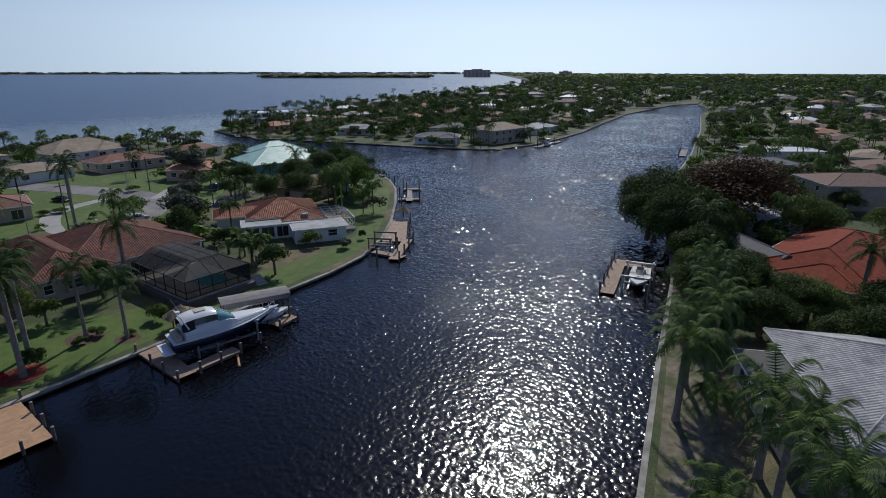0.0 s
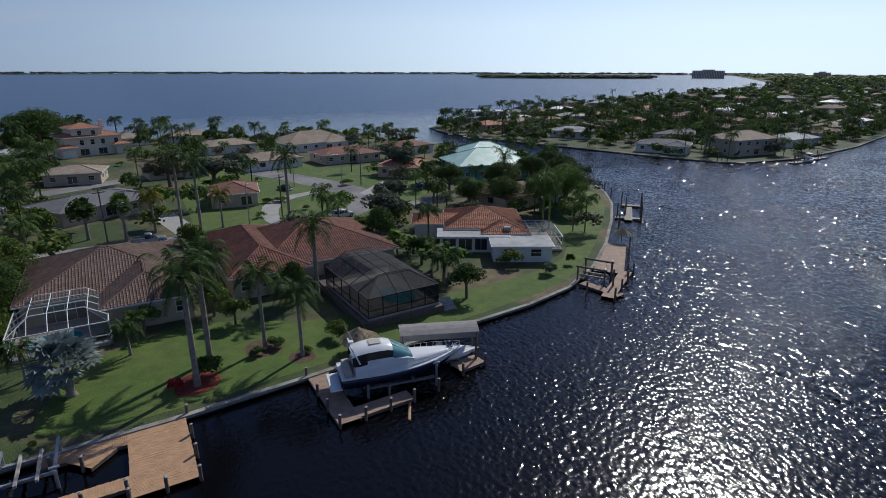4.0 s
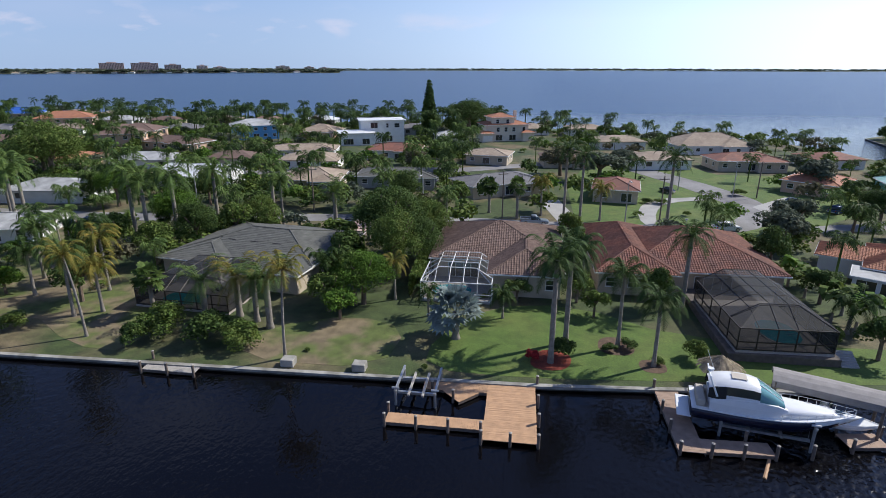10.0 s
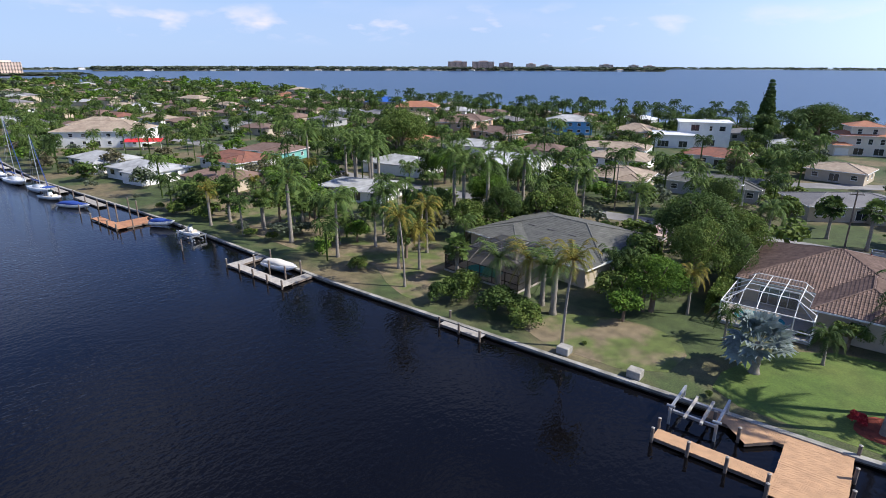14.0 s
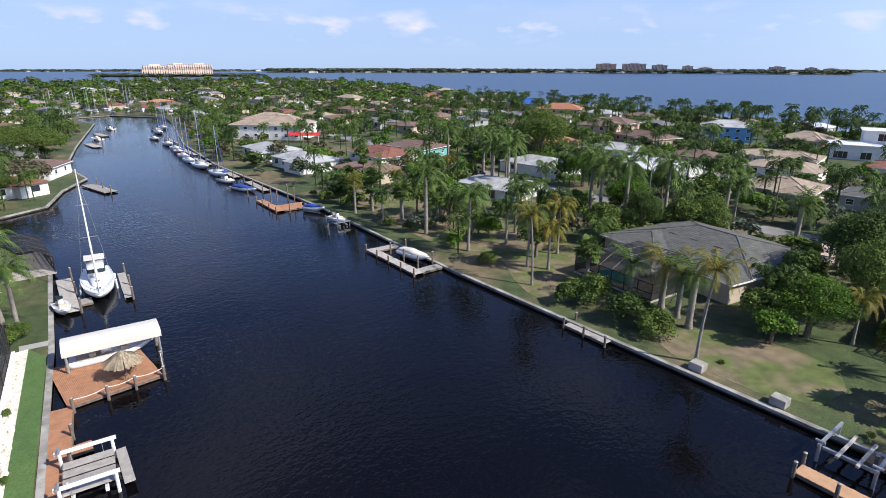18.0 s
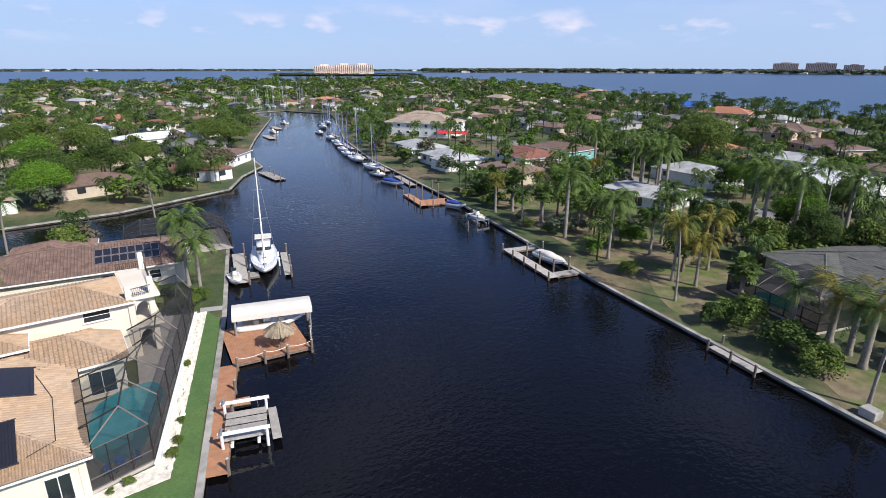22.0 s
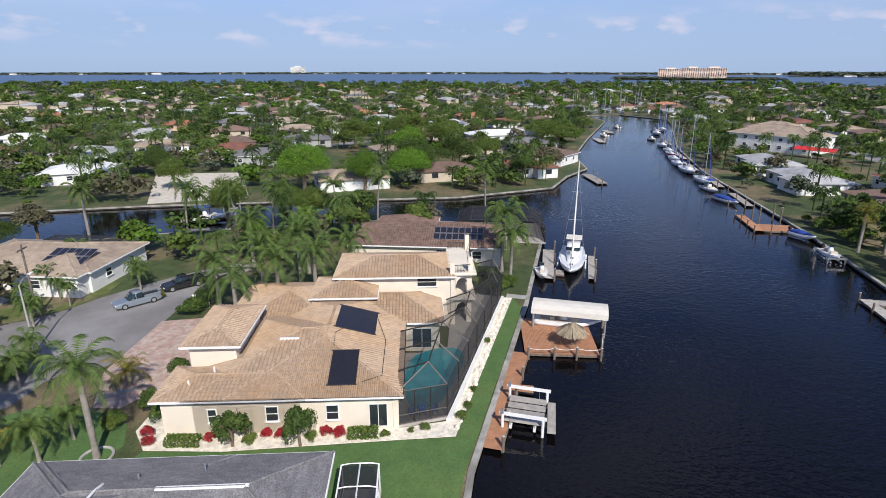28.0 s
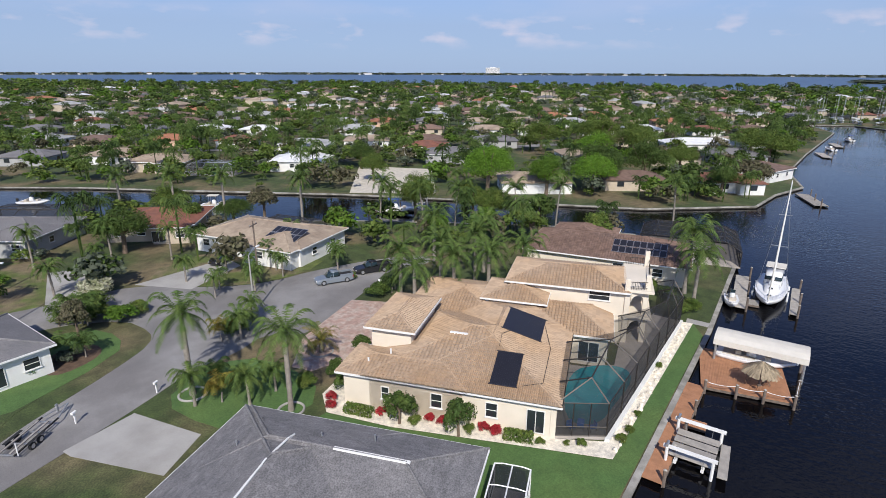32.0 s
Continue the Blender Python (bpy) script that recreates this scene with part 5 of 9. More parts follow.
pydata("screen", [(20.3, 0.5, TOPZ), (24.6, 1.6, TOPZ), mids[0], inner[0]], [(0, 1, 2), (0, 2, 3)], SCREEN_ROOF, cage)
pydata("screen", [(20.3, 0.5, 0.3), (24.6, 1.6, 0.3), (24.6, 1.6, TOPZ), (20.3, 0.5, TOPZ)], [(0, 1, 2, 3)], SCREEN_DARK, cage)
pydata("screen", [(33.4, 28.6, 0.3), (30.4, 29.6, 0.3), (30.4, 29.6, TOPZ), (33.4, 28.6, TOPZ)], [(0, 1, 2, 3)], SCREEN_DARK, cage)
_outline = rounded([(20.7, 2.8), (23.9, 2.9), (25.4, 7.0), (27.2, 11.8), (26.6, 14.4), (23.8, 14.2), (20.7, 12.0)], 2)
pool = tagged(new("pool"), "free-form swimming pool of teal water with a pale edge", "pool")
pool.matrix_world = HERO.copy()
part("pool_edge", prism(bmesh.new(), [(24.3 + (u - 24.3) * 1.1, 10.5 + (v - 10.5) * 1.05) for u, v in _outline], 0.28, 0.33), CONCRETE, pool)
part("pool_water", prism(bmesh.new(), _outline, 0.3, 0.345), POOL, pool)
for u, v, r in ((21.6, 1.6, 40), (22.4, 2.0, 0), (23.4, 2.1, -60)):
    ch = thing("patio_chair", HERO @ pose(u, v, 0.3, 0, 0, r), "blue sling patio chair on the pool deck", "chair", "chairs on the pool deck")
    part("seat", boxed(-0.3, 0.3, -0.3, 0.3, 0.4, 0.46, bevel=0.02), BLUE_PLASTIC, ch)
    part("backrest", boxed(-0.3, 0.3, 0.26, 0.32, 0.46, 0.95, bevel=0.02), BLUE_PLASTIC, ch)
    for sx in (-0.27, 0.27):
        for sy in (-0.27, 0.27):
            part("leg", rodded((sx, sy, 0), (sx, sy, 0.4), 0.02, n=5), BRONZE, ch)

# planting strip, stones, lawn and walk round the villa
flat("trim_stones", [hero(*p) for p in ((-2.0, 6.5), (-2.4, 1.0), (-0.6, -1.6), (6, -2.0), (19.5, -1.2), (25.2, -0.9), (35.0, 28.8), (33.8, 28.9), (24.9, 1.3), (20.0, 0.35), (0.4, 0.28), (0.3, 6.5))], GROUND - 0.1, GROUND + 0.06, STONES, "bed of white stones along the villa wall", "stone bed")
flat("lawn_villa", [(-26.0, -5.9), (-34, -5.8), (-44, -5.0), (-66, -3.2), *[hero(*p) for p in ((35.0, 28.8), (25.2, -1.0), (19.5, -1.3), (6, -2.1), (-0.6, -1.7), (-2.4, -6), (12, -6.5))], (-25.0, -14.5)], GROUND - 0.1, GROUND + 0.025, TURF_BRIGHT, "mown bright green lawn strip", "lawn")
flat("walk_villa", [hero(*p) for p in ((34.2, 29.0), (36.9, 28.2), (37.2, 29.4), (34.5, 30.3))], GROUND - 0.1, GROUND + 0.05, CONCRETE, "pale concrete garden walk", "path")
for _i in range(34):
    s = _i / 33
    u, v = 25.4 + 8.6 * s + _pr.uniform(-0.25, 0.35), 0.2 + 28.0 * s
    bm = bmesh.new()
    bmesh.ops.create_icosphere(bm, subdivisions=1, radius=_pr.uniform(0.18, 0.34))
    for vv in bm.verts:
        vv.co *= _pr.uniform(0.8, 1.15)
    ob = tagged(obj("rock", bm, STONES), "pale garden rock edging the stone bed", "rock", "rocks along the pool cage")
    ob.location = (*hero(u, v), GROUND + 0.12)
for u, v, w, h, k in ((-1.0, 0.2, 1.3, 1.2, "red"), (-0.4, -1.0, 1.1, 1.1, "red"), (4.6, -0.7, 1.2, 1.1, "red"), (9.2, -0.5, 1.1, 1.2, "red"), (10.4, -0.6, 1.1, 1.2, "red"), (14.2, -0.5, 1.2, 1.3, "red"), (15.3, -0.6, 1.2, 1.3, "red"), (19.2, -0.7, 0.9, 0.8, "leaf"), (21.4, -0.2, 0.7, 0.6, "leaf"), (22.6, 0.0, 1.0, 0.9, "leaf"), (7.9, -0.9, 1.3, 0.9, "leaf"), (13.0, -0.8, 1.3, 0.9, "leaf"), (25.9, 1.6, 1.2, 1.0, "leaf"), (26.6, 3.2, 1.0, 0.8, "leaf"), (27.4, 6.0, 0.9, 0.7, "leaf"), (30.0, 16.0, 0.9, 0.7, "leaf"), (-2.4, 4.0, 2.4, 2.6, "dark"), (35.4, 33.0, 2.6, 2.0, "leaf")):
    shrub(*hero(u, v), w, h, k, "shrubs round the villa")
for u, v, h, w in ((6.6, -1.4, 3.7, 3.3), (12.2, -1.6, 4.0, 3.1)):
    tree(*hero(u, v), h, w, "dark", 0.0, "small trees at the villa wall")
for a, b in (((1.0, -0.9), (3.9, -1.0)), ((16.0, -0.6), (18.6, -0.5))):
    hedge(*hero(*a), *hero(*b), 0.9, 0.75, LEAF, "low clipped green hedge at the villa wall")

# ---- houses on the north bank ----
house("house", 0.0, 0.0, 0.0, [(-12.0, 7.0, 77.5, 96.0, 3.1, 0.34, "hip"), (-3.0, 6.4, 71.8, 86.0, 3.1, 0.4, "hip")], STUCCO_TAN, TILE_BROWN, "single-storey tan house with a brown tile roof", tiles=(0.42, 0.36, 0.06, 0.045, True),
      openings=[("window", 1.0, 71.8, 1.2, 1.6, 1.5, -90), ("window", 5.0, 71.8, 1.2, 1.2, 1.5, -90), ("slider", -7.5, 77.5, 0.4, 4.5, 2.3, -90), ("window", -12.0, 86, 1.2, 1.4, 1.3, 180), ("window", 6.4, 75.5, 1.2, 1.2, 1.3, 0)])
screen_cage("pool_cage", -12.4, 68.6, 0, 9.6, 9.0, 2.9, 4.3, WHITE, SCREEN_LIGHT, "white-framed screened pool enclosure behind the tan house", (5, 4), (1.2, 6.6, 1.6, 5.6))
house("house", 0.0, 0.0, 0.0, [(11.8, 22.0, 74.6, 98.0, 3.1, 0.4, "hip"), (16.0, 36.6, 76.2, 96.0, 3.1, 0.36, "hip")], STUCCO_TAN, TILE_RED, "single-storey house with a red-brown barrel tile roof", tiles=(0.42, 0.36, 0.075, 0.05, True),
      openings=[("window", 16.8, 74.6, 1.2, 2.0, 1.4, -90), ("slider", 27.5, 76.2, 0.4, 5.0, 2.3, -90), ("window", 36.6, 86, 1.2, 1.4, 1.3, 0), ("window", 13.4, 74.6, 1.2, 1.2, 1.4, -90)])
terrace = tagged(obj("terrace", boxed(23.4, 34.9, 57.3, 76.0, GROUND - 0.3, GROUND + 0.9, bevel=0.05), STONE_DARK), "raised pool terrace with dark stone walls", "terrace")
screen_cage("pool_cage", 24.4, 57.7, 2, 10.0, 14.0, 2.9, 4.6, BRONZE, SCREEN_MID, "dark bronze screened pool enclosure on a raised terrace", (5, 5), (4.4, 8.6, 2.0, 8.0), 3.0, z=GROUND + 0.85)
steps = thing("garden_steps", pose(35.9, 59.2, GROUND, 0, 0, 0), "grey stone garden steps down to the lawn", "steps")
for _i in range(6):
    part("step", boxed(-0.9, 0.9, -1.9 + _i * 0.34, -1.5 + _i * 0.34, 0, 0.17 * (_i + 1), bevel=0.01), CONCRETE, steps)
house("house", 46.5, 79.0, -30.0, [(1.6, 15.0, 4.4, 17.5, 2.9, 0.34, "hip"), (-4.5, 8.0, 8.0, 15.0, 2.7, 0.3, "hip"), (8.0, 15.5, 1.5, 9.0, 2.7, 0.3, "hip")], STUCCO_WHITE, TILE_ORANGE, "white house with an orange barrel tile roof", tiles=(0.42, 0.36, 0.075, 0.05, True),
      openings=[("window", 4.0, 4.4, 1.2, 1.6, 1.3, -90), ("window", 15.0, 12, 1.2, 1.6, 1.3, 0)])
_lan = house("sun_room", 46.5, 79.0, -30.0, [(0.2, 12.0, 0.2, 5.0, 2.6, 0.0, "flat"), (9.0, 18.6, -5.0, 2.4, 2.5, 0.0, "flat")], STUCCO_WHITE, ROOF_GREY, "white sun room with flat grey roofs and large windows", overhang=0.35,
             openings=[("slider", 1.8, 0.2, 0.4, 2.4, 2.1, -90), ("slider", 4.6, 0.2, 0.4, 2.4, 2.1, -90), ("slider", 7.3, 0.2, 0.4, 2.2, 2.1, -90), ("window", 11.5, -5.0, 1.0, 1.8, 1.3, -90), ("window", 16.0, -5.0, 1.0, 1.8, 1.3, -90), ("window", 18.6, -1.0, 1.0, 1.6, 1.3, 0)])
part("chimney", boxed(11.4, 12.6, 1.9, 2.9, 2.9, 4.0, bevel=0.03), ROOF_GREY, _lan)
screen_cage("pool_cage", 59.0, 72.6, -30, 7.5, 7.5, 2.7, 3.6, ALU, SCREEN_LIGHT, "grey aluminium screened pool enclosure", (4, 4), None, 1.6)
_low = house("house", -41.0, 71.0, -9.0, [(-12.0, 11.5, 3.0, 20.0, 2.8, 0.24, "hip"), (-12.0, -2.0, 0.0, 12.0, 2.8, 0.2, "hip"), (2.0, 11.5, -1.0, 8.0, 2.7, 0.2, "hip")], STUCCO_TAN, SHINGLE_GREEN, "low tan house with a dark grey-green shingle roof", tiles=(0.5, 0.9, 0.0, 0.035, False),
      openings=[("slider", -7.0, 0.0, 0.4, 4.0, 2.1, -90), ("slider", -1.0, 3.0, 0.4, 3.6, 2.1, -90), ("window", 6.0, -1.0, 1.1, 2.0, 1.2, -90), ("window", 11.5, 10.0, 1.1, 1.6, 1.2, 0)])
for _x in (-5.5, -1.5, 2.6):
    part("skylight", boxed(_x, _x + 1.5, 7.0, 7.6, 4.02, 4.34, bevel=0.02), BRONZE, _low)
screen_cage("pool_cage", -49.5, 61.6, -4, 13.5, 10.5, 2.6, 3.9, BRONZE, SCREEN_MID, "bronze-framed screened pool enclosure with a green pool", (6, 4), (2.0, 8.0, 1.2, 5.2), 2.6)


def lot(ax, ay, bx, by, depth, walls, roof, label, storeys=1, kind="hip", pitch=0.32, name="house", carport=False, wide=0.0, hgt=None):
    """A plain house whose front wall runs from a to b as the canal sees it."""
    w = math.hypot(bx - ax, by - ay)
    rot = math.degrees(math.atan2(by - ay, bx - ax))
    h = hgt or (2.8 * storeys + 0.1)
    ops = []
    for s in range(storeys):
        zz = 1.2 + 2.8 * s
        k = max(2, round(w / 4.2))
        for i in range(k):
            x = w * (i + 0.5) / k
            if s == 0 and i == k // 2:
                ops.append(("slider", x, 0.0, 0.4, min(2.4, w / k * 0.8), 2.1, -90))
            else:
                ops.append(("window", x, 0.0, zz, 1.5, 1.25, -90))
        for i in range(2):
            y = depth * (i + 0.7) / 2.4
            ops.append(("window", w, y, zz, 1.3, 1.2, 0))
            ops.append(("window", 0.0, y, zz, 1.3, 1.2, 180))
    wings = [(0, w, 0, depth, h, pitch, kind)]
    if w > 14 and storeys == 1 and kind == "hip":
        wings.append((w * 0.55, w - 0.4, -2.0, depth * 0.6, h, pitch, kind))
        ops = [(o[0], o[1], -2.0 if o[6] == -90 and o[1] > w * 0.56 else o[2], *o[3:]) for o in ops]
    return house(name, ax, ay, rot, wings, walls, roof, label, openings=ops, overhang=0.5)


lot(17.6, 131.9, 27.5, 130.2, 12, STUCCO_TAN, TILE_RED, "small tan house with a dull red roof beside the cul-de-sac")
lot(-10.5, 129.5, 6.5, 140.5, 12, STUCCO_TAN, SHINGLE, "low tan house with a grey shingle roof", pitch=0.24)
lot(-60, 131, -45, 133, 13, STUCCO_TAN, SHINGLE_TAN, "low tan house with a tan shingle roof")
lot(-93.8, 131.4, -75.8, 131.5, 14, STUCCO_WHITE, ROOF_WHITE, "white house with a bright white metal roof", kind="gable", pitch=0.3)
_solar_house = lot(-41.9, 139, -21.1, 141, 12, STUCCO_GREY, SHINGLE_GREEN, "grey house with a dark shingle roof and solar panels", pitch=0.2)
lot(-85.6, 180, -63, 184, 12, STUCCO_WHITE, SHINGLE_TAN, "long low house with a tan roof", pitch=0.22)
lot(-52, 185, -34, 186, 13, STUCCO_WHITE, TILE_RED, "low white house with a dull red roof", pitch=0.26)
lot(-97, 236.6, -80.5, 236.7, 14, STUCCO_PINK, SHINGLE_TAN, "peach house with a tan hip roof near the bay", pitch=0.36)
lot(-33.6, 230, -24.7, 233.5, 8, STUCCO_WHITE, ROOF_GREY, "small white garden house", pitch=0.3)
lot(-122, 226, -105.7, 236, 13, STUCCO_BLUE, ROOF_GREY, "tall blue house with white windows near the bay", 2, pitch=0.34)
lot(-158, 190, -143, 197, 14, STUCCO_PINK, TILE_BROWN, "peach two-storey house with a brown tile roof", 2, pitch=0.3)
lot(-142.9, 196, -120, 191.5, 12, STUCCO_PINK, TILE_BROWN, "peach house with a brown tile roof", pitch=0.3)
lot(-17.4, 180.5, -4.0, 178.4, 11, STUCCO_TAN, SHINGLE_TAN, "low house with a tan shingle roof", pitch=0.26)
lot(57, 211, 84, 215, 18, STUCCO_WHITE, SHINGLE_TAN, "wide pale house with a tall tan hip roof", pitch=0.4)
lot(60, 177.7, 80, 180, 12, STUCCO_TAN, TILE_RED, "long low house with a red roof", pitch=0.28)
lot(66.5, 150, 76, 142, 13, STUCCO_PINK, TILE_ORANGE, "small house with an orange tile roof and white carport", pitch=0.3)
lot(84, 132, 106, 127.5, 17, STUCCO_TEAL, ROOF_MINT, "teal house with a mint standing-seam metal roof", pitch=0.42, hgt=4.0)
lot(95, 145, 112, 142, 14, STUCCO_TEAL, ROOF_MINT, "teal side house with a mint metal roof", pitch=0.42, hgt=4.6)
lot(-104, 81.7, -87, 87, 11, STUCCO_WHITE, ROOF_GREY, "white house with a pale grey roof by the canal", pitch=0.2, hgt=2.4)
lot(-163, 84, -143, 86, 13, STUCCO_WHITE, TILE_RED, "white house with a dull red roof by the canal", pitch=0.28)
lot(-168, 100, -150, 106, 12, STUCCO_TEAL, TILE_BROWN, "house with teal walls and a brown roof", pitch=0.28)
lot(-243, 70, -221, 92, 18, STUCCO_WHITE, SHINGLE_TAN, "large white two-storey house with a tan hip roof by the canal", 2, pitch=0.34)
lot(-268, 84, -252, 96, 14, STUCCO_WHITE, SHINGLE_TAN, "white side house with a tan hip roof", 2, pitch=0.34)
awn = thing("awning", pose(-217, 84, GROUND, 0, 0, 50), "bright red fabric awning on poles", "awning")
part("canopy", loft(bmesh.new(), [[(0, 0, 2.9), (13, 0, 2.9), (13, 4, 3.7), (0, 4, 3.7)], [(0, 0, 3.0), (13, 0, 3.0), (13, 4, 3.8), (0, 4, 3.8)]]), AWNING_RED, awn)
for _x in (0.2, 6.5, 12.8):
    part("pole", rodded((_x, 0.2, 0), (_x, 0.2, 2.95), 0.06), WHITE, awn)
lot(-161, 203, -145, 206.5, 14, STUCCO_PINK, TILE_BROWN, "peach two-storey house with a tile roof near the bay", 2, pitch=0.32)
lot(-236, 246, -214, 258, 16, STUCCO_PINK, TILE_ORANGE, "tall house with a bright orange tile roof near the bay", 2, pitch=0.34)
lot(-282, 266, -262, 280, 15, STUCCO_TAN, ROOF_BLUE, "tall house with a deep blue metal roof near the bay", 2, pitch=0.36)
# white modern house by the bay
house("modern_house", -71.7, 216.6, 20.0, [(0, 14, 0, 12, 4.6, 0.1, "hip"), (9, 27, 6, 18, 9.0, 0.06, "hip")], STUCCO_WHITE, ROOF_WHITE, "white two-storey modern house with flat white roofs near the bay", overhang=0.6,
      openings=[("slider", 3.5, 0, 0.4, 4, 2.3, -90), ("slider", 10.5, 0, 0.4, 3, 2.3, -90), ("slider", 14.5, 6, 6.0, 3, 2.4, -90), ("window", 20, 6, 6.2, 1.0, 1.8, -90), ("window", 24, 6, 6.2, 2.2, 1.8, -90), ("slider", 20, 6, 0.6, 4, 2.3, -90), ("window", 27, 12, 4.6, 2, 1.6, 0), ("window", 27, 10, 1.2, 2, 1.6, 0)])
# peach villa with a small tower by the bay
_vl = house("bay_villa", -16.6, 237.2, 20.0, [(2, 21, 0, 11, 6.6, 0.3, "hip"), (5, 15, 1, 10, 9.6, 0.3, "hip"), (0, 5, -2, 8, 3.4, 0.3, "hip"), (18, 23, -2, 9, 3.4, 0.3, "hip")], STUCCO_CREAM, TILE_ORANGE, "cream three-storey villa with an orange tile roof near the bay", overhang=0.7,
            openings=[("slider", 8, 0, 0.4, 3, 2.3, -90), ("slider", 14, 0, 0.4, 3, 2.3, -90), ("window", 7.5, 0, 4.0, 1.4, 1.9, -90), ("window", 11, 0, 4.0, 1.4, 1.9, -90), ("window", 14.5, 0, 4.0, 1.4, 1.9, -90), ("window", 19, 0, 4.0, 1.4, 1.9, -90), ("window", 7.5, 1, 7.4, 1.4, 1.7, -90), ("window", 12, 1, 7.4, 1.4, 1.7, -90), ("garage", 2.5, -2, 0.35, 4.0, 2.3, -90), ("window", 21, 9, 4.0, 1.4, 1.7, 0)])
part("chimney", boxed(16, 17.2, 5, 6.2, 7, 12.4, bevel=0.05), STUCCO_CREAM, _vl)
# the white modern house on the point
house("modern_house", 178, 284, -20.0, [(0, 20, 0, 12, 3.2, 0.0, "flat"), (8, 32, 5, 16, 6.4, 0.0, "flat"), (24, 44, 0, 14, 3.4, 0.0, "flat")], STUCCO_WHITE, ROOF_WHITE, "white two-storey modern house with flat roofs on the point", overhang=0.8,
      openings=[("slider", 4, 0, 0.4, 5, 2.4, -90), ("slider", 12, 0, 0.4, 6, 2.4, -90), ("slider", 14, 5, 3.8, 5, 2.3, -90), ("slider", 22, 5, 3.8, 5, 2.3, -90), ("slider", 28, 5, 3.8, 4, 2.3, -90), ("slider", 30, 0, 0.4, 5, 2.4, -90), ("window", 40, 0, 1.2, 3, 1.5, -90)])
# the canal front of the point
lot(196, 122, 218, 119, 14, STUCCO_TAN, SHINGLE_TAN, "large tan two-storey house with a hip roof on the canal", 2, pitch=0.34)
for _a in ((176, 150, 186, 134, STUCCO_WHITE, SHINGLE), (240, 126, 262, 128, STUCCO_WHITE, ROOF_GREY), (280, 132, 300, 136, STUCCO_GREY, SHINGLE_BROWN), (318, 146, 338, 150, STUCCO_TAN, SHINGLE_TAN), (360, 154, 380, 158, STUCCO_WHITE, ROOF_WHITE), (215, 160, 235, 166, STUCCO_WHITE, SHINGLE), (260, 170, 282, 176, STUCCO_TAN, SHINGLE_BROWN), (180, 205, 190, 190, STUCCO_WHITE, ROOF_GREY), (300, 190, 320, 196, STUCCO_WHITE, TILE_RED)):
    lot(*_a[:4], 12, _a[4], _a[5], "low house with a pitched roof among the trees of the point", pitch=0.26)

# ---- houses on the south side ----
_street = lot(-57.5, -84.5, -60.0, -62.5, 13, STUCCO_WHITE, SHINGLE_TAN, "low white house with a tan tile-like roof across the street", pitch=0.26)
_brown = house("house", -78.0, -31.0, 96.0, [(0.0, 24.0, 1.0, 13.0, 2.9, 0.34, "hip"), (2.0, 12.0, 6.0, 18.0, 2.9, 0.34, "hip")], STUCCO_CREAM, TILE_BROWN, "single-storey house with a weathered brown tile roof by the canal", tiles=(0.45, 0.4, 0.06, 0.045, True), openings=[("window", 20, 1.0, 1.2, 1.5, 1.3, -90), ("slider", 15, 1.0, 0.4, 3, 2.2, -90), ("window", 24.0, 6, 1.2, 1.5, 1.3, 0)])
screen_cage("pool_cage", -108.0, -2.0, 276, 16, 13, 2.8, 4.2, BRONZE, SCREEN_DARK, "large dark screened pool enclosure at the canal corner", (6, 4), None, 2.4)
def roof_solar(root, x0, x1, y0, y1, eave_y, eave_z, pitch, cols, rows):
    """Rows of black panels in pale frames that lie on the slope that rises with y."""
    up = Vector((0, 1, pitch)).normalized()
    out = Vector((0, -pitch, 1)).normalized()
    for i in range(cols):
        for j in range(rows):
            a = Vector((x0 + (x1 - x0) * i / cols, y0 + (y1 - y0) * j / rows, 0))
            a.z = eave_z + pitch * (a.y - eave_y) + 0.1
            ex, ey = Vector(((x1 - x0) / cols * 0.95, 0, 0)), up * ((y1 - y0) / rows * 0.95)
            q = [a, a + ex, a + ex + ey, a + ey]
            pn = part("solar_panel", loft(bmesh.new(), [[p - out * 0.02 for p in q], [p + out * 0.03 for p in q]]), ALU, root, "black solar panel in a pale frame")
            e, f = ex * 0.04, ey * 0.04
            part("cell_sheet", loft(bmesh.new(), [[p + out * k for p in (a + e + f, a + ex - e + f, a + ex + ey - e - f, a + ey + e - f)] for k in (0.032, 0.038)]), SOLAR, pn)


roof_solar(_street, 14.0, 20.4, 1.0, 5.2, -0.5, 3.25, 0.26, 6, 2)
roof_solar(_brown, 13.0, 21.0, 2.2, 5.6, 0.4, 3.25, 0.34, 8, 2)
# grey shingled neighbour under the camera
_grey = house("house", -15.4, -33.8, 104.0, [(1.8, 21.2, 0.7, 9.3, 2.9, 0.3, "hip"), (1.3, 14.2, -14.0, 9.2, 2.9, 0.27, "hip")], STUCCO_WHITE, SHINGLE, "white house with a weathered grey shingle roof beside the villa", tiles=(0.3, 0.7, 0.0, 0.025, False), openings=[("window", 5, 9.3, 1.2, 1.4, 1.3, 90), ("window", 12, 9.3, 1.2, 1.4, 1.3, 90)])
part("ridge_vent", boxed(11.4, 17.2, 4.85, 5.15, 4.68, 4.82, bevel=0.02), WHITE, _grey)
bm = bmesh.new()
for _p, _q in zip(((7.7, 5.9, 4.5), (7.72, 5.0, 4.8), (7.75, 2.1, 5.2)), ((7.72, 5.0, 4.8), (7.75, 2.1, 5.2), (8.0, -3.0, 5.2))):
    rod(bm, _p, _q, 0.09, n=6)
part("ridge_flashing", bm, WHITE, _grey)
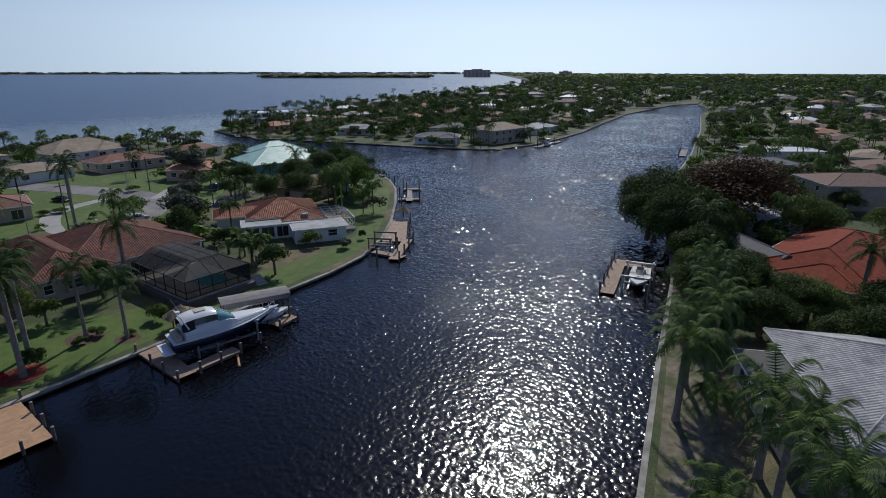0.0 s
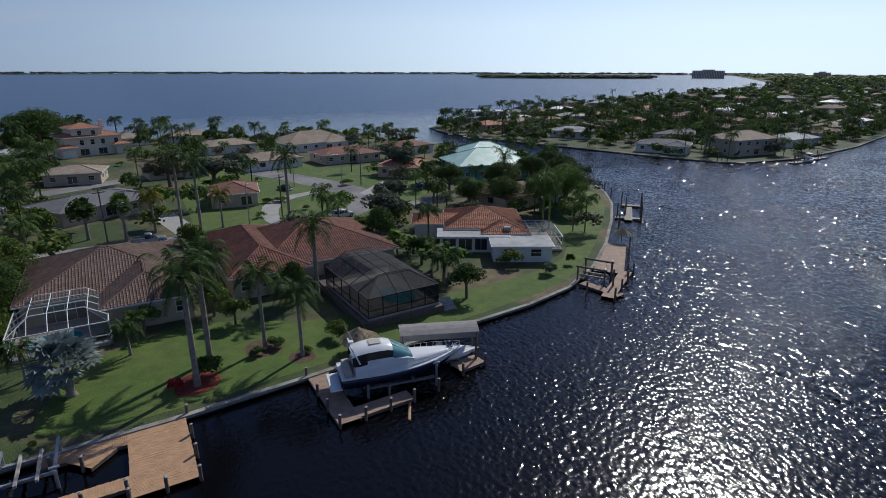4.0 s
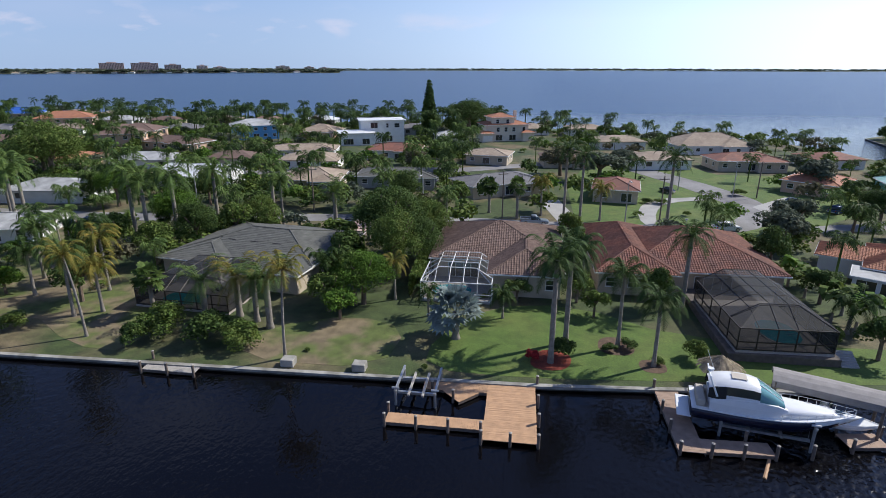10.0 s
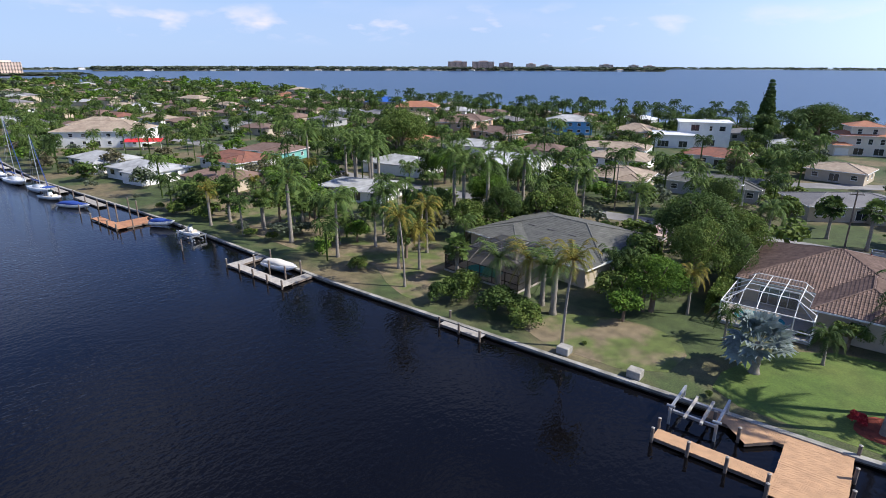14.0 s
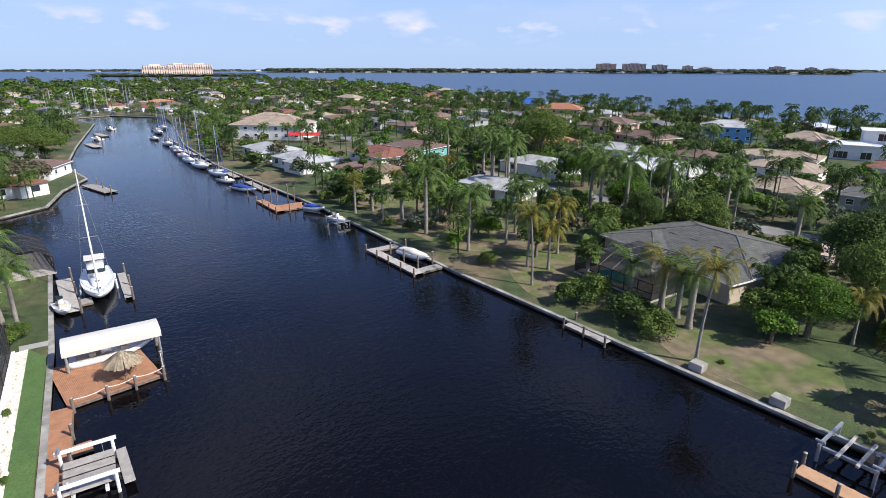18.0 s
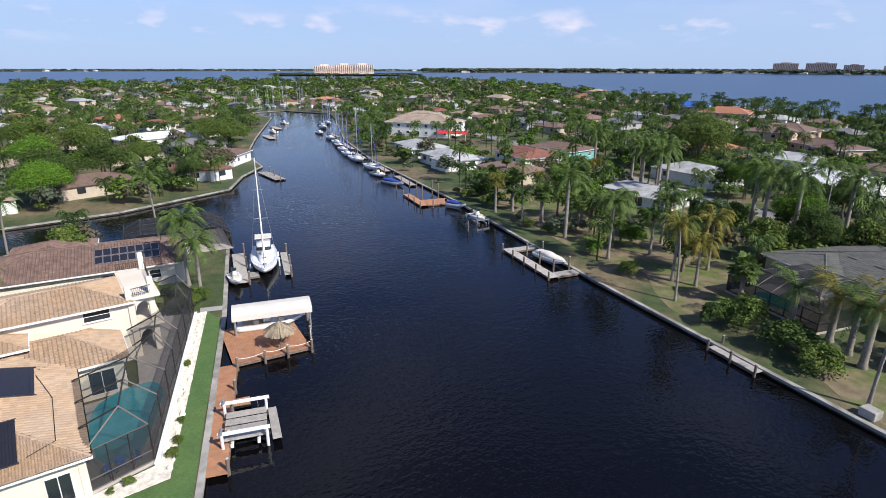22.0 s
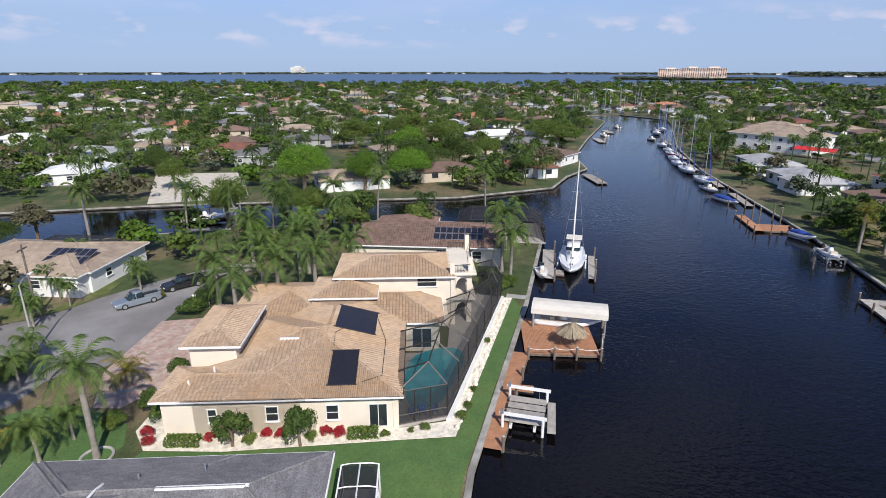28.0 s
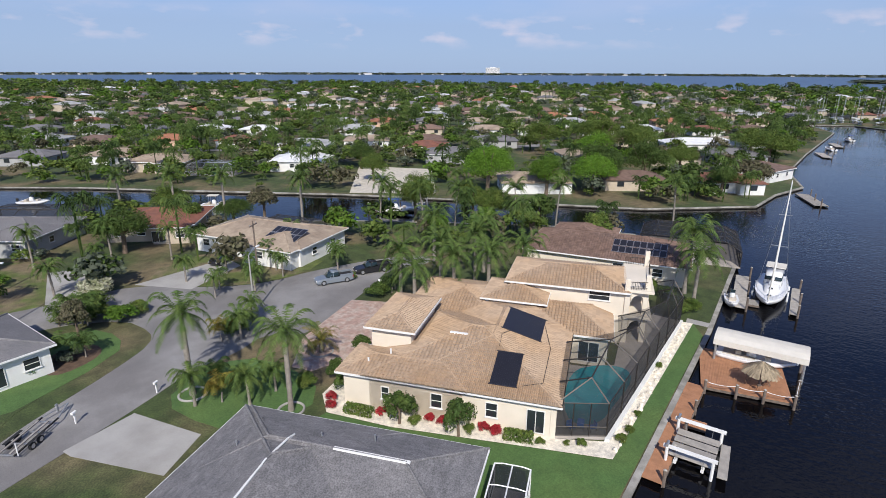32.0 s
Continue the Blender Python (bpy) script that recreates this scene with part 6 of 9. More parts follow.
for _x, _y in ((9.6, 6.6), (13.6, 7.4), (4.0, 4.0)):
    part("vent_pipe", rodded((_x, _y, 3.8), (_x, _y, 4.6), 0.06, n=8), GALV, _grey)
screen_cage("screen_porch", -25.3, -13.2, 104, 2.7, 4.7, 2.5, 2.62, WHITE, SCREEN_MID, "small white-framed screen porch on the grey house", (2, 2), None, 0.6)
lot(-12.0, -63.0, -22.5, -62.0, 12, STUCCO_WHITE, SHINGLE, "white house with a grey shingle roof at the street", pitch=0.28)
# the big roofs by the first bank
house("house", 40.6, -15.6, 27.0, [(0.0, 20.0, -15.0, -0.3, 3.0, 0.34, "hip")], STUCCO_TAN, TILE_GREY, "tan house with a pale grey tile roof on the south bank", tiles=(0.42, 0.36, 0.05, 0.045, True), openings=[("slider", 8, -0.3, 0.4, 4, 2.2, 90), ("window", 16, -0.3, 1.2, 1.6, 1.3, 90)])
# added porch; its dark roof colour stands in for the house's shaded hip slope
house("lanai", 40.6, -15.6, 27.0, [(0.6, 15.0, 0.5, 4.6, 2.7, 0.0, "flat")], STUCCO_TAN, SHINGLE_GREEN, "flat-roofed porch with a shade-darkened roof, in place of the house's shaded slope", overhang=0.4, openings=[("slider", 4, 4.6, 0.4, 4, 2.1, 90), ("slider", 11, 4.6, 0.4, 4, 2.1, 90)])
house("house", 80.0, -6.0, -10.0, [(2.0, 32.0, -9.0, 6.5, 3.0, 0.3, "hip"), (0.0, 10.0, -8.0, 3.0, 2.8, 0.26, "hip")], STUCCO_TAN, TILE_DEEP, "tan house with a deep red tile roof on the south bank", openings=[("slider", 14, 6.5, 0.4, 5, 2.2, 90), ("window", 24, 6.5, 1.2, 1.8, 1.3, 90)])
lot(168, -13, 156, 4, 14, STUCCO_TAN, SHINGLE_BROWN, "tan two-storey house with a brown roof on the south bank", 2, pitch=0.24)
lot(244, 12, 229, 31, 12, STUCCO_WHITE, ROOF_WHITE, "white house with a white flat-pitched roof on the south bank", pitch=0.12)
lot(92, 6.0, 84, -2.5, 5, STUCCO_GREY, SHINGLE, "small grey gabled boat house among the trees", kind="gable", pitch=0.5)
lot(205, 14, 192, 30, 12, STUCCO_TAN, SHINGLE, "low tan house with a grey roof on the south bank", pitch=0.22)
for _a in ((-186, -9, -180, 3, STUCCO_WHITE, TILE_BROWN), (-232, -32, -246, -6, STUCCO_WHITE, ROOF_WHITE), (-153, -162, -160, -145, STUCCO_WHITE, ROOF_GREY), (-171, -116, -178, -102, STUCCO_WHITE, TILE_RED), (-97, -171, -107, -155, STUCCO_TAN, SHINGLE_TAN), (-121, -133, -131, -118, STUCCO_WHITE, ROOF_WHITE), (-210, -180, -219, -166, STUCCO_WHITE, ROOF_GREY), (-160, -100, -168, -86, STUCCO_GREY, SHINGLE), (-52.3, -102.3, -61.3, -90.4, STUCCO_TAN, TILE_RED), (-32, -124, -42, -106, STUCCO_GREY, SHINGLE), (-12, -142, -24, -122, STUCCO_GREY, SHINGLE)):
    lot(*_a[:4], 13, _a[4], _a[5], "low suburban house with a pitched roof on a canal lot", pitch=0.24)
screen_cage("pool_cage", -103.0, -150.0, 114, 15, 7, 2.7, 3.8, ALU, SCREEN_LIGHT, "grey screened pool enclosure on the far canal bank", (5, 3), (3, 10, 1.5, 5), 2.0)
screen_cage("pool_cage", -66, -82, 96, 14, 7, 2.7, 3.6, BRONZE, SCREEN_DARK, "black screened pool enclosure behind the white house", (5, 3), None, 2.0)
screen_cage("pool_cage", -44, -134, 119, 20, 7, 2.7, 3.6, BRONZE, SCREEN_DARK, "dark screened pool enclosure on the side canal", (5, 3), None, 2.0)

# ---- plants, place by place ----
def free(x, y, gap):
    if not (inside(x, y, MAIN_LAND) or inside(x, y, EAST_LAND)):
        return False
    near = np.array(FOOT)
    return bool((((near[:, 0] - x) ** 2 + (near[:, 1] - y) ** 2) > (near[:, 2] + gap) ** 2).all()) and not any(inside(x, y, p) for p in ROADS)


for _x, _y, _h, _k, _c in ((4.4, 54.2, 11.8, "royal", 1.0), (6.3, 58.9, 11.4, "royal", 1.0), (12.1, 58.9, 9.0, "queen", 1.0), (15.2, 54.8, 7.8, "queen", 1.0), (22.4, 71.4, 10.0, "royal", 0.95), (-1.2, 64.6, 3.4, "queen", 0.75), (-10.6, 64.0, 3.4, "queen", 0.7), (9.2, 108.6, 15.5, "royal", 0.85), (12.2, 107.0, 14.5, "royal", 0.9), (30.5, 114.8, 13.5, "royal", 1.05)):
    palm(_x, _y, _h, _k, _c * 1.2, 1)
palm(-23.9, 50.9, 10.6, "coco", 0.85, 1)
palm(-29.2, 58.0, 6.4, "date", 1.25, 0)
palm(-31.6, 59.5, 5.6, "date", 1.05, 0)
palm(-6.4, 58.4, 3.4, "silver", 1.5)
palm(-50.2, 52.7, 10.2, "coco", 0.8, 1)
palm(-16.0, 68.5, 5.6, "queen", 0.9)
for _x, _y, _h in ((-79.2, 55.3, 13.0), (-66.9, 55.4, 11.2), (-66.0, 85.0, 15.5), (-62.5, 83.5, 14.0), (-59.0, 86.5, 15.0), (-95.4, 90.9, 13.5), (-118.4, 103.0, 13), (-112.0, 101.0, 12), (-106.4, 100.6, 13.5), (-107.0, 96.0, 12), (-101.4, 99.0, 12.5), (-59.7, 101.0, 13.0), (-46.1, 101.5, 11.0), (-53.0, 112.5, 12.0), (-129.2, 98.5, 14.0)):
    palm(_x, _y, _h * 0.86, "royal" if _h > 11.5 else "queen", 1.4, 0)
for _x, _y, _h, _k in ((-62, 70.5, 8.5, "queen"), (-70, 69, 8, "queen"), (-66, 63, 6.5, "queen"), (-55.4, 57.7, 8.5, "queen"), (-52.8, 59.3, 6.5, "queen"), (-57, 66, 8, "queen"), (-46, 60, 5, "fan"), (-72, 60, 5, "fan"), (-83, 59, 5.5, "fan"), (-86, 63, 5, "fan"), (-90, 57, 6, "fan"), (-100, 56, 5.5, "fan"), (-104, 58, 6.5, "fan"), (-108, 55, 5, "fan"), (-112, 57, 6, "fan"), (-34.5, 60.6, 5.5, "date"), (-38.5, 59.5, 5.0, "date"), (-25, 66, 5, "areca"), (-13, 100, 8, "queen"), (-34, 98, 8, "date"), (0, 114, 7, "fan"), (5, 117, 7.5, "queen"), (-6, 118, 6, "fan"), (17, 114.5, 7, "queen"), (40, 66, 4, "queen")):
    palm(_x, _y, _h, _k, 1.25)
for _x, _y, _h, _w, _k in ((-20.3, 85, 13, 13.5, "dark"), (-17.5, 76.5, 10.5, 9, "leaf"), (-19.8, 66.5, 8.0, 8.5, "bright"), (-21.5, 61.5, 4.5, 5.0, "bright"), (-25, 76.5, 8, 7, "dark"), (-57, 77, 7.5, 7, "leaf"), (-66, 80, 8, 7, "leaf"), (-58, 62, 6.5, 7, "dark"), (-86, 66, 7, 7, "dark"), (-92, 62, 8, 7, "leaf"), (39.8, 59.6, 5.4, 5.4, "dark"), (41, 75, 5.5, 6, "dark"), (45, 98, 8, 9, "grey"), (51, 108, 8, 9, "grey"), (80, 92, 9, 9, "leaf"), (88, 93, 9.5, 11, "bright"), (75, 99, 8, 9, "dark"), (96, 102, 9, 10, "leaf"), (69, 104, 7, 8, "dark"), (84, 112, 9, 11, "dark"), (97, 117, 9, 10, "dark"), (108, 117, 8, 9, "dark"), (64, 112, 6, 7, "dark"), (110, 125, 9, 10, "dark"), (72, 118, 8, 9, "dark"),
                           (0.6, 70.0, 3.6, 4.5, "leaf"), (8.6, 70.9, 5, 5, "leaf"), (10.4, 66.6, 4, 4, "leaf"), (18.6, 70.5, 6, 5, "leaf"), (-23.6, 63.6, 6, 6, "leaf"), (-20.7, 66.0, 8, 6, "leaf"), (-42, 258, 24, 8, "tiered"), (-64, 94, 9, 9, "bright"), (-50, 90, 8, 7, "leaf"), (-13, 120, 7, 7, "leaf"), (-25, 122, 8, 8, "dark"), (-70, 116, 8, 8, "leaf"), (-90, 112, 9, 9, "bright"), (-14.6, 81, 9, 8, "dark"), (-15.5, 90, 10, 9, "leaf"), (-23.5, 69, 7.5, 7, "dark"), (9.2, 84, 7.5, 4.5, "dark"), (9.0, 92, 8, 5, "leaf"), (38.8, 86, 8, 6, "dark"), (-54, 84, 9, 8, "dark"), (-48, 96, 8, 8, "leaf"), (-24, 262, 17, 26, "dark"), (-30, 160, 8, 8, "dry"), (22, 156, 9, 16, "grey"), (12, 164, 9, 14, "dry"), (30, 168, 8, 10, "grey"), (75, 150, 9, 11, "grey"), (-120, 128, 17, 17, "leaf"), (-128, 134, 16, 15, "leaf")):
    tree(_x, _y, _h, _w, _k)
palm(88, 117, 9, "date", 1.2)
for _x, _y, _w, _h, _k in ((-34, 53.8, 6.5, 4.2, "dark"), (-30.5, 53.0, 5.0, 3.4, "leaf"), (-41, 54.5, 5.5, 4.5, "leaf"), (-42.5, 51.6, 3.6, 3.2, "dark"), (5.8, 55.6, 2.8, 2.6, "dark"), (11, 57.4, 2.0, 1.2, "dark"), (13.2, 58.4, 2.4, 1.4, "dark"), (15.8, 55.4, 1.6, 1.0, "leaf"), (2.4, 54.4, 1.8, 1.4, "red"), (-8.8, 50.9, 0.9, 0.7, "leaf"), (20.2, 57.0, 3.2, 2.6, "leaf"), (36.8, 63.2, 3, 2.4, "leaf"), (-3.8, 70.2, 1.4, 1.0, "leaf"), (56, 61.5, 3, 2.2, "grey"), (62, 63, 1.6, 2.2, "dark"), (33, 131.5, 4, 1.4, "leaf"), (36, 121, 2, 1.2, "leaf"), (30, 132, 3, 1.4, "dark"), (54, 143, 4, 2, "leaf"), (-60, 53.5, 3.4, 2.6, "leaf"), (-105, 53, 4.5, 3.4, "leaf"), (-116, 54, 5, 3, "dark"), (-22.5, 53.0, 0.8, 0.5, "leaf")):
    shrub(_x, _y, _w, _h, _k)
for _x, _y in ((39.5, 69), (42, 71.5), (41, 66.5), (44, 68.5), (40, 77), (39.5, 81)):
    palm(_x, _y, 1.4, "banana", 1.4)
# undergrowth of the north bank gardens
_ur = random.Random(23)
_n = 0
while _n < 88:
    _x, _y = _ur.uniform(-135, -14), _ur.uniform(51, 96)
    if not free(_x, _y, 0.4) or (_x > -63 and _y < 82) or (-98 < _x < -62 and 56 < _y < 84 and _ur.random() < 0.7):
        continue
    _n += 1
    _k = _ur.random()
    if _k < 0.22:
        palm(_x, _y, _ur.uniform(3, 7), _ur.choice(["fan", "queen", "areca", "date"]), _ur.uniform(0.75, 1.0))
    elif _k < 0.34:
        tree(_x, _y, _ur.uniform(4, 7), _ur.uniform(3.5, 5.5), _ur.choice(["leaf", "leaf", "dark", "bright"]), 0.1)
    else:
        _w = _ur.uniform(1.6, 4.2)
        shrub(_x, _y, _w, _w * _ur.uniform(0.6, 0.9), _ur.choice(["leaf", "leaf", "dark", "bright", "grey"]))
hedge(-13.4, 70, -14.2, 92, 1.6, 3.0, LEAF, "tall green hedge between the gardens")
hedge(-150, 122, -60, 122, 3.0, 4.6, LEAF_DARK, "tall dark hedge of clipped trees along the street")
palm(5.5, 72.0, 6.0, "queen", 1.1, 1)
palm(9.4, 73.0, 7.0, "queen", 1.1, 1)
FOOT += [(-60, 222, 19), (-54, 203, 12), (-8, 243, 18), (-6, 224, 12), (-114, 230, 15), (-104, 214, 9), (70, 206, 12), (-84, 226, 11)]

# south bank
for _x, _y, _h, _c in ((-29.9, -35.3, 8.6, 1.0), (-27.0, -45.6, 9.0, 1.05), (-53.5, -36.5, 8.4, 1.0), (-58.5, -33.5, 9.0, 1.0), (-63.0, -30.5, 8.6, 1.0), (-67.5, -27.2, 9.0, 1.0), (-62.0, -37.5, 9.4, 1.0), (-68.0, -35.0, 9.6, 1.05), (-57.0, -41.0, 9.0, 1.0), (-73.0, -36.0, 9.8, 1.0), (-72.0, -44.5, 10.0, 1.0)):
    palm(_x, _y, _h * (0.97 if _x > -31 else 0.84), "royal", _c * (1.02 if _x > -31 else 1.12), 0)
palm(-40.0, -40.5, 1.5, "date", 0.8)
for _x, _y, _h, _k, _c in ((-79.6, -7.0, 9.4, "queen", 1.5), (-75.6, -5.4, 7.2, "queen", 1.4), (-106.0, -13.0, 11.0, "coco", 1.0), (-101.0, -33.3, 9.6, "coco", 0.9), (-97.4, -41, 9.0, "coco", 0.85), (-92.0, -51, 9.0, "coco", 0.9), (-84, -63.5, 10.0, "coco", 0.95), (-77, -78, 10.5, "royal", 1.0), (-70, -92, 11, "royal", 1.0), (-66, -102, 11, "royal", 1.0), (-62, -114, 10, "royal", 1.0), (-88, -57, 8.5, "coco", 0.9)):
    palm(_x, _y, _h, _k, _c, 0)
for _x, _y, _h, _c in ((-44.6, -64.0, 3.0, 0.62), (-47.0, -66.0, 2.8, 0.6), (-50.5, -63.0, 3.0, 0.62), (-53.0, -66.4, 3.2, 0.62), (-55.5, -62.0, 3.0, 0.6), (-58.2, -68.0, 3.4, 0.65), (-49.0, -61.0, 3.0, 0.7), (-64.0, -58.5, 3.2, 0.7), (-68.0, -72.0, 4.0, 0.8), (-52.0, -70.5, 3.2, 0.7), (-46.5, -73.0, 3.4, 0.7), (-57, -65, 2.8, 0.6), (-39, -85, 3.4, 0.7), (-43, -90, 3.6, 0.7), (-33, -83, 4.6, 0.9), (-27, -87, 5.2, 0.9), (-22, -92, 5.0, 0.9), (-47, -93, 6.0, 0.9), (-38, -99, 6.0, 0.9), (-52, -84, 5.5, 0.8), (-33, -104, 7.0, 0.9), (-15, -100, 6.5, 0.9), (-62, -56.5, 3.2, 0.7), (-60.0, -44.0, 3.4, 0.75), (-28.6, -39.5, 3.2, 0.8), (-31.5, -39.0, 2.6, 0.7), (-25.8, -43.8, 3.4, 0.8), (-37.5, -50.8, 3.2, 0.8), (-41.5, -53.2, 3.0, 0.75)):
    palm(_x, _y, _h, "queen", _c * 1.05, 0)
for _x, _y, _h in ((-36.0, -52.4, 1.0), (-39.6, -52.0, 0.9), (-27.6, -42.0, 1.1), (-29.5, -45.0, 0.8), (-26.0, -62.4, 1.0), (-24.2, -64.6, 0.9), (-30.6, -70.4, 1.4), (-32.4, -72.6, 1.4), (-28.6, -73.0, 1.2), (-31, -75.4, 1.2), (-55.8, -35.0, 0.9), (-58.4, -43.5, 0.9)):
    palm(_x, _y, _h, "areca", 0.9)
for _x, _y, _w, _h, _k in ((-33.3, -67.9, 4.4, 2.4, "bright"), (-32.6, -71.0, 4.0, 2.2, "leaf"), (-36.2, -68.6, 3.0, 1.8, "leaf"), (-32.1, -76.1, 3.4, 1.6, "grey"), (-20.3, -63.3, 2.6, 1.6, "bright"), (-34.1, -74.8, 3.6, 2.0, "leaf"), (-36.4, -78.5, 4.6, 3.2, "white"), (-38.0, -80.0, 3.4, 2.6, "white"), (-33.4, -74.5, 5.0, 2.6, "leaf"), (-30.0, -72.0, 5.2, 2.4, "leaf"), (-21.0, -64.5, 2.4, 1.8, "bright"), (-24.5, -63.0, 2.6, 1.6, "grey"), (-56.5, -44.6, 4.2, 2.2, "dark"), (-30.6, -43.2, 2.8, 1.8, "leaf"), (-38.5, -53.0, 3.4, 1.8, "leaf"), (-42.4, -36.6, 2.6, 2.2, "dark"), (-23.0, -76.0, 2.2, 1.0, "leaf"), (-33.6, -36.8, 2.4, 1.8, "leaf"), (-35.4, -33.2, 2.6, 2.2, "dark"), (-60, -52, 2.0, 1.2, "leaf"), (-76.4, -9.0, 3.0, 2.2, "dark"), (-79.0, -12.0, 2.6, 1.8, "leaf"), (-71.0, -6.2, 2.8, 2.0, "leaf")):
    shrub(_x, _y, _w, _h, _k)
for _x, _y, _h, _w, _k in ((-98, -46, 8, 8, "leaf"), (-101, -37, 8, 7.4, "dark"), (-94, -36, 6, 6, "leaf"), (-90, -44, 6.5, 6, "bright"), (-72, -92, 6, 8, "dark"), (-66, -97, 6, 7, "leaf"), (-95, -24, 7, 6, "leaf"), (-86, -52, 5, 5, "bright"), (-28.2, -68.0, 5.2, 3.8, "dry"), (-125, -60, 13.5, 13.5, "lime"), (-140, -37, 11, 13, "lime"), (-133, -47, 10, 11, "bright"), (-148, -38, 12, 15, "dark"), (-160, -28, 12, 12, "dark"), (-176, -46, 12, 13, "lime"), (-94, -62, 10, 9, "leaf"), (-101, -52, 8, 8, "leaf"), (-157, -8, 8, 9, "dark"), (-172, -2, 8, 11, "dry"), (-166, 0, 7, 8, "dry"), (-185, -22, 9, 12, "leaf"), (-50, -94, 8, 10, "dark"), (-30, -104, 7, 8, "dark"), (-66, -104, 8, 9, "leaf"), (-80, -92, 7, 8, "dry"), (-220, 2, 12, 18, "leaf"), (-240, -4, 11, 16, "leaf"), (-200, -40, 14, 16, "leaf"), (-215, -55, 14, 18, "leaf"), (-205, -75, 12, 14, "leaf"), (-125, -96, 8, 9, "leaf"), (-140, -112, 9, 10, "dark")):
    tree(_x, _y, _h, _w, _k)

# bank under the camera's first seconds
for _x, _y, _h, _k, _c in ((39.9, -2.4, 8.6, "royal", 1.35), (36.2, -9.9, 8.0, "royal", 1.3), (33.0, -11.6, 7.6, "royal", 1.25), (29.2, -15.0, 7.6, "royal", 1.2), (47.0, -1.2, 8.0, "royal", 1.2), (50.7, -2.6, 8.4, "royal", 1.2), (55.0, -1.0, 8.0, "royal", 1.15), (61.0, 0.6, 8.4, "royal", 1.15), (66.0, 1.0, 7.6, "royal", 1.1), (36.6, -13.0, 6.4, "royal", 1.1), (88.0, 8.0, 9.4, "royal", 1.15), (80.6, -14.0, 8.6, "royal", 1.1), (96, -20, 9, "royal", 1.0), (74, 4, 7, "queen", 1.1), (46, -3.2, 5.5, "queen", 1.2), (40.0, -5.4, 4.0, "queen", 1.1), (27.0, -8.6, 4.0, "queen", 1.1)):
    palm(_x, _y, _h, _k, _c * 0.95, 1 if _x > 58 and _k == "royal" else 0)
# the "deep" crowns have their unlit side painted in as darker leaves
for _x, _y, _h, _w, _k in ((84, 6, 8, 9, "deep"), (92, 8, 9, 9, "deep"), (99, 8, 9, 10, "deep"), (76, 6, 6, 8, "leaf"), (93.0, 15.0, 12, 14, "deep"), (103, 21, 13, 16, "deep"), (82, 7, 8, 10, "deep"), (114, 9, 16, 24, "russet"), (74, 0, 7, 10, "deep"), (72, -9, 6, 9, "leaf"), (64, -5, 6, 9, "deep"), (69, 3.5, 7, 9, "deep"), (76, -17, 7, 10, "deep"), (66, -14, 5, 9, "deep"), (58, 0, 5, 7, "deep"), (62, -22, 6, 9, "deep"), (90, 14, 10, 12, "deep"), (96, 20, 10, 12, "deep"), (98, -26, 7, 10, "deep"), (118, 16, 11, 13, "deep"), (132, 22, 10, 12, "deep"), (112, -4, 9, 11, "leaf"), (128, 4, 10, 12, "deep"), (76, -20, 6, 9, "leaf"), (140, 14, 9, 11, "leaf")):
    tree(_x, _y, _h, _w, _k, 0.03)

_n = 0
while _n < 26:
    _x, _y = _ur.uniform(60, 150), _ur.uniform(-34, 34)
    if not free(_x, _y, 1.5) or not inside(_x, _y + 5, MAIN_LAND):
        continue
    _n += 1
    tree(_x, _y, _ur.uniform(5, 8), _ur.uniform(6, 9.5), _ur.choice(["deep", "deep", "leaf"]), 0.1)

# ---- the suburb beyond: houses, palms and trees that grow smaller with distance ----
_fr = np.random.RandomState(5)


def shore_gap(x, y, d):
    """Whether a place lies d metres from every bank."""
    return all(inside(x + d * math.cos(a), y + d * math.sin(a), MAIN_LAND) or inside(x + d * math.cos(a), y + d * math.sin(a), EAST_LAND) for a in (0, 1.05, 2.1, 3.14, 4.2, 5.24))


def seen_side(x, y):
    """The half of the plan that the drone ever faces."""
    a = math.degrees(math.atan2(-x, y))
    return -95 < a < 162


def plain_house(w, d, wall_mat, roof_mat, label):
    """A small hipped house with a porch wing, windows with frames and a door, for copying."""
    root = thing("house", pose(0, 0, GROUND), label, "house")
    for x0, x1, y0, y1 in ((-w / 2, w / 2, -d / 2, d / 2), (w * 0.05, w / 2 - 0.4, -d / 2 - 2.2, d * 0.1)):
        part("wall", boxed(x0, x1, y0, y1, -0.2, 3.1), wall_mat, root)
        part("roof", roof_mesh(hip_planes(x0 - 0.5, x1 + 0.5, y0 - 0.5, y1 + 0.5, 3.12, 0.28), 3.12), roof_mat, root)
    for x, y, a in ((-w * 0.36, -d / 2, -90), (-w * 0.14, -d / 2, -90), (w * 0.28, -d / 2 - 2.2, -90), (-w * 0.3, d / 2, 90), (w * 0.25, d / 2, 90), (-w / 2, 0, 180), (w / 2, 1, 0)):
        bm = bmesh.new()
        box(bm, -0.9, 0.9, -0.07, 0.02, 0, 1.35)
        box(bm, -0.78, 0.78, -0.085, -0.05, 0.1, 1.25)
        for f in bm.faces:
            c = f.calc_center_median()
            if c.y < -0.06 and abs(c.x) < 0.8 and 0.05 < c.z < 1.3:
                f.material_index = 1
        for f in bm.faces:
            if f.calc_center_median().y < -0.08:
                f.material_index = 1
        part("window", bm, [WHITE, GLASS], root).matrix_local = pose(x, y, 1.2, 0, 0, a + 90)
    part("door", boxed(0.0, 0.95, -d / 2 - 0.06, -d / 2 + 0.02, 0.2, 2.3), STUCCO_WHITE, root)
    return root


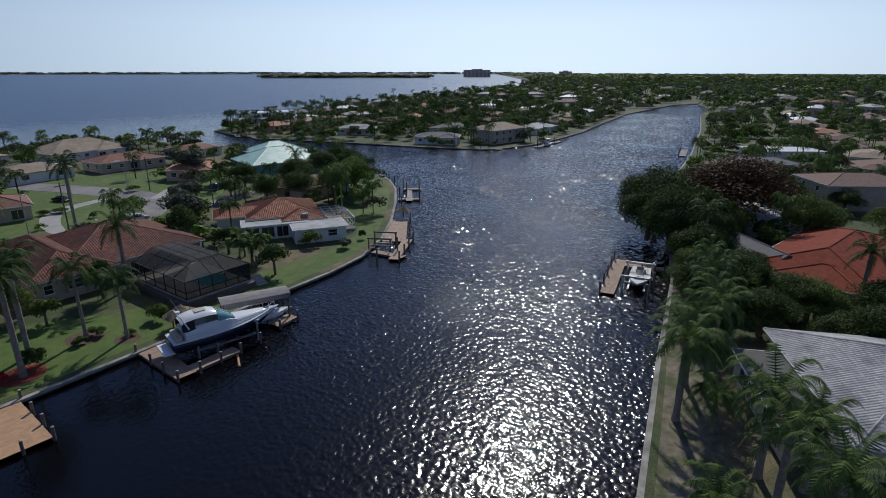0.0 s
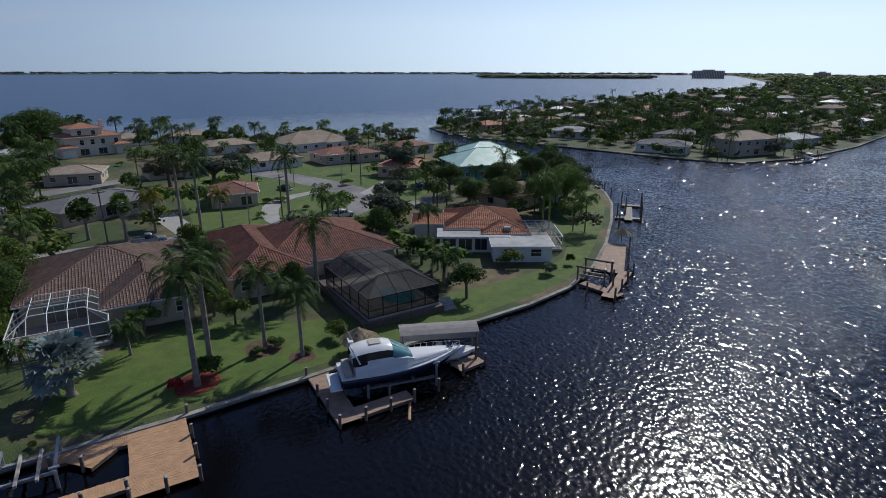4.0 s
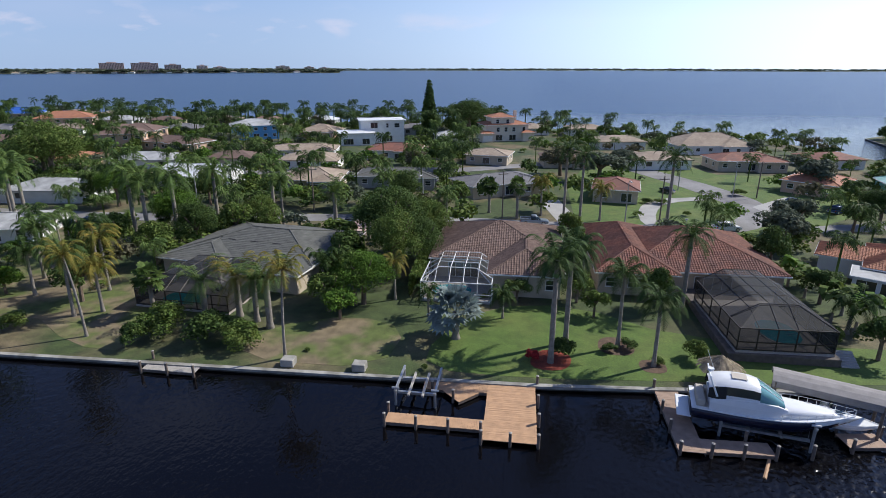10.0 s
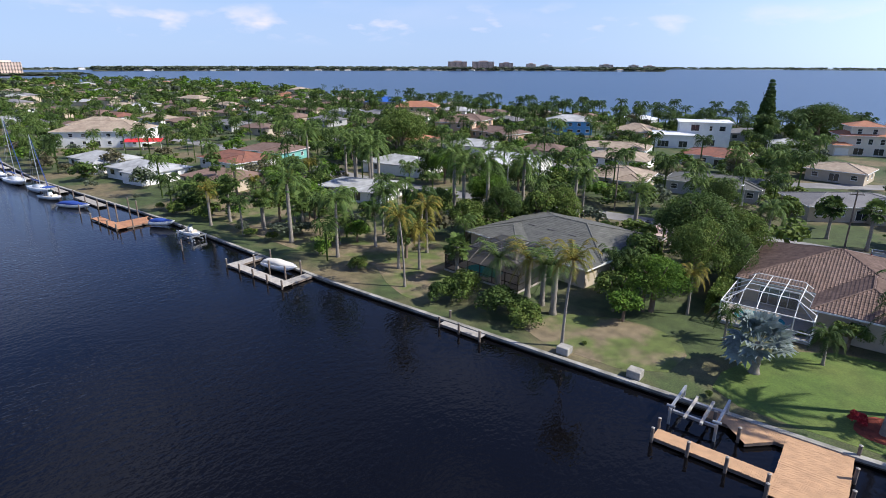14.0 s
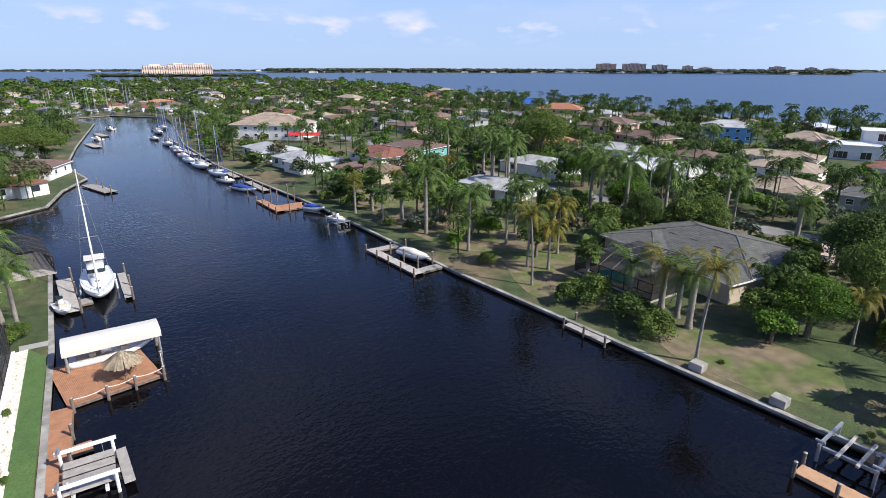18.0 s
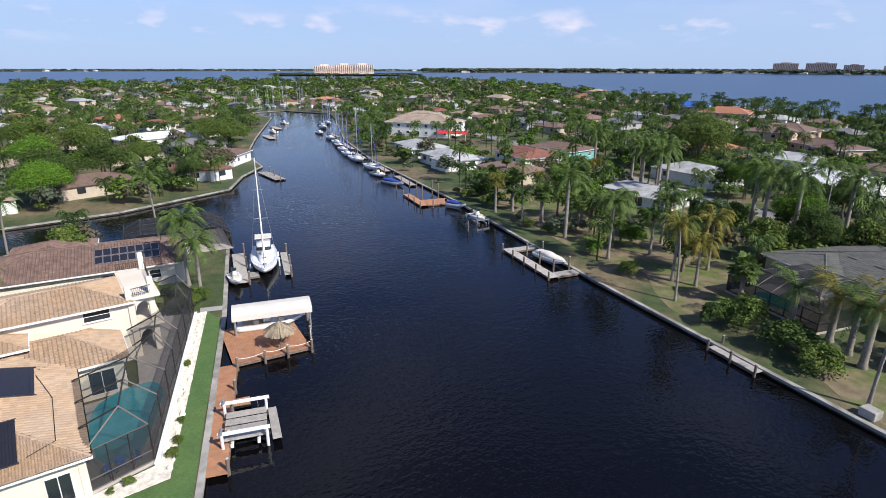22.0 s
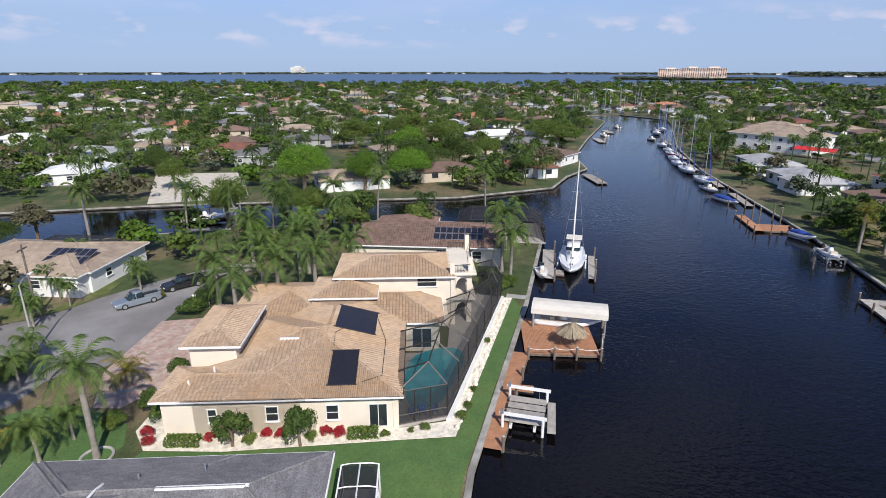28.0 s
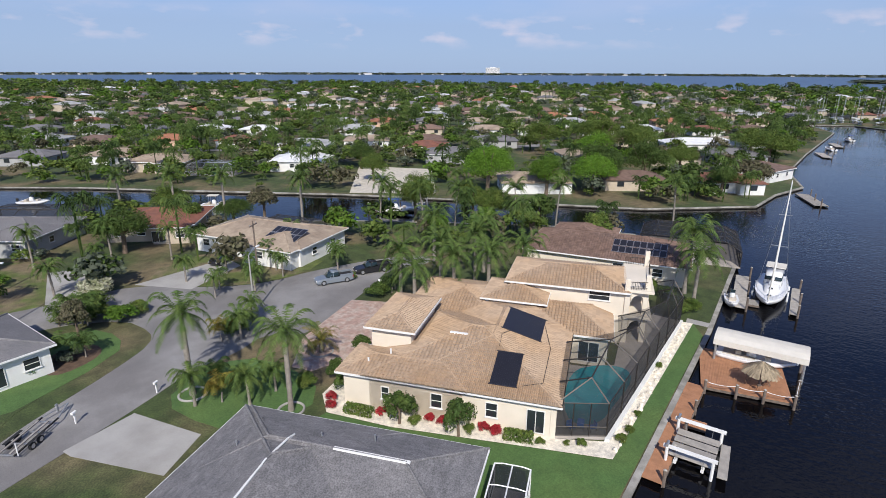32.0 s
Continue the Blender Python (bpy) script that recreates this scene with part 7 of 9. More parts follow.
TEMPLATES = []
for _i, (_w, _d, _wall, _roof, _lab) in enumerate(((18, 12, STUCCO_WHITE, SHINGLE_TAN, "low white house with a tan roof"), (16, 11, STUCCO_TAN, TILE_BROWN, "low tan house with a brown tile roof"), (20, 12, STUCCO_WHITE, ROOF_GREY, "long white house with a pale grey roof"), (15, 11, STUCCO_WHITE, TILE_RED, "small white house with a dull red roof"), (17, 12, STUCCO_GREY, SHINGLE, "grey house with a dark shingle roof"), (16, 12, STUCCO_PINK, TILE_ORANGE, "peach house with an orange tile roof"), (18, 11, STUCCO_WHITE, ROOF_WHITE, "white house with a white roof"), (17, 12, STUCCO_TAN, SHINGLE_BROWN, "tan house with a brown shingle roof"))):
    TEMPLATES.append(plain_house(_w, _d, _wall, _roof, _lab + " in the suburb"))
_spots = []
for gx in range(-16, 20):
    for gy in range(-16, 14):
        for area, ang, ox, oy in (("sw", 121, -260, -190), ("nw", 8, -230, 190), ("e", 14, 330, 60)):
            c, s = math.cos(radians(ang)), math.sin(radians(ang))
            lx, ly = gx * 27 + _fr.uniform(-2, 2), gy * 44 + (gx % 2) * 3
            x, y = ox + lx * c - ly * s, oy + lx * s + ly * c
            d = math.hypot(x, y)
            where = "nw" if (x < 130 and y > 40) else ("e" if x > 0 else "sw")
            if where != area or d < 95 or d > 470 or not seen_side(x, y) or not free(x, y, 11) or not shore_gap(x, y, 13):
                continue
            if any((x - a) ** 2 + (y - b) ** 2 < 23 ** 2 for a, b, _ in _spots):
                continue
            _spots.append((x, y, ang))
for x, y, ang in _spots[:210]:
    t = TEMPLATES[_fr.choice(8, p=(0.17, 0.19, 0.13, 0.1, 0.14, 0.06, 0.06, 0.15))]
    flip = 180 if _fr.rand() < 0.5 else 0
    m = pose(x, y, GROUND, 0, 0, ang + flip + _fr.uniform(-4, 4))
    tagged(copy_thing(t, m), group="houses of the suburb")
    FOOT.append((x, y, 9.5))
for t in TEMPLATES:
    for o in (*t.children_recursive, t):
        bpy.data.objects.remove(o)


def low_tree(seed, leaf, clumps, leaves):
    q = blob_quads(seed, clumps, leaves, leaf, 1.0, 0.25)
    q[:, :, 2] = q[:, :, 2] * 0.55 + 0.5
    return q


def low_palm(seed, n, seg):
    rng = random.Random(seed)
    q = []
    for i in range(n):
        q += frond(rng, 0.3, (0.9, 0.5, 0.1)[i % 3], (0.5, 0.7, 0.9)[i % 3], 0.075, seg, i * 2.4, 0.8, 0.1)
    q = np.array(q) + np.array([0, 0, 0.9])
    w = 0.018
    trunk = np.array([[(-w, 0, 0), (w, 0, 0), (w, 0, 0.9), (-w, 0, 0.9)], [(0, -w, 0), (0, w, 0), (0, w, 0.9), (0, -w, 0.9)]])
    return np.concatenate([q, trunk])


def scatter(name, spots, shapes, mats, label, category):
    """One object for each material, out of many far plants."""
    groups = {}
    for x, y, h, w, shape, m in spots:
        groups.setdefault(m, []).append((x, y, h, w, shape))
    for m, rows in groups.items():
        parts = []
        for x, y, h, w, shape in rows:
            a = _fr.uniform(0, 6.28)
            c, s = math.cos(a), math.sin(a)
            q = shapes[shape] * (w, w, h)
            q = np.stack([q[..., 0] * c - q[..., 1] * s + x, q[..., 0] * s + q[..., 1] * c + y, q[..., 2] + GROUND - 0.1], -1)
            parts.append(q)
        ob = mesh_obj(name, strip_mesh(name, np.concatenate(parts)), mats[m])
        tagged(ob, label, category, kind="stuff")


_mid = [low_tree(40 + i, 0.13, 11, 26) for i in range(4)] + [low_palm(60 + i, 15, 7) for i in range(3)]
_low = [low_tree(50 + i, 0.2, 7, 11) for i in range(4)] + [low_palm(70 + i, 9, 4) for i in range(2)]
_tiny = [low_tree(80 + i, 0.34, 5, 6) for i in range(3)]
_spots = []
for _ in range(30000):
    r, a = math.sqrt(_fr.uniform(85 ** 2, 430 ** 2)), radians(_fr.uniform(-95, 162))
    x, y = -r * math.sin(a), r * math.cos(a)
    if len(_spots) > 4600:
        break
    if -12 < x < 84 and 112 < y < 212 and _fr.rand() < 0.74:
        continue
    if -210 < x < -10 and 100 < y < 262 and _fr.rand() < 0.34:
        continue
    if not free(x, y, 0.3) or not shore_gap(x, y, 3.5):
        continue
    k = _fr.rand()
    if k < 0.3:
        h = _fr.uniform(5, 11)
        _spots.append((x, y, h, 5.0 + 0.5 * h, 4 + _fr.randint(3), int(_fr.rand() < 0.4) + 3))
    elif k < 0.5:
        w = _fr.uniform(1.2, 2.4)
        _spots.append((x, y, w * _fr.uniform(0.9, 1.4), w, _fr.randint(4), _fr.choice([0, 0, 1, 2, 5])))
    else:
        w = _fr.uniform(1.9, 4.3) * (1.08 if y < 0 else 1.0)
        _spots.append((x, y, w * _fr.uniform(1.1, 1.8), w, _fr.randint(4), _fr.choice([0, 0, 0, 1, 1, 2, 5, 6])))
# thick planting between the houses of the north bank, and palms along the bay
_n = 0
for _ in range(6000):
    x, y = _fr.uniform(-190, -14), _fr.uniform(114, 246)
    if _n > 400:
        break
    if not free(x, y, -0.5) or not shore_gap(x, y, 3):
        continue
    _n += 1
    k = _fr.rand()
    if k < 0.24:
        h = _fr.uniform(6, 11)
        _spots.append((x, y, h, 5.5 + 0.5 * h, 4 + _fr.randint(3), int(_fr.rand() < 0.5) + 3))
    else:
        w = _fr.uniform(1.4, 3.9)
        _spots.append((x, y, w * _fr.uniform(1.1, 1.7), w, _fr.randint(4), _fr.choice([0, 0, 1, 1, 2, 5])))
for _ in range(150):
    x, y = _fr.uniform(-330, 40), _fr.uniform(236, 330)
    if free(x, y, 0.5) and shore_gap(x, y, 2):
        h = _fr.uniform(9, 13)
        _spots.append((x, y, h, 13.0, 4 + _fr.randint(3), 4))
        _spots.append((x + 3, y - 4, 4.5, 3.5, _fr.randint(4), 1))
_n = 0
while _n < 330:
    x, y = _fr.uniform(146, 430), _fr.uniform(108, 330)
    if not inside(x, y, EAST_LAND) or not free(x, y, 0.0) or not shore_gap(x, y, 2.5):
        continue
    _n += 1
    if _fr.rand() < 0.35:
        _spots.append((x, y, _fr.uniform(7, 11), 10.0, 4 + _fr.randint(3), 4))
    else:
        w = _fr.uniform(2.4, 4.6)
        _spots.append((x, y, w * _fr.uniform(1.1, 1.6), w, _fr.randint(4), 1))
scatter("garden_trees", _spots, _mid, [LEAF, LEAF_DARK, LEAF_BRIGHT, PALM, PALM_DARK, LEAF_GREY_AND_HAZE, LEAF_DRY], "mixed garden trees and palms of the suburb", "trees")
_spots = []
for _ in range(26000):
    r, a = 430 + 1100 * _fr.rand() ** 0.85, radians(_fr.uniform(-92, 162))
    x, y = -r * math.sin(a), r * math.cos(a)
    if len(_spots) > 5600:
        break
    if not (inside(x, y, MAIN_LAND) or inside(x, y, EAST_LAND)):
        continue
    k = 1 + (r - 430) / 1400
    if _fr.rand() < 0.25:
        _spots.append((x, y, _fr.uniform(8, 13), 10 * k, 4 + _fr.randint(2), 3))
    else:
        w = _fr.uniform(4, 7.5) * k
        _spots.append((x, y, w * _fr.uniform(0.9, 1.5), w, _fr.randint(4), _fr.choice([0, 0, 1, 1, 2, 4])))
scatter("distant_trees", _spots, _low, [LEAF, LEAF_DARK, LEAF_BRIGHT, PALM_DARK, LEAF_GREY_AND_HAZE], "distant trees and palms of the suburb", "trees")
_spots = []
for _ in range(9000):
    r, a = _fr.uniform(1450, 4300), radians(_fr.uniform(-92, 162))
    x, y = -r * math.sin(a), r * math.cos(a)
    if len(_spots) > 3000:
        break
    if inside(x, y, MAIN_LAND) or inside(x, y, EAST_LAND):
        w = _fr.uniform(14, 30) * r / 2500
        _spots.append((x, y, _fr.uniform(8, 13), w, _fr.randint(3), _fr.choice([0, 1])))
scatter("far_woods", _spots, _tiny, [LEAF, LEAF_DARK], "far woods toward the horizon", "woods")


def far_houses(count, r0, r1):
    """Small hipped houses, joined by roof colour."""
    roofs = [(TILE_BROWN, []), (SHINGLE_TAN, []), (ROOF_GREY, []), (TILE_ORANGE, []), (ROOF_WHITE, []), (SHINGLE, []), (TILE_RED, [])]
    walls = []
    n = 0
    for _ in range(count * 8):
        r, a = _fr.uniform(r0, r1), radians(_fr.uniform(-92, 162))
        x, y = -r * math.sin(a), r * math.cos(a)
        if not shore_gap(x, y, 12):
            continue
        w, d, h = _fr.uniform(7, 11), _fr.uniform(5, 7), 3.2 if _fr.rand() < 0.8 else 6.2
        b = radians(_fr.choice([8, 121, 14, 31]) + _fr.uniform(-5, 5))
        m = Matrix.Translation((x, y, GROUND)) @ Matrix.Rotation(b, 4, "Z")
        P = lambda *v: tuple(m @ Vector(v))
        e = 0.6
        for q in (((-w, -d, 0), (w, -d, 0), (w, -d, h), (-w, -d, h)), ((w, -d, 0), (w, d, 0), (w, d, h), (w, -d, h)), ((w, d, 0), (-w, d, 0), (-w, d, h), (w, d, h)), ((-w, d, 0), (-w, -d, 0), (-w, -d, h), (-w, d, h))):
            walls.append([P(*v) for v in q])
        t = h + d * 0.32
        rf = roofs[_fr.choice(7, p=(0.26, 0.27, 0.15, 0.03, 0.06, 0.15, 0.08))][1]
        k = w - d
        for q in (((-w - e, -d - e, h), (w + e, -d - e, h), (k, 0, t), (-k, 0, t)), ((w + e, d + e, h), (-w - e, d + e, h), (-k, 0, t), (k, 0, t)), ((w + e, -d - e, h), (w + e, d + e, h), (k, 0, t), (k, 0, t)), ((-w - e, d + e, h), (-w - e, -d - e, h), (-k, 0, t), (-k, 0, t))):
            rf.append([P(*v) for v in q])
        n += 1
        if n >= count:
            break
    tagged(mesh_obj("distant_house_walls", strip_mesh("walls", walls), STUCCO_TAN), "pale walls of many distant houses", "houses", kind="stuff")
    for m, rf in roofs:
        if rf:
            tagged(mesh_obj("distant_roofs", strip_mesh("roofs", rf), m), "hipped roofs of many distant houses", "houses", kind="stuff")


far_houses(900, 450, 1500)

# far shores: low wooded strips on the horizon
for _name, a0, a1, r0, r1, hh in (("far_shore", -62, 30, 4300, 4800, 15), ("far_shore_west", 18, 70, 2900, 3500, 19), ("far_shore_southwest", 68, 168, 3650, 4150, 11), ("far_shore_spit", 71, 84, 1820, 2080, 7), ("far_cape", -50, -34, 2300, 2700, 12)):
    k = 40
    pts = []
    for i in range(k + 1):
        a = radians(a0 + (a1 - a0) * i / k)
        r = r0 + 60 * noise.noise(Vector((i * 0.35, r0 * 0.01, 0)))
        pts.append((-r * math.sin(a), r * math.cos(a)))
    back = [(-r1 * math.sin(radians(a0 + (a1 - a0) * i / k)), r1 * math.cos(radians(a0 + (a1 - a0) * i / k))) for i in range(k, -1, -1)]
    flat("ground_" + _name, pts[::-1] + back[::-1], -1, GROUND, LAWN, "far low shore across the bay", "ground")
    rows = []
    for _ in range(1500 if a1 - a0 > 40 else 500):
        a, r = radians(_fr.uniform(a0, a1)), r0 + 30 + (r1 - r0) * _fr.rand() ** 2
        w = _fr.uniform(12, 34)
        rows.append((-r * math.sin(a), r * math.cos(a), hh * _fr.uniform(0.5, 1.2), w, _fr.randint(3), _fr.randint(2)))
    # pale grey leaves put the haze of distance into the colour
    scatter("shore_woods", rows, _tiny, [LEAF_GREY_AND_HAZE, LEAF_GREY_AND_HAZE], "low woods on the far shore, haze put into their grey leaf colour", "woods")


def shore_houses(a0, a1, r0, r1, count):
    """Pale villas along a far shore, joined into walls and roofs."""
    walls, roofs = [], []
    for _ in range(count):
        a, r = radians(_fr.uniform(a0, a1)), _fr.uniform(r0, r1)
        m = pose(-r * math.sin(a), r * math.cos(a), GROUND, 0, 0, math.degrees(a) + _fr.uniform(-20, 20))
        w, d, h = _fr.uniform(8, 16), 7.0, _fr.uniform(4, 8)
        t = h + 2.8
        walls += [[tuple(m @ Vector(v)) for v in q] for q in (((-w, -d, 0), (w, -d, 0), (w, -d, h), (-w, -d, h)), ((w, -d, 0), (w, d, 0), (w, d, h), (w, -d, h)), ((-w, d, 0), (-w, -d, 0), (-w, -d, h), (-w, d, h)))]
        roofs += [[tuple(m @ Vector(v)) for v in q] for q in (((-w - 1, -d - 1, h), (w + 1, -d - 1, h), (w - d, 0, t), (d - w, 0, t)), ((w + 1, -d - 1, h), (w + 1, d + 1, h), (w - d, 0, t), (w - d, 0, t)), ((-w - 1, d + 1, h), (-w - 1, -d - 1, h), (d - w, 0, t), (d - w, 0, t)))]
    tagged(mesh_obj("shore_house_walls", strip_mesh("walls", walls), STUCCO_WHITE), "pale walls of villas along the far shore", "houses", kind="stuff")
    tagged(mesh_obj("shore_roofs", strip_mesh("roofs", roofs), SHINGLE_TAN), "tan roofs of villas along the far shore", "houses", kind="stuff")


shore_houses(20, 68, 2905, 3020, 110)
shore_houses(70, 165, 3680, 3760, 90)


def condo(x, y, w, d, floors, wall_mat, label):
    """A block of flats: storeys with slab edges, bays and windows."""
    rot = math.degrees(math.atan2(-x, y))
    root = thing("condominium", pose(x, y, GROUND, 0, 0, rot), label, "building", "far blocks of flats")
    h = floors * 3.4
    part("wall", boxed(-w / 2, w / 2, -d / 2, d / 2, 0, h, bevel=0.3), wall_mat, root)
    part("roof", boxed(-w / 2 + w * 0.3, w / 2 - w * 0.3, -d / 2, d / 2, h, h + 4), wall_mat, root)
    for f in range(floors):
        part("balcony_slab", boxed(-w / 2 - 0.6, w / 2 + 0.6, -d / 2 - 1.4, -d / 2, f * 3.4 + 3.0, f * 3.4 + 3.4), wall_mat, root)
    k = max(4, int(w / 6))
    for i in range(k):
        bm = bmesh.new()
        for f in range(floors):
            x0 = -w / 2 + w * i / k
            box(bm, x0 + w / k * 0.32, x0 + w / k * 0.68, -d / 2 - 0.15, -d / 2 + 0.1, f * 3.4 + 0.5, f * 3.4 + 2.7)
        tagged(part("window_column", bm, GLASS, root), kind="stuff")
    return root


for dx, w, fl, m in ((-150, 96, 13, CONDO_BROWN), (-20, 110, 13, CONDO_BROWN), (95, 70, 11, CONDO_BROWN)):
    condo(-0.568 * 2950 + dx * 0.823, 0.823 * 2950 + dx * 0.568, w, 30, fl, m, "brown block of flats on the far shore")
for dx, w, fl in ((230, 50, 10), (310, 60, 8), (620, 70, 9), (760, 50, 8), (840, 60, 7)):
    condo(-0.568 * 3100 + dx * 0.823, 0.823 * 3100 + dx * 0.568, w, 30, fl, CONDO, "pale block of flats on the far shore")
for dx, w, fl in ((-62, 70, 9), (0, 62, 10), (58, 70, 10)):
    condo(-0.977 * 1900 + dx * 0.215, 0.215 * 1900 + dx * 0.977, w, 30, fl, CONDO, "cream block of flats beyond the canal's end")
condo(-0.907 * 3720, -0.42 * 3720, 88, 26, 13, STUCCO_WHITE, "white block of flats beyond the river")
condo(0.818 * 2600, 0.576 * 2600, 120, 34, 9, CONDO, "wide block of flats beyond the point")
condo(0.9 * 2900, 0.45 * 2900, 62, 30, 7, CONDO, "block of flats in the far suburb")

# ---- docks, lifts and boats ----
SEA = 0.8  # height of the water


def dock(name, label, mat_, decks, piles=(), z=1.25, pile_top=1.0):
    """A timber dock: decks are (x, y, angle, length, width) of planked rectangles, planks across their length; piles stand in the water."""
    x0, y0 = decks[0][0], decks[0][1]
    root = thing(name, pose(x0, y0, z), label, "dock")
    for x, y, ang, ln, w in decks:
        m = pose(x - x0, y - y0, 0, 0, 0, ang)
        k = int(ln / 0.15)
        vs, fs = [], []
        for i in range(k):
            a, b = i * ln / k, (i + 0.93) * ln / k
            e, h = _pr.uniform(-0.03, 0.03), _pr.uniform(-0.006, 0.006)
            n = len(vs)
            vs += [(a, e, -0.06), (b, e, -0.06), (b, w + e, -0.06), (a, w + e, -0.06), (a, e, h), (b, e, h), (b, w + e, h), (a, w + e, h)]
            fs += [(n + 4, n + 5, n + 6, n + 7), (n, n + 1, n + 5, n + 4), (n + 1, n + 2, n + 6, n + 5), (n + 2, n + 3, n + 7, n + 6), (n + 3, n, n + 4, n + 7)]
        p = pydata("planking", vs, fs, mat_, root)
        p.matrix_local = m
        tagged(p, kind="stuff")
        for yy in (0.04, w - 0.04):
            s = part("stringer", boxed(0, ln, yy - 0.04, yy + 0.04, -0.34, -0.065), PILE, root)
            s.matrix_local = m
    for q in piles:
        px, py = q[0], q[1]
        t = q[2] if len(q) > 2 else pile_top
        pl = part("piling", rodded((0, 0, -3.0), (0, 0, t), 0.15, 0.14, 10), PILE, root)
        pl.location = (px - x0, py - y0, 0)
        cp = part("piling_cap", rodded((0, 0, t), (0, 0, t + 0.08), 0.16, 0.03, 10), DECK_GREY, pl)
    return root


def along(x0, y0, x1, y1, n):
    return [(x0 + (x1 - x0) * i / (n - 1), y0 + (y1 - y0) * i / (n - 1)) for i in range(n)]


def boat_lift(x, y, rot, w, d, h, label, mat_=ALU, cradle=1.2):
    """Four posts with top beams, and a cradle that hangs between them."""
    root = thing("boat_lift", pose(x, y, SEA, 0, 0, rot), label, "boat lift")
    for px in (0, w):
        for py in (0, d):
            part("post", rodded((px, py, -3), (px, py, h), 0.13, n=8), mat_, root)
        part("top_beam", boxed(px - 0.1, px + 0.1, -0.3, d + 0.3, h, h + 0.25), mat_, root)
        dm = part("winch", rodded((px - 0.35, 0, h + 0.36), (px + 0.35, 0, h + 0.36), 0.12), GALV, root)
    for py in (d * 0.2, d * 0.8):
        part("cradle_beam", boxed(0, w, py - 0.12, py + 0.12, cradle - 0.12, cradle + 0.12), mat_, root)
        for px in (0.15, w - 0.15):
            part("cable", rodded((px, py, cradle), (px, py, h), 0.02, n=4), GALV, root)
    for px in (w * 0.32, w * 0.68):
        part("bunk", boxed(px - 0.12, px + 0.12, 0, d, cradle + 0.12, cradle + 0.34, bevel=0.02), DECK_GREY, root)
    return root


def hull_rings(ln, beam, depth, n=14, flare=0.12, stern=0.92, bow_rise=0.35, keel=0.0, half=8):
    """Cross-sections of a hull from stern to bow; x runs ahead and z = 0 is the sheer amidships."""
    rings, tops = [], []
    for i in range(n + 1):
        s = i / n
        w = beam / 2 * (stern + (1 - stern) * min(1, s * 3)) * (1 - max(0, (s - 0.45) / 0.55) ** 2.3 * 0.985)
        dp = depth * (1 - max(0, (s - 0.6) / 0.4) ** 2 * 0.75)
        sheer = bow_rise * max(0, s - 0.25) ** 1.6 * 1.5
        ring = []
        for k in range(half + 1):
            a = k / half * math.pi
            yy = math.cos(a)
            zz = -abs(math.sin(a)) ** 0.75
            fl = 1 - flare * (1 - abs(yy)) - 0.18 * max(0, -zz - 0.55)
            ring.append((ln * s + (0.04 * ln * (1 + zz) if i == n else 0), yy * w * fl, sheer + zz * dp))
        rings.append(ring)
        tops.append((ln * s, w, sheer))
    return rings, tops


def hull(root, ln, beam, depth, top_mat, low_mat=None, split=0.5, **kw):
    """A hull with a deck; its lower part may be of another colour."""
    rings, tops = hull_rings(ln, beam, depth, **kw)
    bm = bmesh.new()
    loft(bm, rings)
    bmesh.ops.recalc_face_normals(bm, faces=bm.faces)
    if low_mat:
        for f in bm.faces:
            c = f.calc_center_median()
            s = min(1, max(0, c.x / ln))
            if c.z < -depth * split + 0.3 * depth * s:
                f.material_index = 1
    h = part("hull", bm, [top_mat, low_mat or top_mat], root, smooth=True)
    bm = bmesh.new()
    rows = []
    for x, w, z in tops:
        lip = min(0.06, w * 0.3)
        rows.append([bm.verts.new(p) for p in ((x, -w - 0.03, z - 0.03), (x, -w - 0.03, z + 0.06), (x, -w + lip, z + 0.06), (x, -w + lip, z + 0.01), (x, w - lip, z + 0.01), (x, w - lip, z + 0.06), (x, w + 0.03, z + 0.06), (x, w + 0.03, z - 0.03))])
    for ra, rb in zip(rows, rows[1:]):
        for k in range(7):
            bm.faces.new((ra[k], rb[k], rb[k + 1], ra[k + 1]))
    part("deck", bm, GEL, root)
    return tops


def cabin(root, name, x0, x1, w0, w1, z0, z1, mat_, rake0=0.3, rake1=0.9, tumble=0.82, label=""):
    """A superstructure with raked ends."""
    def ring(s, z, k):
        return [(x0 + rake0 * s, -w0 / 2 * k, z), (x1 - rake1 * s, -w1 / 2 * k, z), (x1 - rake1 * s * 0.9, w1 / 2 * k, z), (x0 + rake0 * s, w0 / 2 * k, z)]
    bm = loft(bmesh.new(), [ring(0, z0, 1), ring(0.55, z0 + (z1 - z0) * 0.6, 0.93), ring(1, z1, tumble)])
    bmesh.ops.bevel(bm, geom=list(bm.edges), offset=0.06, segments=2, affect="EDGES")
    return part(name, bm, mat_, root, label, True)


def bow_rail(root, tops, start, h=0.6):
    for sg in (1, -1):
        last = None
        for i, (x, w, z) in enumerate(tops):
            if x < start:
                continue
            p = Vector((x, sg * max(w - 0.1, 0.05), z))
            q = p + Vector((0, 0, h))
            part("stanchion", rodded(p, q, 0.018, n=5), ALU, root)
            if last is not None:
                part("rail", rodded(last, q, 0.02, n=5), ALU, root)
            last = q


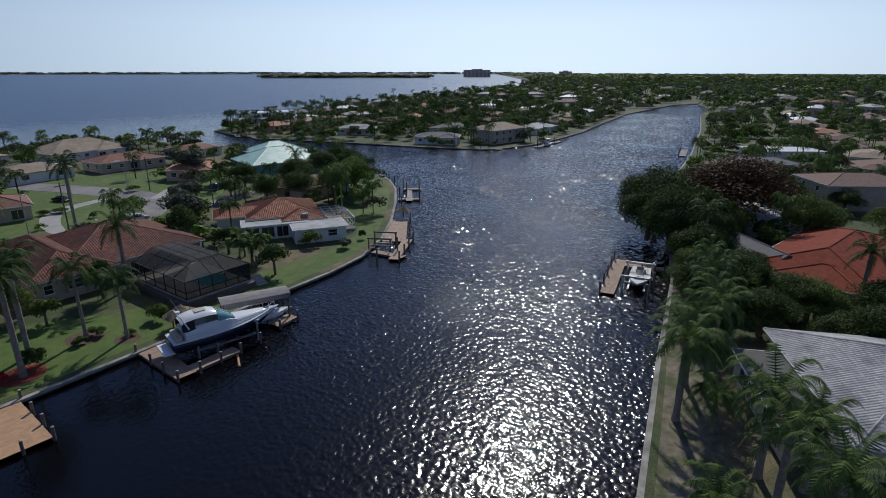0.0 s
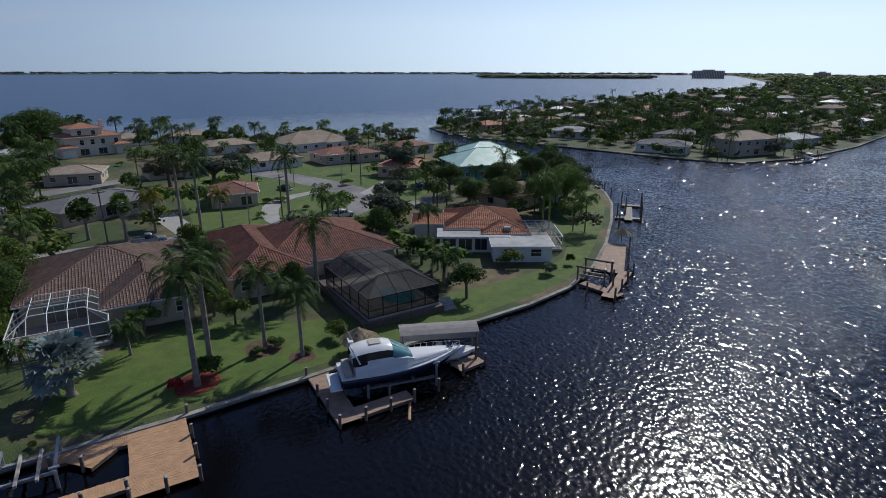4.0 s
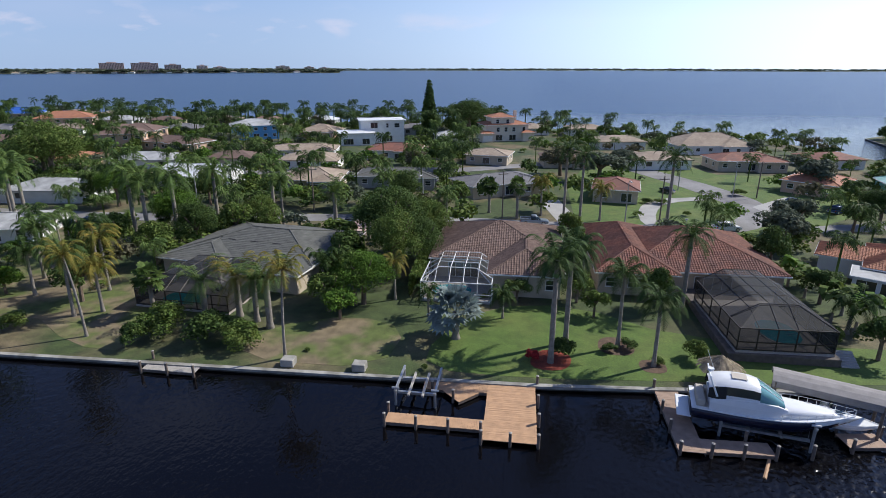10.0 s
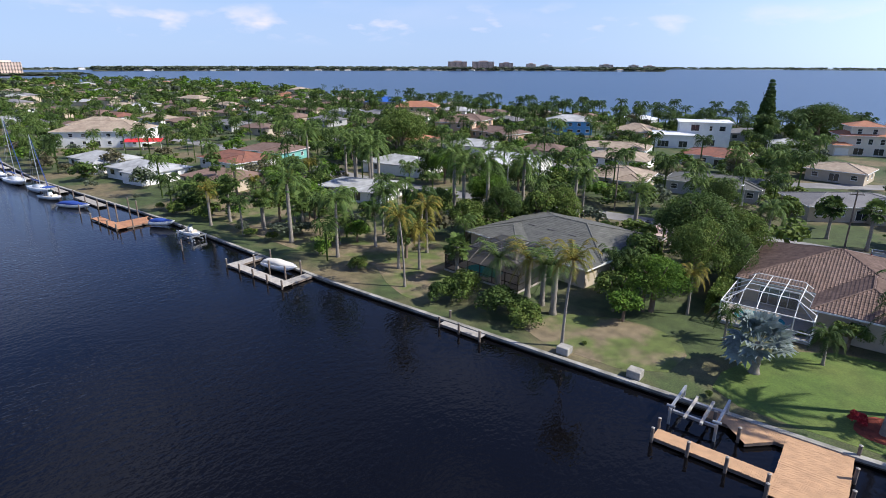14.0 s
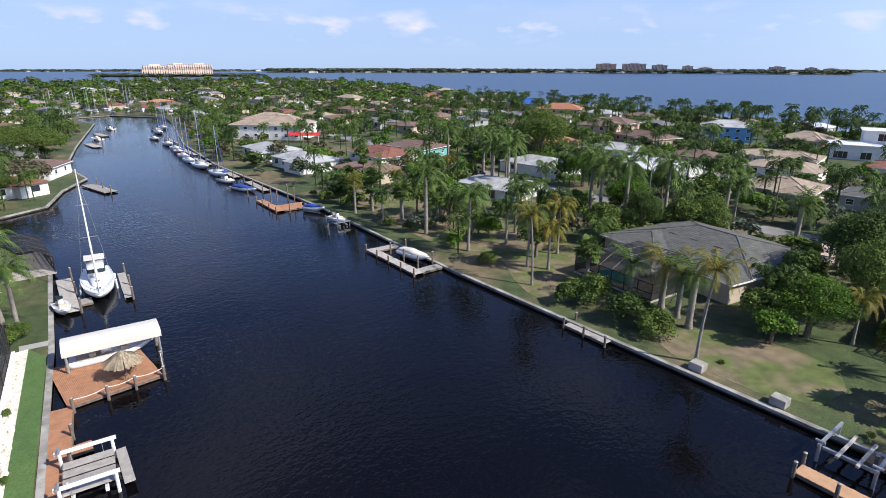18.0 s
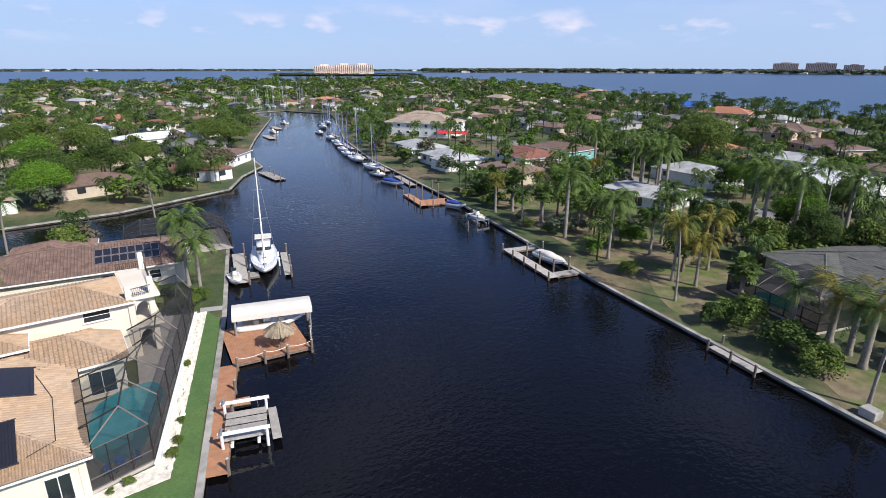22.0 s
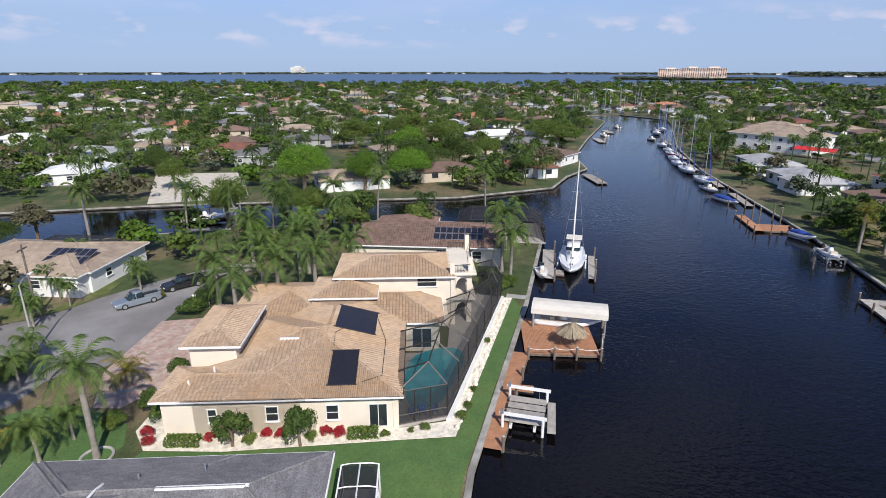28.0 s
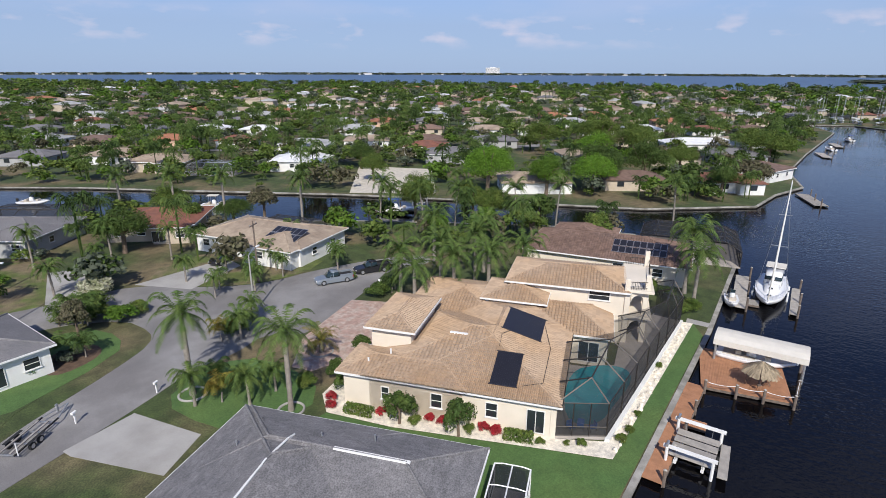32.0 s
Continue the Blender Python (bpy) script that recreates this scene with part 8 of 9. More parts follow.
def small_boat(x, y, rot, z, ln, beam, label, hull_mat=GEL, low=None, top=None, cover=None, motor=True, group=""):
    """An open boat with console, seats and outboard; top: colour of a T-top; cover: canvas over all."""
    root = thing("motor_boat", pose(x, y, z, 0, 0, rot) @ pose(-ln / 2, 0, 0), label, "boat", group)
    tops = hull(root, ln, beam, 0.95, hull_mat, low, 0.55, bow_rise=0.3)
    if cover:
        bm = loft(bmesh.new(), [[(xx, -w * 0.95, zz + 0.03), (xx, -w * 0.4, zz + 0.5 * h), (xx, w * 0.4, zz + 0.5 * h), (xx, w * 0.95, zz + 0.03)] for (xx, w, zz), h in zip(tops, [0.6, 0.8, 0.9, 1, 1.1, 1.2, 1.2, 1.1, 0.9, 0.7, 0.6, 0.4, 0.3, 0.2, 0.1])])
        part("cover", bm, cover, root, smooth=True)
    else:
        part("cockpit", boxed(ln * 0.08, ln * 0.72, -beam * 0.36, beam * 0.36, 0.02, 0.06), TAN_SEAT, root)
        cabin(root, "console", ln * 0.38, ln * 0.52, beam * 0.36, beam * 0.32, 0.05, 1.1, GEL, 0.1, 0.3)
        part("windscreen", boxed(ln * 0.49, ln * 0.5, -beam * 0.16, beam * 0.16, 1.05, 1.5), TINT, root)
        for a in (0.24, 0.62):
            part("seat", boxed(ln * a, ln * (a + 0.08), -beam * 0.25, beam * 0.25, 0.05, 0.55, bevel=0.05), TAN_SEAT, root)
        if top:
            for px in (0.3, 0.54):
                for sg in (-1, 1):
                    part("top_post", rodded((ln * px, sg * beam * 0.28, 0), (ln * px, sg * beam * 0.26, 2.1), 0.03, n=6), ALU, root)
            part("t_top", boxed(ln * 0.24, ln * 0.6, -beam * 0.38, beam * 0.38, 2.1, 2.18, bevel=0.03), top, root)
    if motor:
        bm = boxed(-0.55, 0.02, -0.2, 0.2, 0.15, 0.75, bevel=0.08)
        box(bm, -0.35, -0.12, -0.07, 0.07, -0.9, 0.2)
        part("outboard_motor", bm, BLACK, root)
    return root


def cruiser(x, y, rot, z):
    root = thing("motor_yacht", pose(x, y, z, 0, 0, rot), "white express cruiser with a navy hull bottom on a boat lift", "boat")
    L, B = 12.6, 3.9
    tops = hull(root, L, B, 1.75, GEL, NAVY, 0.16, bow_rise=0.75, n=20, half=14)
    bow_rail(root, tops, 6.5)
    part("swim_platform", boxed(-1.1, 0.1, -1.7, 1.7, -1.1, -0.95, bevel=0.05), GEL, root)
    part("cockpit_floor", boxed(0.4, 3.4, -1.4, 1.4, 0.02, 0.06), TAN_SEAT, root)
    for q in ((0.4, 1.1, -1.4, 1.4), (1.1, 3.0, 0.9, 1.45)):
        part("seat", boxed(*q, 0.05, 0.65, bevel=0.08), TAN_SEAT, root)
    # cambered foredeck that runs up to the windscreen
    rings = []
    for x, hw, h in ((5.6, 1.62, 0.95), (7.0, 1.5, 0.92), (8.4, 1.28, 0.74), (9.8, 0.95, 0.52), (11.0, 0.58, 0.3), (12.0, 0.2, 0.08)):
        sheer = 0.75 * max(0, x / L - 0.25) ** 1.6 * 1.5
        rings.append([(x, -hw, sheer)] + [(x, hw * math.sin(q), sheer + h * math.cos(q) ** 0.6) for q in (-1.25, -0.9, -0.45, 0.0, 0.45, 0.9, 1.25)] + [(x, hw, sheer)])
    part("foredeck", loft(bmesh.new(), rings), GEL, root, smooth=True)
    part("deckhouse", loft(bmesh.new(), [[(x, -w, 0.0), (x, -w * 0.98, 0.7), (x, -w * 0.9, h), (x, w * 0.9, h), (x, w * 0.98, 0.7), (x, w, 0.0)] for x, w, h in ((1.4, 1.68, 0.95), (3.0, 1.74, 1.25), (5.0, 1.74, 1.35), (6.6, 1.62, 1.2), (7.4, 1.4, 0.9))]), GEL, root)
    # one curved shell over the saloon: hard top, side glass, aft enclosure and windscreen
    shell = {}
    rows = []
    for x, w, h in ((1.2, 1.42, 2.15), (1.7, 1.5, 2.5), (2.6, 1.54, 2.68), (3.6, 1.55, 2.74), (4.6, 1.5, 2.68), (5.2, 1.44, 2.5), (6.2, 1.34, 1.92), (7.2, 1.15, 1.2)):
        low = 1.05 if x < 6.5 else 1.0
        rows.append([(x, -w, low), (x, -w * 0.97, low + (h - low) * 0.3), (x, -w * 0.86, low + (h - low) * 0.74), (x, -w * 0.62, low + (h - low) * 0.93), (x, 0, h), (x, w * 0.62, low + (h - low) * 0.93), (x, w * 0.86, low + (h - low) * 0.74), (x, w * 0.97, low + (h - low) * 0.3), (x, w, low)])
    for i, (ra, rb) in enumerate(zip(rows, rows[1:])):
        for k in range(8):
            side = k in (0, 1, 6, 7)
            name = "windscreen" if i >= 5 else ("hard_top" if not side else ("aft_enclosure" if i < 2 else ("hard_top" if k in (0, 7) else "side_window")))
            q = shell.setdefault((name, k > 3 and name in ("side_window", "aft_enclosure")), bmesh.new())
            q.faces.new([q.verts.new(v) for v in (ra[k], rb[k], rb[k + 1], ra[k + 1])])
    looks = {"hard_top": (GEL, ""), "side_window": (TINT, "dark tinted side window"), "aft_enclosure": (BLACK, "black canvas aft enclosure"), "windscreen": (GLASS_TEAL, "raked teal-tinted windscreen")}
    for (name, _), q in shell.items():
        bmesh.ops.remove_doubles(q, verts=q.verts, dist=0.001)
        part(name, q, looks[name][0], root, looks[name][1], True)
    for yy in (-0.5, 0.5):
        part("windscreen_post", rodded((5.2, yy, 2.5), (7.2, yy * 0.9, 1.26), 0.035, n=6), GEL, root)
    part("hatch", boxed(3.0, 4.2, -0.5, 0.5, 2.73, 2.77), TAN_SEAT, root)
    for sg in (-1, 1):
        part("radar_arch", rodded((1.9, sg * 1.5, 1.3), (1.2, sg * 1.15, 2.9), 0.1, 0.07), GEL, root)
        for xx in (5.6, 7.2, 8.6):
            part("porthole", boxed(xx, xx + 0.7, sg * (1.95 - (xx - 5) * 0.18) - 0.06, sg * (1.95 - (xx - 5) * 0.18) + 0.02, -0.35, -0.15), TINT, root)
    part("arch_top", rodded((1.2, -1.15, 2.9), (1.2, 1.15, 2.9), 0.08), GEL, root)
    part("antenna", rodded((1.7, 0.6, 2.7), (0.9, 0.6, 4.6), 0.015, n=4), GEL, root)
    part("radar", rodded((1.3, 0, 2.95), (1.3, 0, 3.15), 0.28), GEL, root)
    part("anchor_locker", boxed(11.2, 11.8, -0.2, 0.2, 0.85, 0.9), TINT, root)
    return root


def sailboat(x, y, rot, ln, label, mast=None, boom=True, group="", hull_mat=GEL, detail=True):
    root = thing("sailboat", pose(x, y, SEA + 1.15, 0, 0, rot) @ pose(-ln / 2, 0, 0), label, "boat", group)
    B = ln * 0.3
    tops = hull(root, ln, B, 1.5, hull_mat, NAVY if hull_mat is GEL else None, 0.85, bow_rise=0.4, stern=0.75)
    cabin(root, "coachroof", ln * 0.3, ln * 0.72, B * 0.62, B * 0.34, 0.05, 0.65, GEL, 0.2, 0.9, 0.85)
    h = mast or ln * 1.18
    mx = ln * 0.56
    part("mast", rodded((mx, 0, 0), (mx - 0.15, 0, h), 0.12, 0.07), GEL if detail else ALU, root)
    for s, zz in ((0.9, h * 0.42), (0.7, h * 0.7)) if detail else ((0.8, h * 0.55),):
        part("spreader", rodded((mx, -s * B / 3.6, zz), (mx, s * B / 3.6, zz), 0.04, n=6), ALU, root)
    for a, b in (((ln * 1.02, 0, 0.4), (mx - 0.15, 0, h)), ((0.1, 0, 0.1), (mx - 0.15, 0, h)), ((mx, B * 0.46, 0), (mx - 0.15, 0, h * 0.95)), ((mx, -B * 0.46, 0), (mx - 0.15, 0, h * 0.95))):
        part("stay", rodded(a, b, 0.018, n=4), GALV, root)
    part("furled_jib", rodded((ln * 1.0, 0, 0.7), (mx + 0.3, 0, h * 0.94), 0.09, 0.05), BLUE_CANVAS if not detail else CREAM_CANVAS, root)
    if boom:
        part("boom", rodded((mx, 0, 1.5), (ln * 0.14, 0, 1.6), 0.08), ALU, root)
        part("furled_mainsail", rodded((mx, 0, 1.68), (ln * 0.15, 0, 1.75), 0.2, 0.13), CREAM_CANVAS if detail else BLUE_CANVAS, root)
    if detail:
        cabin(root, "pilot_house", ln * 0.2, ln * 0.46, B * 0.6, B * 0.55, 0.3, 1.9, GEL, 0.1, 0.5, 0.88)
        cabin(root, "pilot_windows", ln * 0.21, ln * 0.462, B * 0.59, B * 0.545, 1.1, 1.55, TINT, 0.05, 0.15, 0.98)
        for px in (0.04, 0.18):
            for sg in (-1, 1):
                part("bimini_post", rodded((ln * px, sg * B * 0.28, 0), (ln * px, sg * B * 0.28, 2.0), 0.025, n=5), ALU, root)
        part("bimini", boxed(0.2, ln * 0.22, -B * 0.32, B * 0.32, 2.0, 2.1, bevel=0.04), CREAM_CANVAS, root)
        for xx in (0.62, 0.78):
            part("hatch", boxed(ln * xx, ln * xx + 0.5, -0.25, 0.25, 0.35, 0.42 if xx > 0.7 else 0.72), TINT, root)
        for sg in (-1, 1):
            for xx in (0.3, 0.5, 0.66):
                part("fender", rodded((ln * xx, sg * (B * 0.5 + 0.12), -0.8), (ln * xx, sg * (B * 0.5 + 0.12), -0.1), 0.12), GEL, root)
        bow_rail(root, tops, ln * 0.1, 0.55)
    return root


def tiki(x, y, z, r, h, label, posts=1, name="tiki_hut"):
    """A thatched roof of ragged leaf bundles on posts."""
    root = thing(name, pose(x, y, z), label, "thatched hut")
    rng = np.random.RandomState(int(abs(x) * 7))
    q = []
    for lay in range(6):
        r0, r1 = r * (lay + 1.5) / 6.4, r * max(0, lay - 0.6) / 6.4
        z0, z1 = h - 0.62 * r0, h - 0.62 * r1 + 0.12
        k = 18 + lay * 9
        for i in range(k):
            a, b = i * 6.283 / k + rng.uniform(-0.04, 0.04), 3.4 / k
            rr = r0 * rng.uniform(0.92, 1.1)
            q.append([(r1 * math.cos(a - b), r1 * math.sin(a - b), z1), (rr * math.cos(a - b), rr * math.sin(a - b), z0 + rng.uniform(-0.12, 0.05)), (rr * math.cos(a + b), rr * math.sin(a + b), z0 + rng.uniform(-0.12, 0.05)), (r1 * math.cos(a + b), r1 * math.sin(a + b), z1)])
    mesh_obj("thatch", strip_mesh("thatch", q), THATCH, root)
    if posts == 1:
        part("post", rodded((0, 0, 0), (0, 0, h - 0.1), 0.1), PILE, root)
    else:
        for i in range(posts):
            a = 6.283 * i / posts + 0.6
            part("post", rodded((r * 0.62 * math.cos(a), r * 0.62 * math.sin(a), 0), (r * 0.62 * math.cos(a), r * 0.62 * math.sin(a), h - 0.36 * r), 0.09), PILE, root)
    return root


def canopy(x, y, rot, ln, w, z, mat_, label, posts=True):
    """A fabric boat cover stretched over an arched frame."""
    root = thing("boat_canopy", pose(x, y, SEA, 0, 0, rot), label, "canopy")
    rings = []
    for i in range(9):
        s = i / 8
        rings.append([(ln * s, -w / 2, z - 0.75), (ln * s, -w / 2 + 0.02, z - 0.1), (ln * s, -w * 0.25, z + 0.14), (ln * s, 0, z + 0.22 + 0.015 * (i % 2)), (ln * s, w * 0.25, z + 0.14), (ln * s, w / 2 - 0.02, z - 0.1), (ln * s, w / 2, z - 0.75), (ln * s, w * 0.25, z + 0.1), (ln * s, 0, z + 0.18), (ln * s, -w * 0.25, z + 0.1)])
    part("fabric", loft(bmesh.new(), rings), mat_, root)
    for px in (0.3, ln - 0.3):
        for sg in (-1, 1):
            part("post", rodded((px, sg * w * 0.46, -2.5), (px, sg * w * 0.46, z - 0.2), 0.13), PILE if not posts else GALV, root)
    for sg in (-1, 1):
        part("beam", boxed(0, ln, sg * w * 0.46 - 0.06, sg * w * 0.46 + 0.06, z - 0.36, z - 0.2), ALU, root)
    return root


# new timber dock of the tan house
dock("dock", "new golden timber dock with a square platform on the canal", DECK_NEW, [(-10.9, 41.5, 0, 9.0, 1.5), (-8.4, 47.4, 0, 6.5, 1.8), (2.7, 40.2, 90, 9.2, 4.7), (-4.6, 45.5, 45, 2.6, 2.6)],
     along(-10.9, 41.4, -2.2, 41.3, 4) + [(-2.1, 40.1), (0.4, 40.1), (2.8, 40.2), (2.9, 43.2), (2.9, 46.2), (-10.9, 43.1), (-7.4, 47.2), (-5.2, 46.0), (2.9, 49.6)])
boat_lift(-10.6, 44.9, 0, 3.8, 4.2, 1.5, "grey steel boat lift with an empty cradle beside the new dock", GALV, 0.9)
for _x, _y in ((-23.4, 49.8), (-15.6, 49.9)):
    tagged(obj("concrete_block", boxed(-0.7, 0.7, -0.6, 0.6, 0, 0.85, bevel=0.05), CAP), "square weathered concrete block on the seawall", "block", "blocks on the seawall").location = (_x, _y, GROUND)
# cruiser dock
dock("dock", "brown timber dock round the cruiser's lift", DECK_OLD, [(16.6, 41.0, 90, 10.0, 2.2), (16.5, 41.2, 2, 5.7, 1.7), (28.8, 43.4, 8, 3.4, 1.9)], [(14.5, 41.0), (17.0, 41.0), (19.6, 41.2), (22.2, 41.4), (14.4, 44), (14.4, 47), (16.8, 46.4), (20.4, 43.2), (25.2, 41.9), (28.9, 43.2), (32.1, 43.8), (32.2, 45.4), (29, 46), (14.4, 50.6)])
cruiser(16.4, 46.2, -11.0, 3.35)
_lift = boat_lift(18.6, 44.2, -11, 7.0, 3.2, 2.3, "grey steel lift under the cruiser", GALV, 0.75)
small_boat(28.6, 46.8, -22, 2.0, 7.4, 2.5, "white motor boat with seats under a grey canopy", GEL, None)
canopy(24.4, 49.2, -22, 8.6, 2.9, 3.9, GREY_CANVAS, "grey weathered fabric boat canopy on posts", False)
tiki(21.0, 52.4, GROUND, 2.1, 3.1, "round thatched tiki hut on the lawn behind the cruiser", 4)
tagged(obj("floating_log", rodded((0, 0, 0), (1.4, 2.6, 0.05), 0.16, 0.13), DECK_NEW), "short yellow timber floating in the canal", "log").location = (20.4, 39.0, SEA)
# docks of the curved bank
dock("dock", "brown timber dock with a thatched shade on the curved bank", DECK_OLD, [(66.4, 55.6, 41, 16.0, 4.6), (57.6, 49.4, 30, 12.0, 1.8), (57.4, 56.0, -80, 6.6, 1.6)], along(57.6, 49.2, 68, 55.2, 4) + along(67, 55.4, 79, 65.8, 5) + [(56.0, 53), (60, 57.5), (63.4, 55.4, 2.6), (61, 52.8, 2.6)], pile_top=1.6)
tiki(79.2, 68.0, 1.25, 1.7, 2.6, "small round thatched shade on the timber dock")
boat_lift(60.0, 53.6, 30, 4.2, 4.0, 2.6, "dark boat lift posts beside the timber dock", PILE, 0.8)
dock("dock", "dark timber dock with tall mooring posts", DECK_GREY, [(93.0, 77.6, 42, 12.5, 1.6), (101.5, 88.6, -48, 5.0, 1.6), (91.6, 81.2, -48, 5.2, 1.4)], [(92, 81, 3.2), (95.4, 77.4, 3.2), (98.6, 80.2, 3.2), (102, 83.2, 3.2), (105, 85.8, 3.2), (102, 89, 3.2), (98.6, 84.6, 3.0), (95.2, 81.6, 3.0), (88.6, 77.2, 2), (112, 104, 2), (107, 97, 2), (116, 112, 2), (118, 120, 2)])
# small concrete and timber docks further along the north bank
dock("dock", "small grey timber platform on the canal", DECK_GREY, [(-38.6, 46.9, 0, 6.0, 2.8)], [(-38.6, 46.8), (-35.6, 46.8), (-32.6, 46.8), (-38.6, 49)])
dock("dock", "grey timber dock with a slip on the canal", DECK_GREY, [(-78.0, 42.0, 0, 14.8, 1.6), (-76.2, 43.6, 90, 4.6, 1.7), (-63.4, 43.6, 90, 4.6, 1.7)], along(-77.8, 41.9, -63.4, 41.9, 5) + [(-74, 44.4, 1.8), (-74, 47.4, 1.8), (-66, 44.4, 1.8), (-66, 47.2, 1.8), (-70, 44.4, 1.8)])
small_boat(-69.6, 46.2, 8, 2.0, 6.6, 2.4, "white and pale blue jet boat on a slip", GEL, None, cover=CREAM_CANVAS, motor=False)
small_boat(-97.0, 46.4, 0, 1.9, 5.6, 2.2, "small white centre-console boat on a lift", GEL)
boat_lift(-99.5, 45.0, 0, 5.0, 2.6, 0.8, "low boat lift near the seawall", ALU, 0.2)
for _x, _y in ((-91.1, 41.5), (-111, 42), (-132, 40)):
    tagged(obj("mooring_post", rodded((0, 0, -3), (0, 0, 2.1), 0.12, 0.11), PILE), "bare wooden mooring post standing in the canal", "post", "mooring posts").location = (_x, _y, SEA)
dock("dock", "reddish timber dock with lift posts", DECK_RED, [(-124.5, 39.5, 0, 12.5, 1.8), (-112.2, 41.3, 90, 6.2, 5.0)], along(-124.4, 39.4, -112.2, 39.4, 4) + [(-122, 42, 3.4), (-122, 46, 3.4), (-118, 42, 3.4), (-118, 46, 3.4)])
small_boat(-108.5, 46.5, 30, 1.9, 5.0, 2.0, "boat under a blue canvas cover", GEL, None, cover=BLUE_CANVAS)
for _i, (_x, _y, _r, _l, _lab) in enumerate(((-139, 41.5, 20, 8.5, "white motor boat with a blue canvas cover"), (-152, 41, 12, 7.5, "white motor boat at its dock"), (-263, 44, 8, 7.5, "white motor boat at its dock"), (-300, 52, 20, 8, "white motor boat at its dock"), (-276, 24, 200, 8, "white motor boat at its dock"), (-318, 34, 200, 8, "white motor boat at its dock"))):
    small_boat(_x, _y, _r, SEA + 0.75, _l, 2.7, _lab, GEL, None, top=BLUE_CANVAS if _i % 2 else None, cover=BLUE_CANVAS if _i == 0 else None, group="boats along the canal")
for _i, (_x, _y, _l, _h) in enumerate(((-163, 42, 10.5, 13), (-180, 41.5, 12, 16.5), (-192, 41, 9, 12), (-203, 42, 9.5, 13), (-214, 43, 9, 12), (-224, 44, 9.5, 12.5), (-240, 44.5, 10, 13), (-286, 50, 10, 13), (-306, 56, 10, 13.5))):
    sailboat(_x, _y, 4, _l, "white sailing boat moored at a canal dock", _h, True, "sailing boats along the canal", RED_HULL if _i == 4 else GEL, False)
for _x0, _x1, _y in ((-148, -134, 44.4), (-172, -156, 44.0), (-198, -182, 43.6), (-226, -206, 45.2), (-262, -244, 47.5)):
    dock("dock", "weathered grey timber dock along the canal", DECK_GREY, [(_x0, _y, 0, _x1 - _x0, 1.8)], [(_x0, _y - 0.1, 1.8), ((_x0 + _x1) / 2, _y - 0.1, 1.8), (_x1, _y - 0.1, 1.8)])
for _x, _y, _r in ((-168, 9, 15), (-262, 18, 8), (-300, 25, 8)):
    dock("dock", "pale concrete-edged dock on the south bank", DECK_GREY, [(_x, _y, _r, 14, 3.0)], [(_x + 1, _y + 3.4, 1.6), (_x + 7, _y + 4, 1.6), (_x + 13, _y + 5, 1.6)])
for _i in range(26):
    # the marina at the canal's end: bare masts over moored hulls
    _x, _y = -418 - 9 * (_i % 5) - _pr.uniform(0, 5), 16 + 11 * (_i // 5) + _pr.uniform(-3, 3)
    _m = thing("sailboat", pose(_x, _y, GROUND + 1.6, 0, 0, _pr.uniform(-20, 20)), "laid-up white sailing boat with a bare mast", "boat", "boats in the marina")
    hull(_m, 9, 2.8, 1.3, GEL, n=8, half=6)
    part("mast", rodded((5, 0, 0), (5, 0, _pr.uniform(11, 16)), 0.1, 0.06), ALU, _m)
    part("cradle", boxed(2, 7, -0.9, 0.9, -1.65, -1.1), GALV, _m)
# the villa's dock
dock("dock", "stained reddish timber dock along the villa's seawall", DECK_RED, [(-37.2, -5.05, 175.0, 17.0, -1.75), (-54.0, -2.2, 97, 8.2, 9.0), (-46.2, -2.6, 90, 1.6, 1.2)], [(-37.4, -3.2), (-41, -3.0), (-45, -2.6), (-49, -2.2), (-53.4, -1.8), (-53.9, 1.0), (-54.3, 3.4), (-54.6, 6.0), (-58, 6.4), (-63, 6.8)], pile_top=1.1)
_rope = thing("rope_rail", pose(0, 0, 1.25), "white rope rail between the dock posts", "rope rail")
for _a, _b in (((-53.4, -1.8), (-53.9, 1.0)), ((-53.9, 1.0), (-54.3, 3.4)), ((-54.3, 3.4), (-54.6, 6.0)), ((-54.6, 6.0), (-58, 6.4))):
    for _s in range(6):
        p, q = (Vector((_a[0] + (_b[0] - _a[0]) * f, _a[1] + (_b[1] - _a[1]) * f, 0.95 - 0.8 * f * (1 - f))) for f in (_s / 6, (_s + 1) / 6))
        part("rope", rodded(p, q, 0.03, n=5), WHITE, _rope)
_lf = boat_lift(-44.7, -3.2, -4, 4.5, 3.5, 1.7, "white boat lift with a slatted grey platform at the villa's dock", WHITE, 0.5)
for _i in range(4):
    part("platform_slab", boxed(0.16 + 1.08 * _i, 0.98 + 1.08 * _i, 0.1, 3.5, 0.86, 0.98, bevel=0.02), DECK_GREY, _lf)
_pl = tagged(obj("lift_platform", boxed(-44.4, -39.8, 0.36, 1.1, SEA + 0.55, SEA + 0.7, bevel=0.02), DECK_GREY), "pale grey floating platform beside the lift", "platform")
canopy(-62.5, -1.8, 87, 9.0, 3.6, 3.0, CREAM_CANVAS, "cream fabric boat canopy on steel posts", True)
small_boat(-62.3, 2.4, 87, 1.85, 7.6, 2.6, "white motor boat on a lift under the cream canopy", GEL, None)
tiki(-56.8, 2.9, 1.25, 1.75, 2.8, "small round thatched shade on the villa's dock")
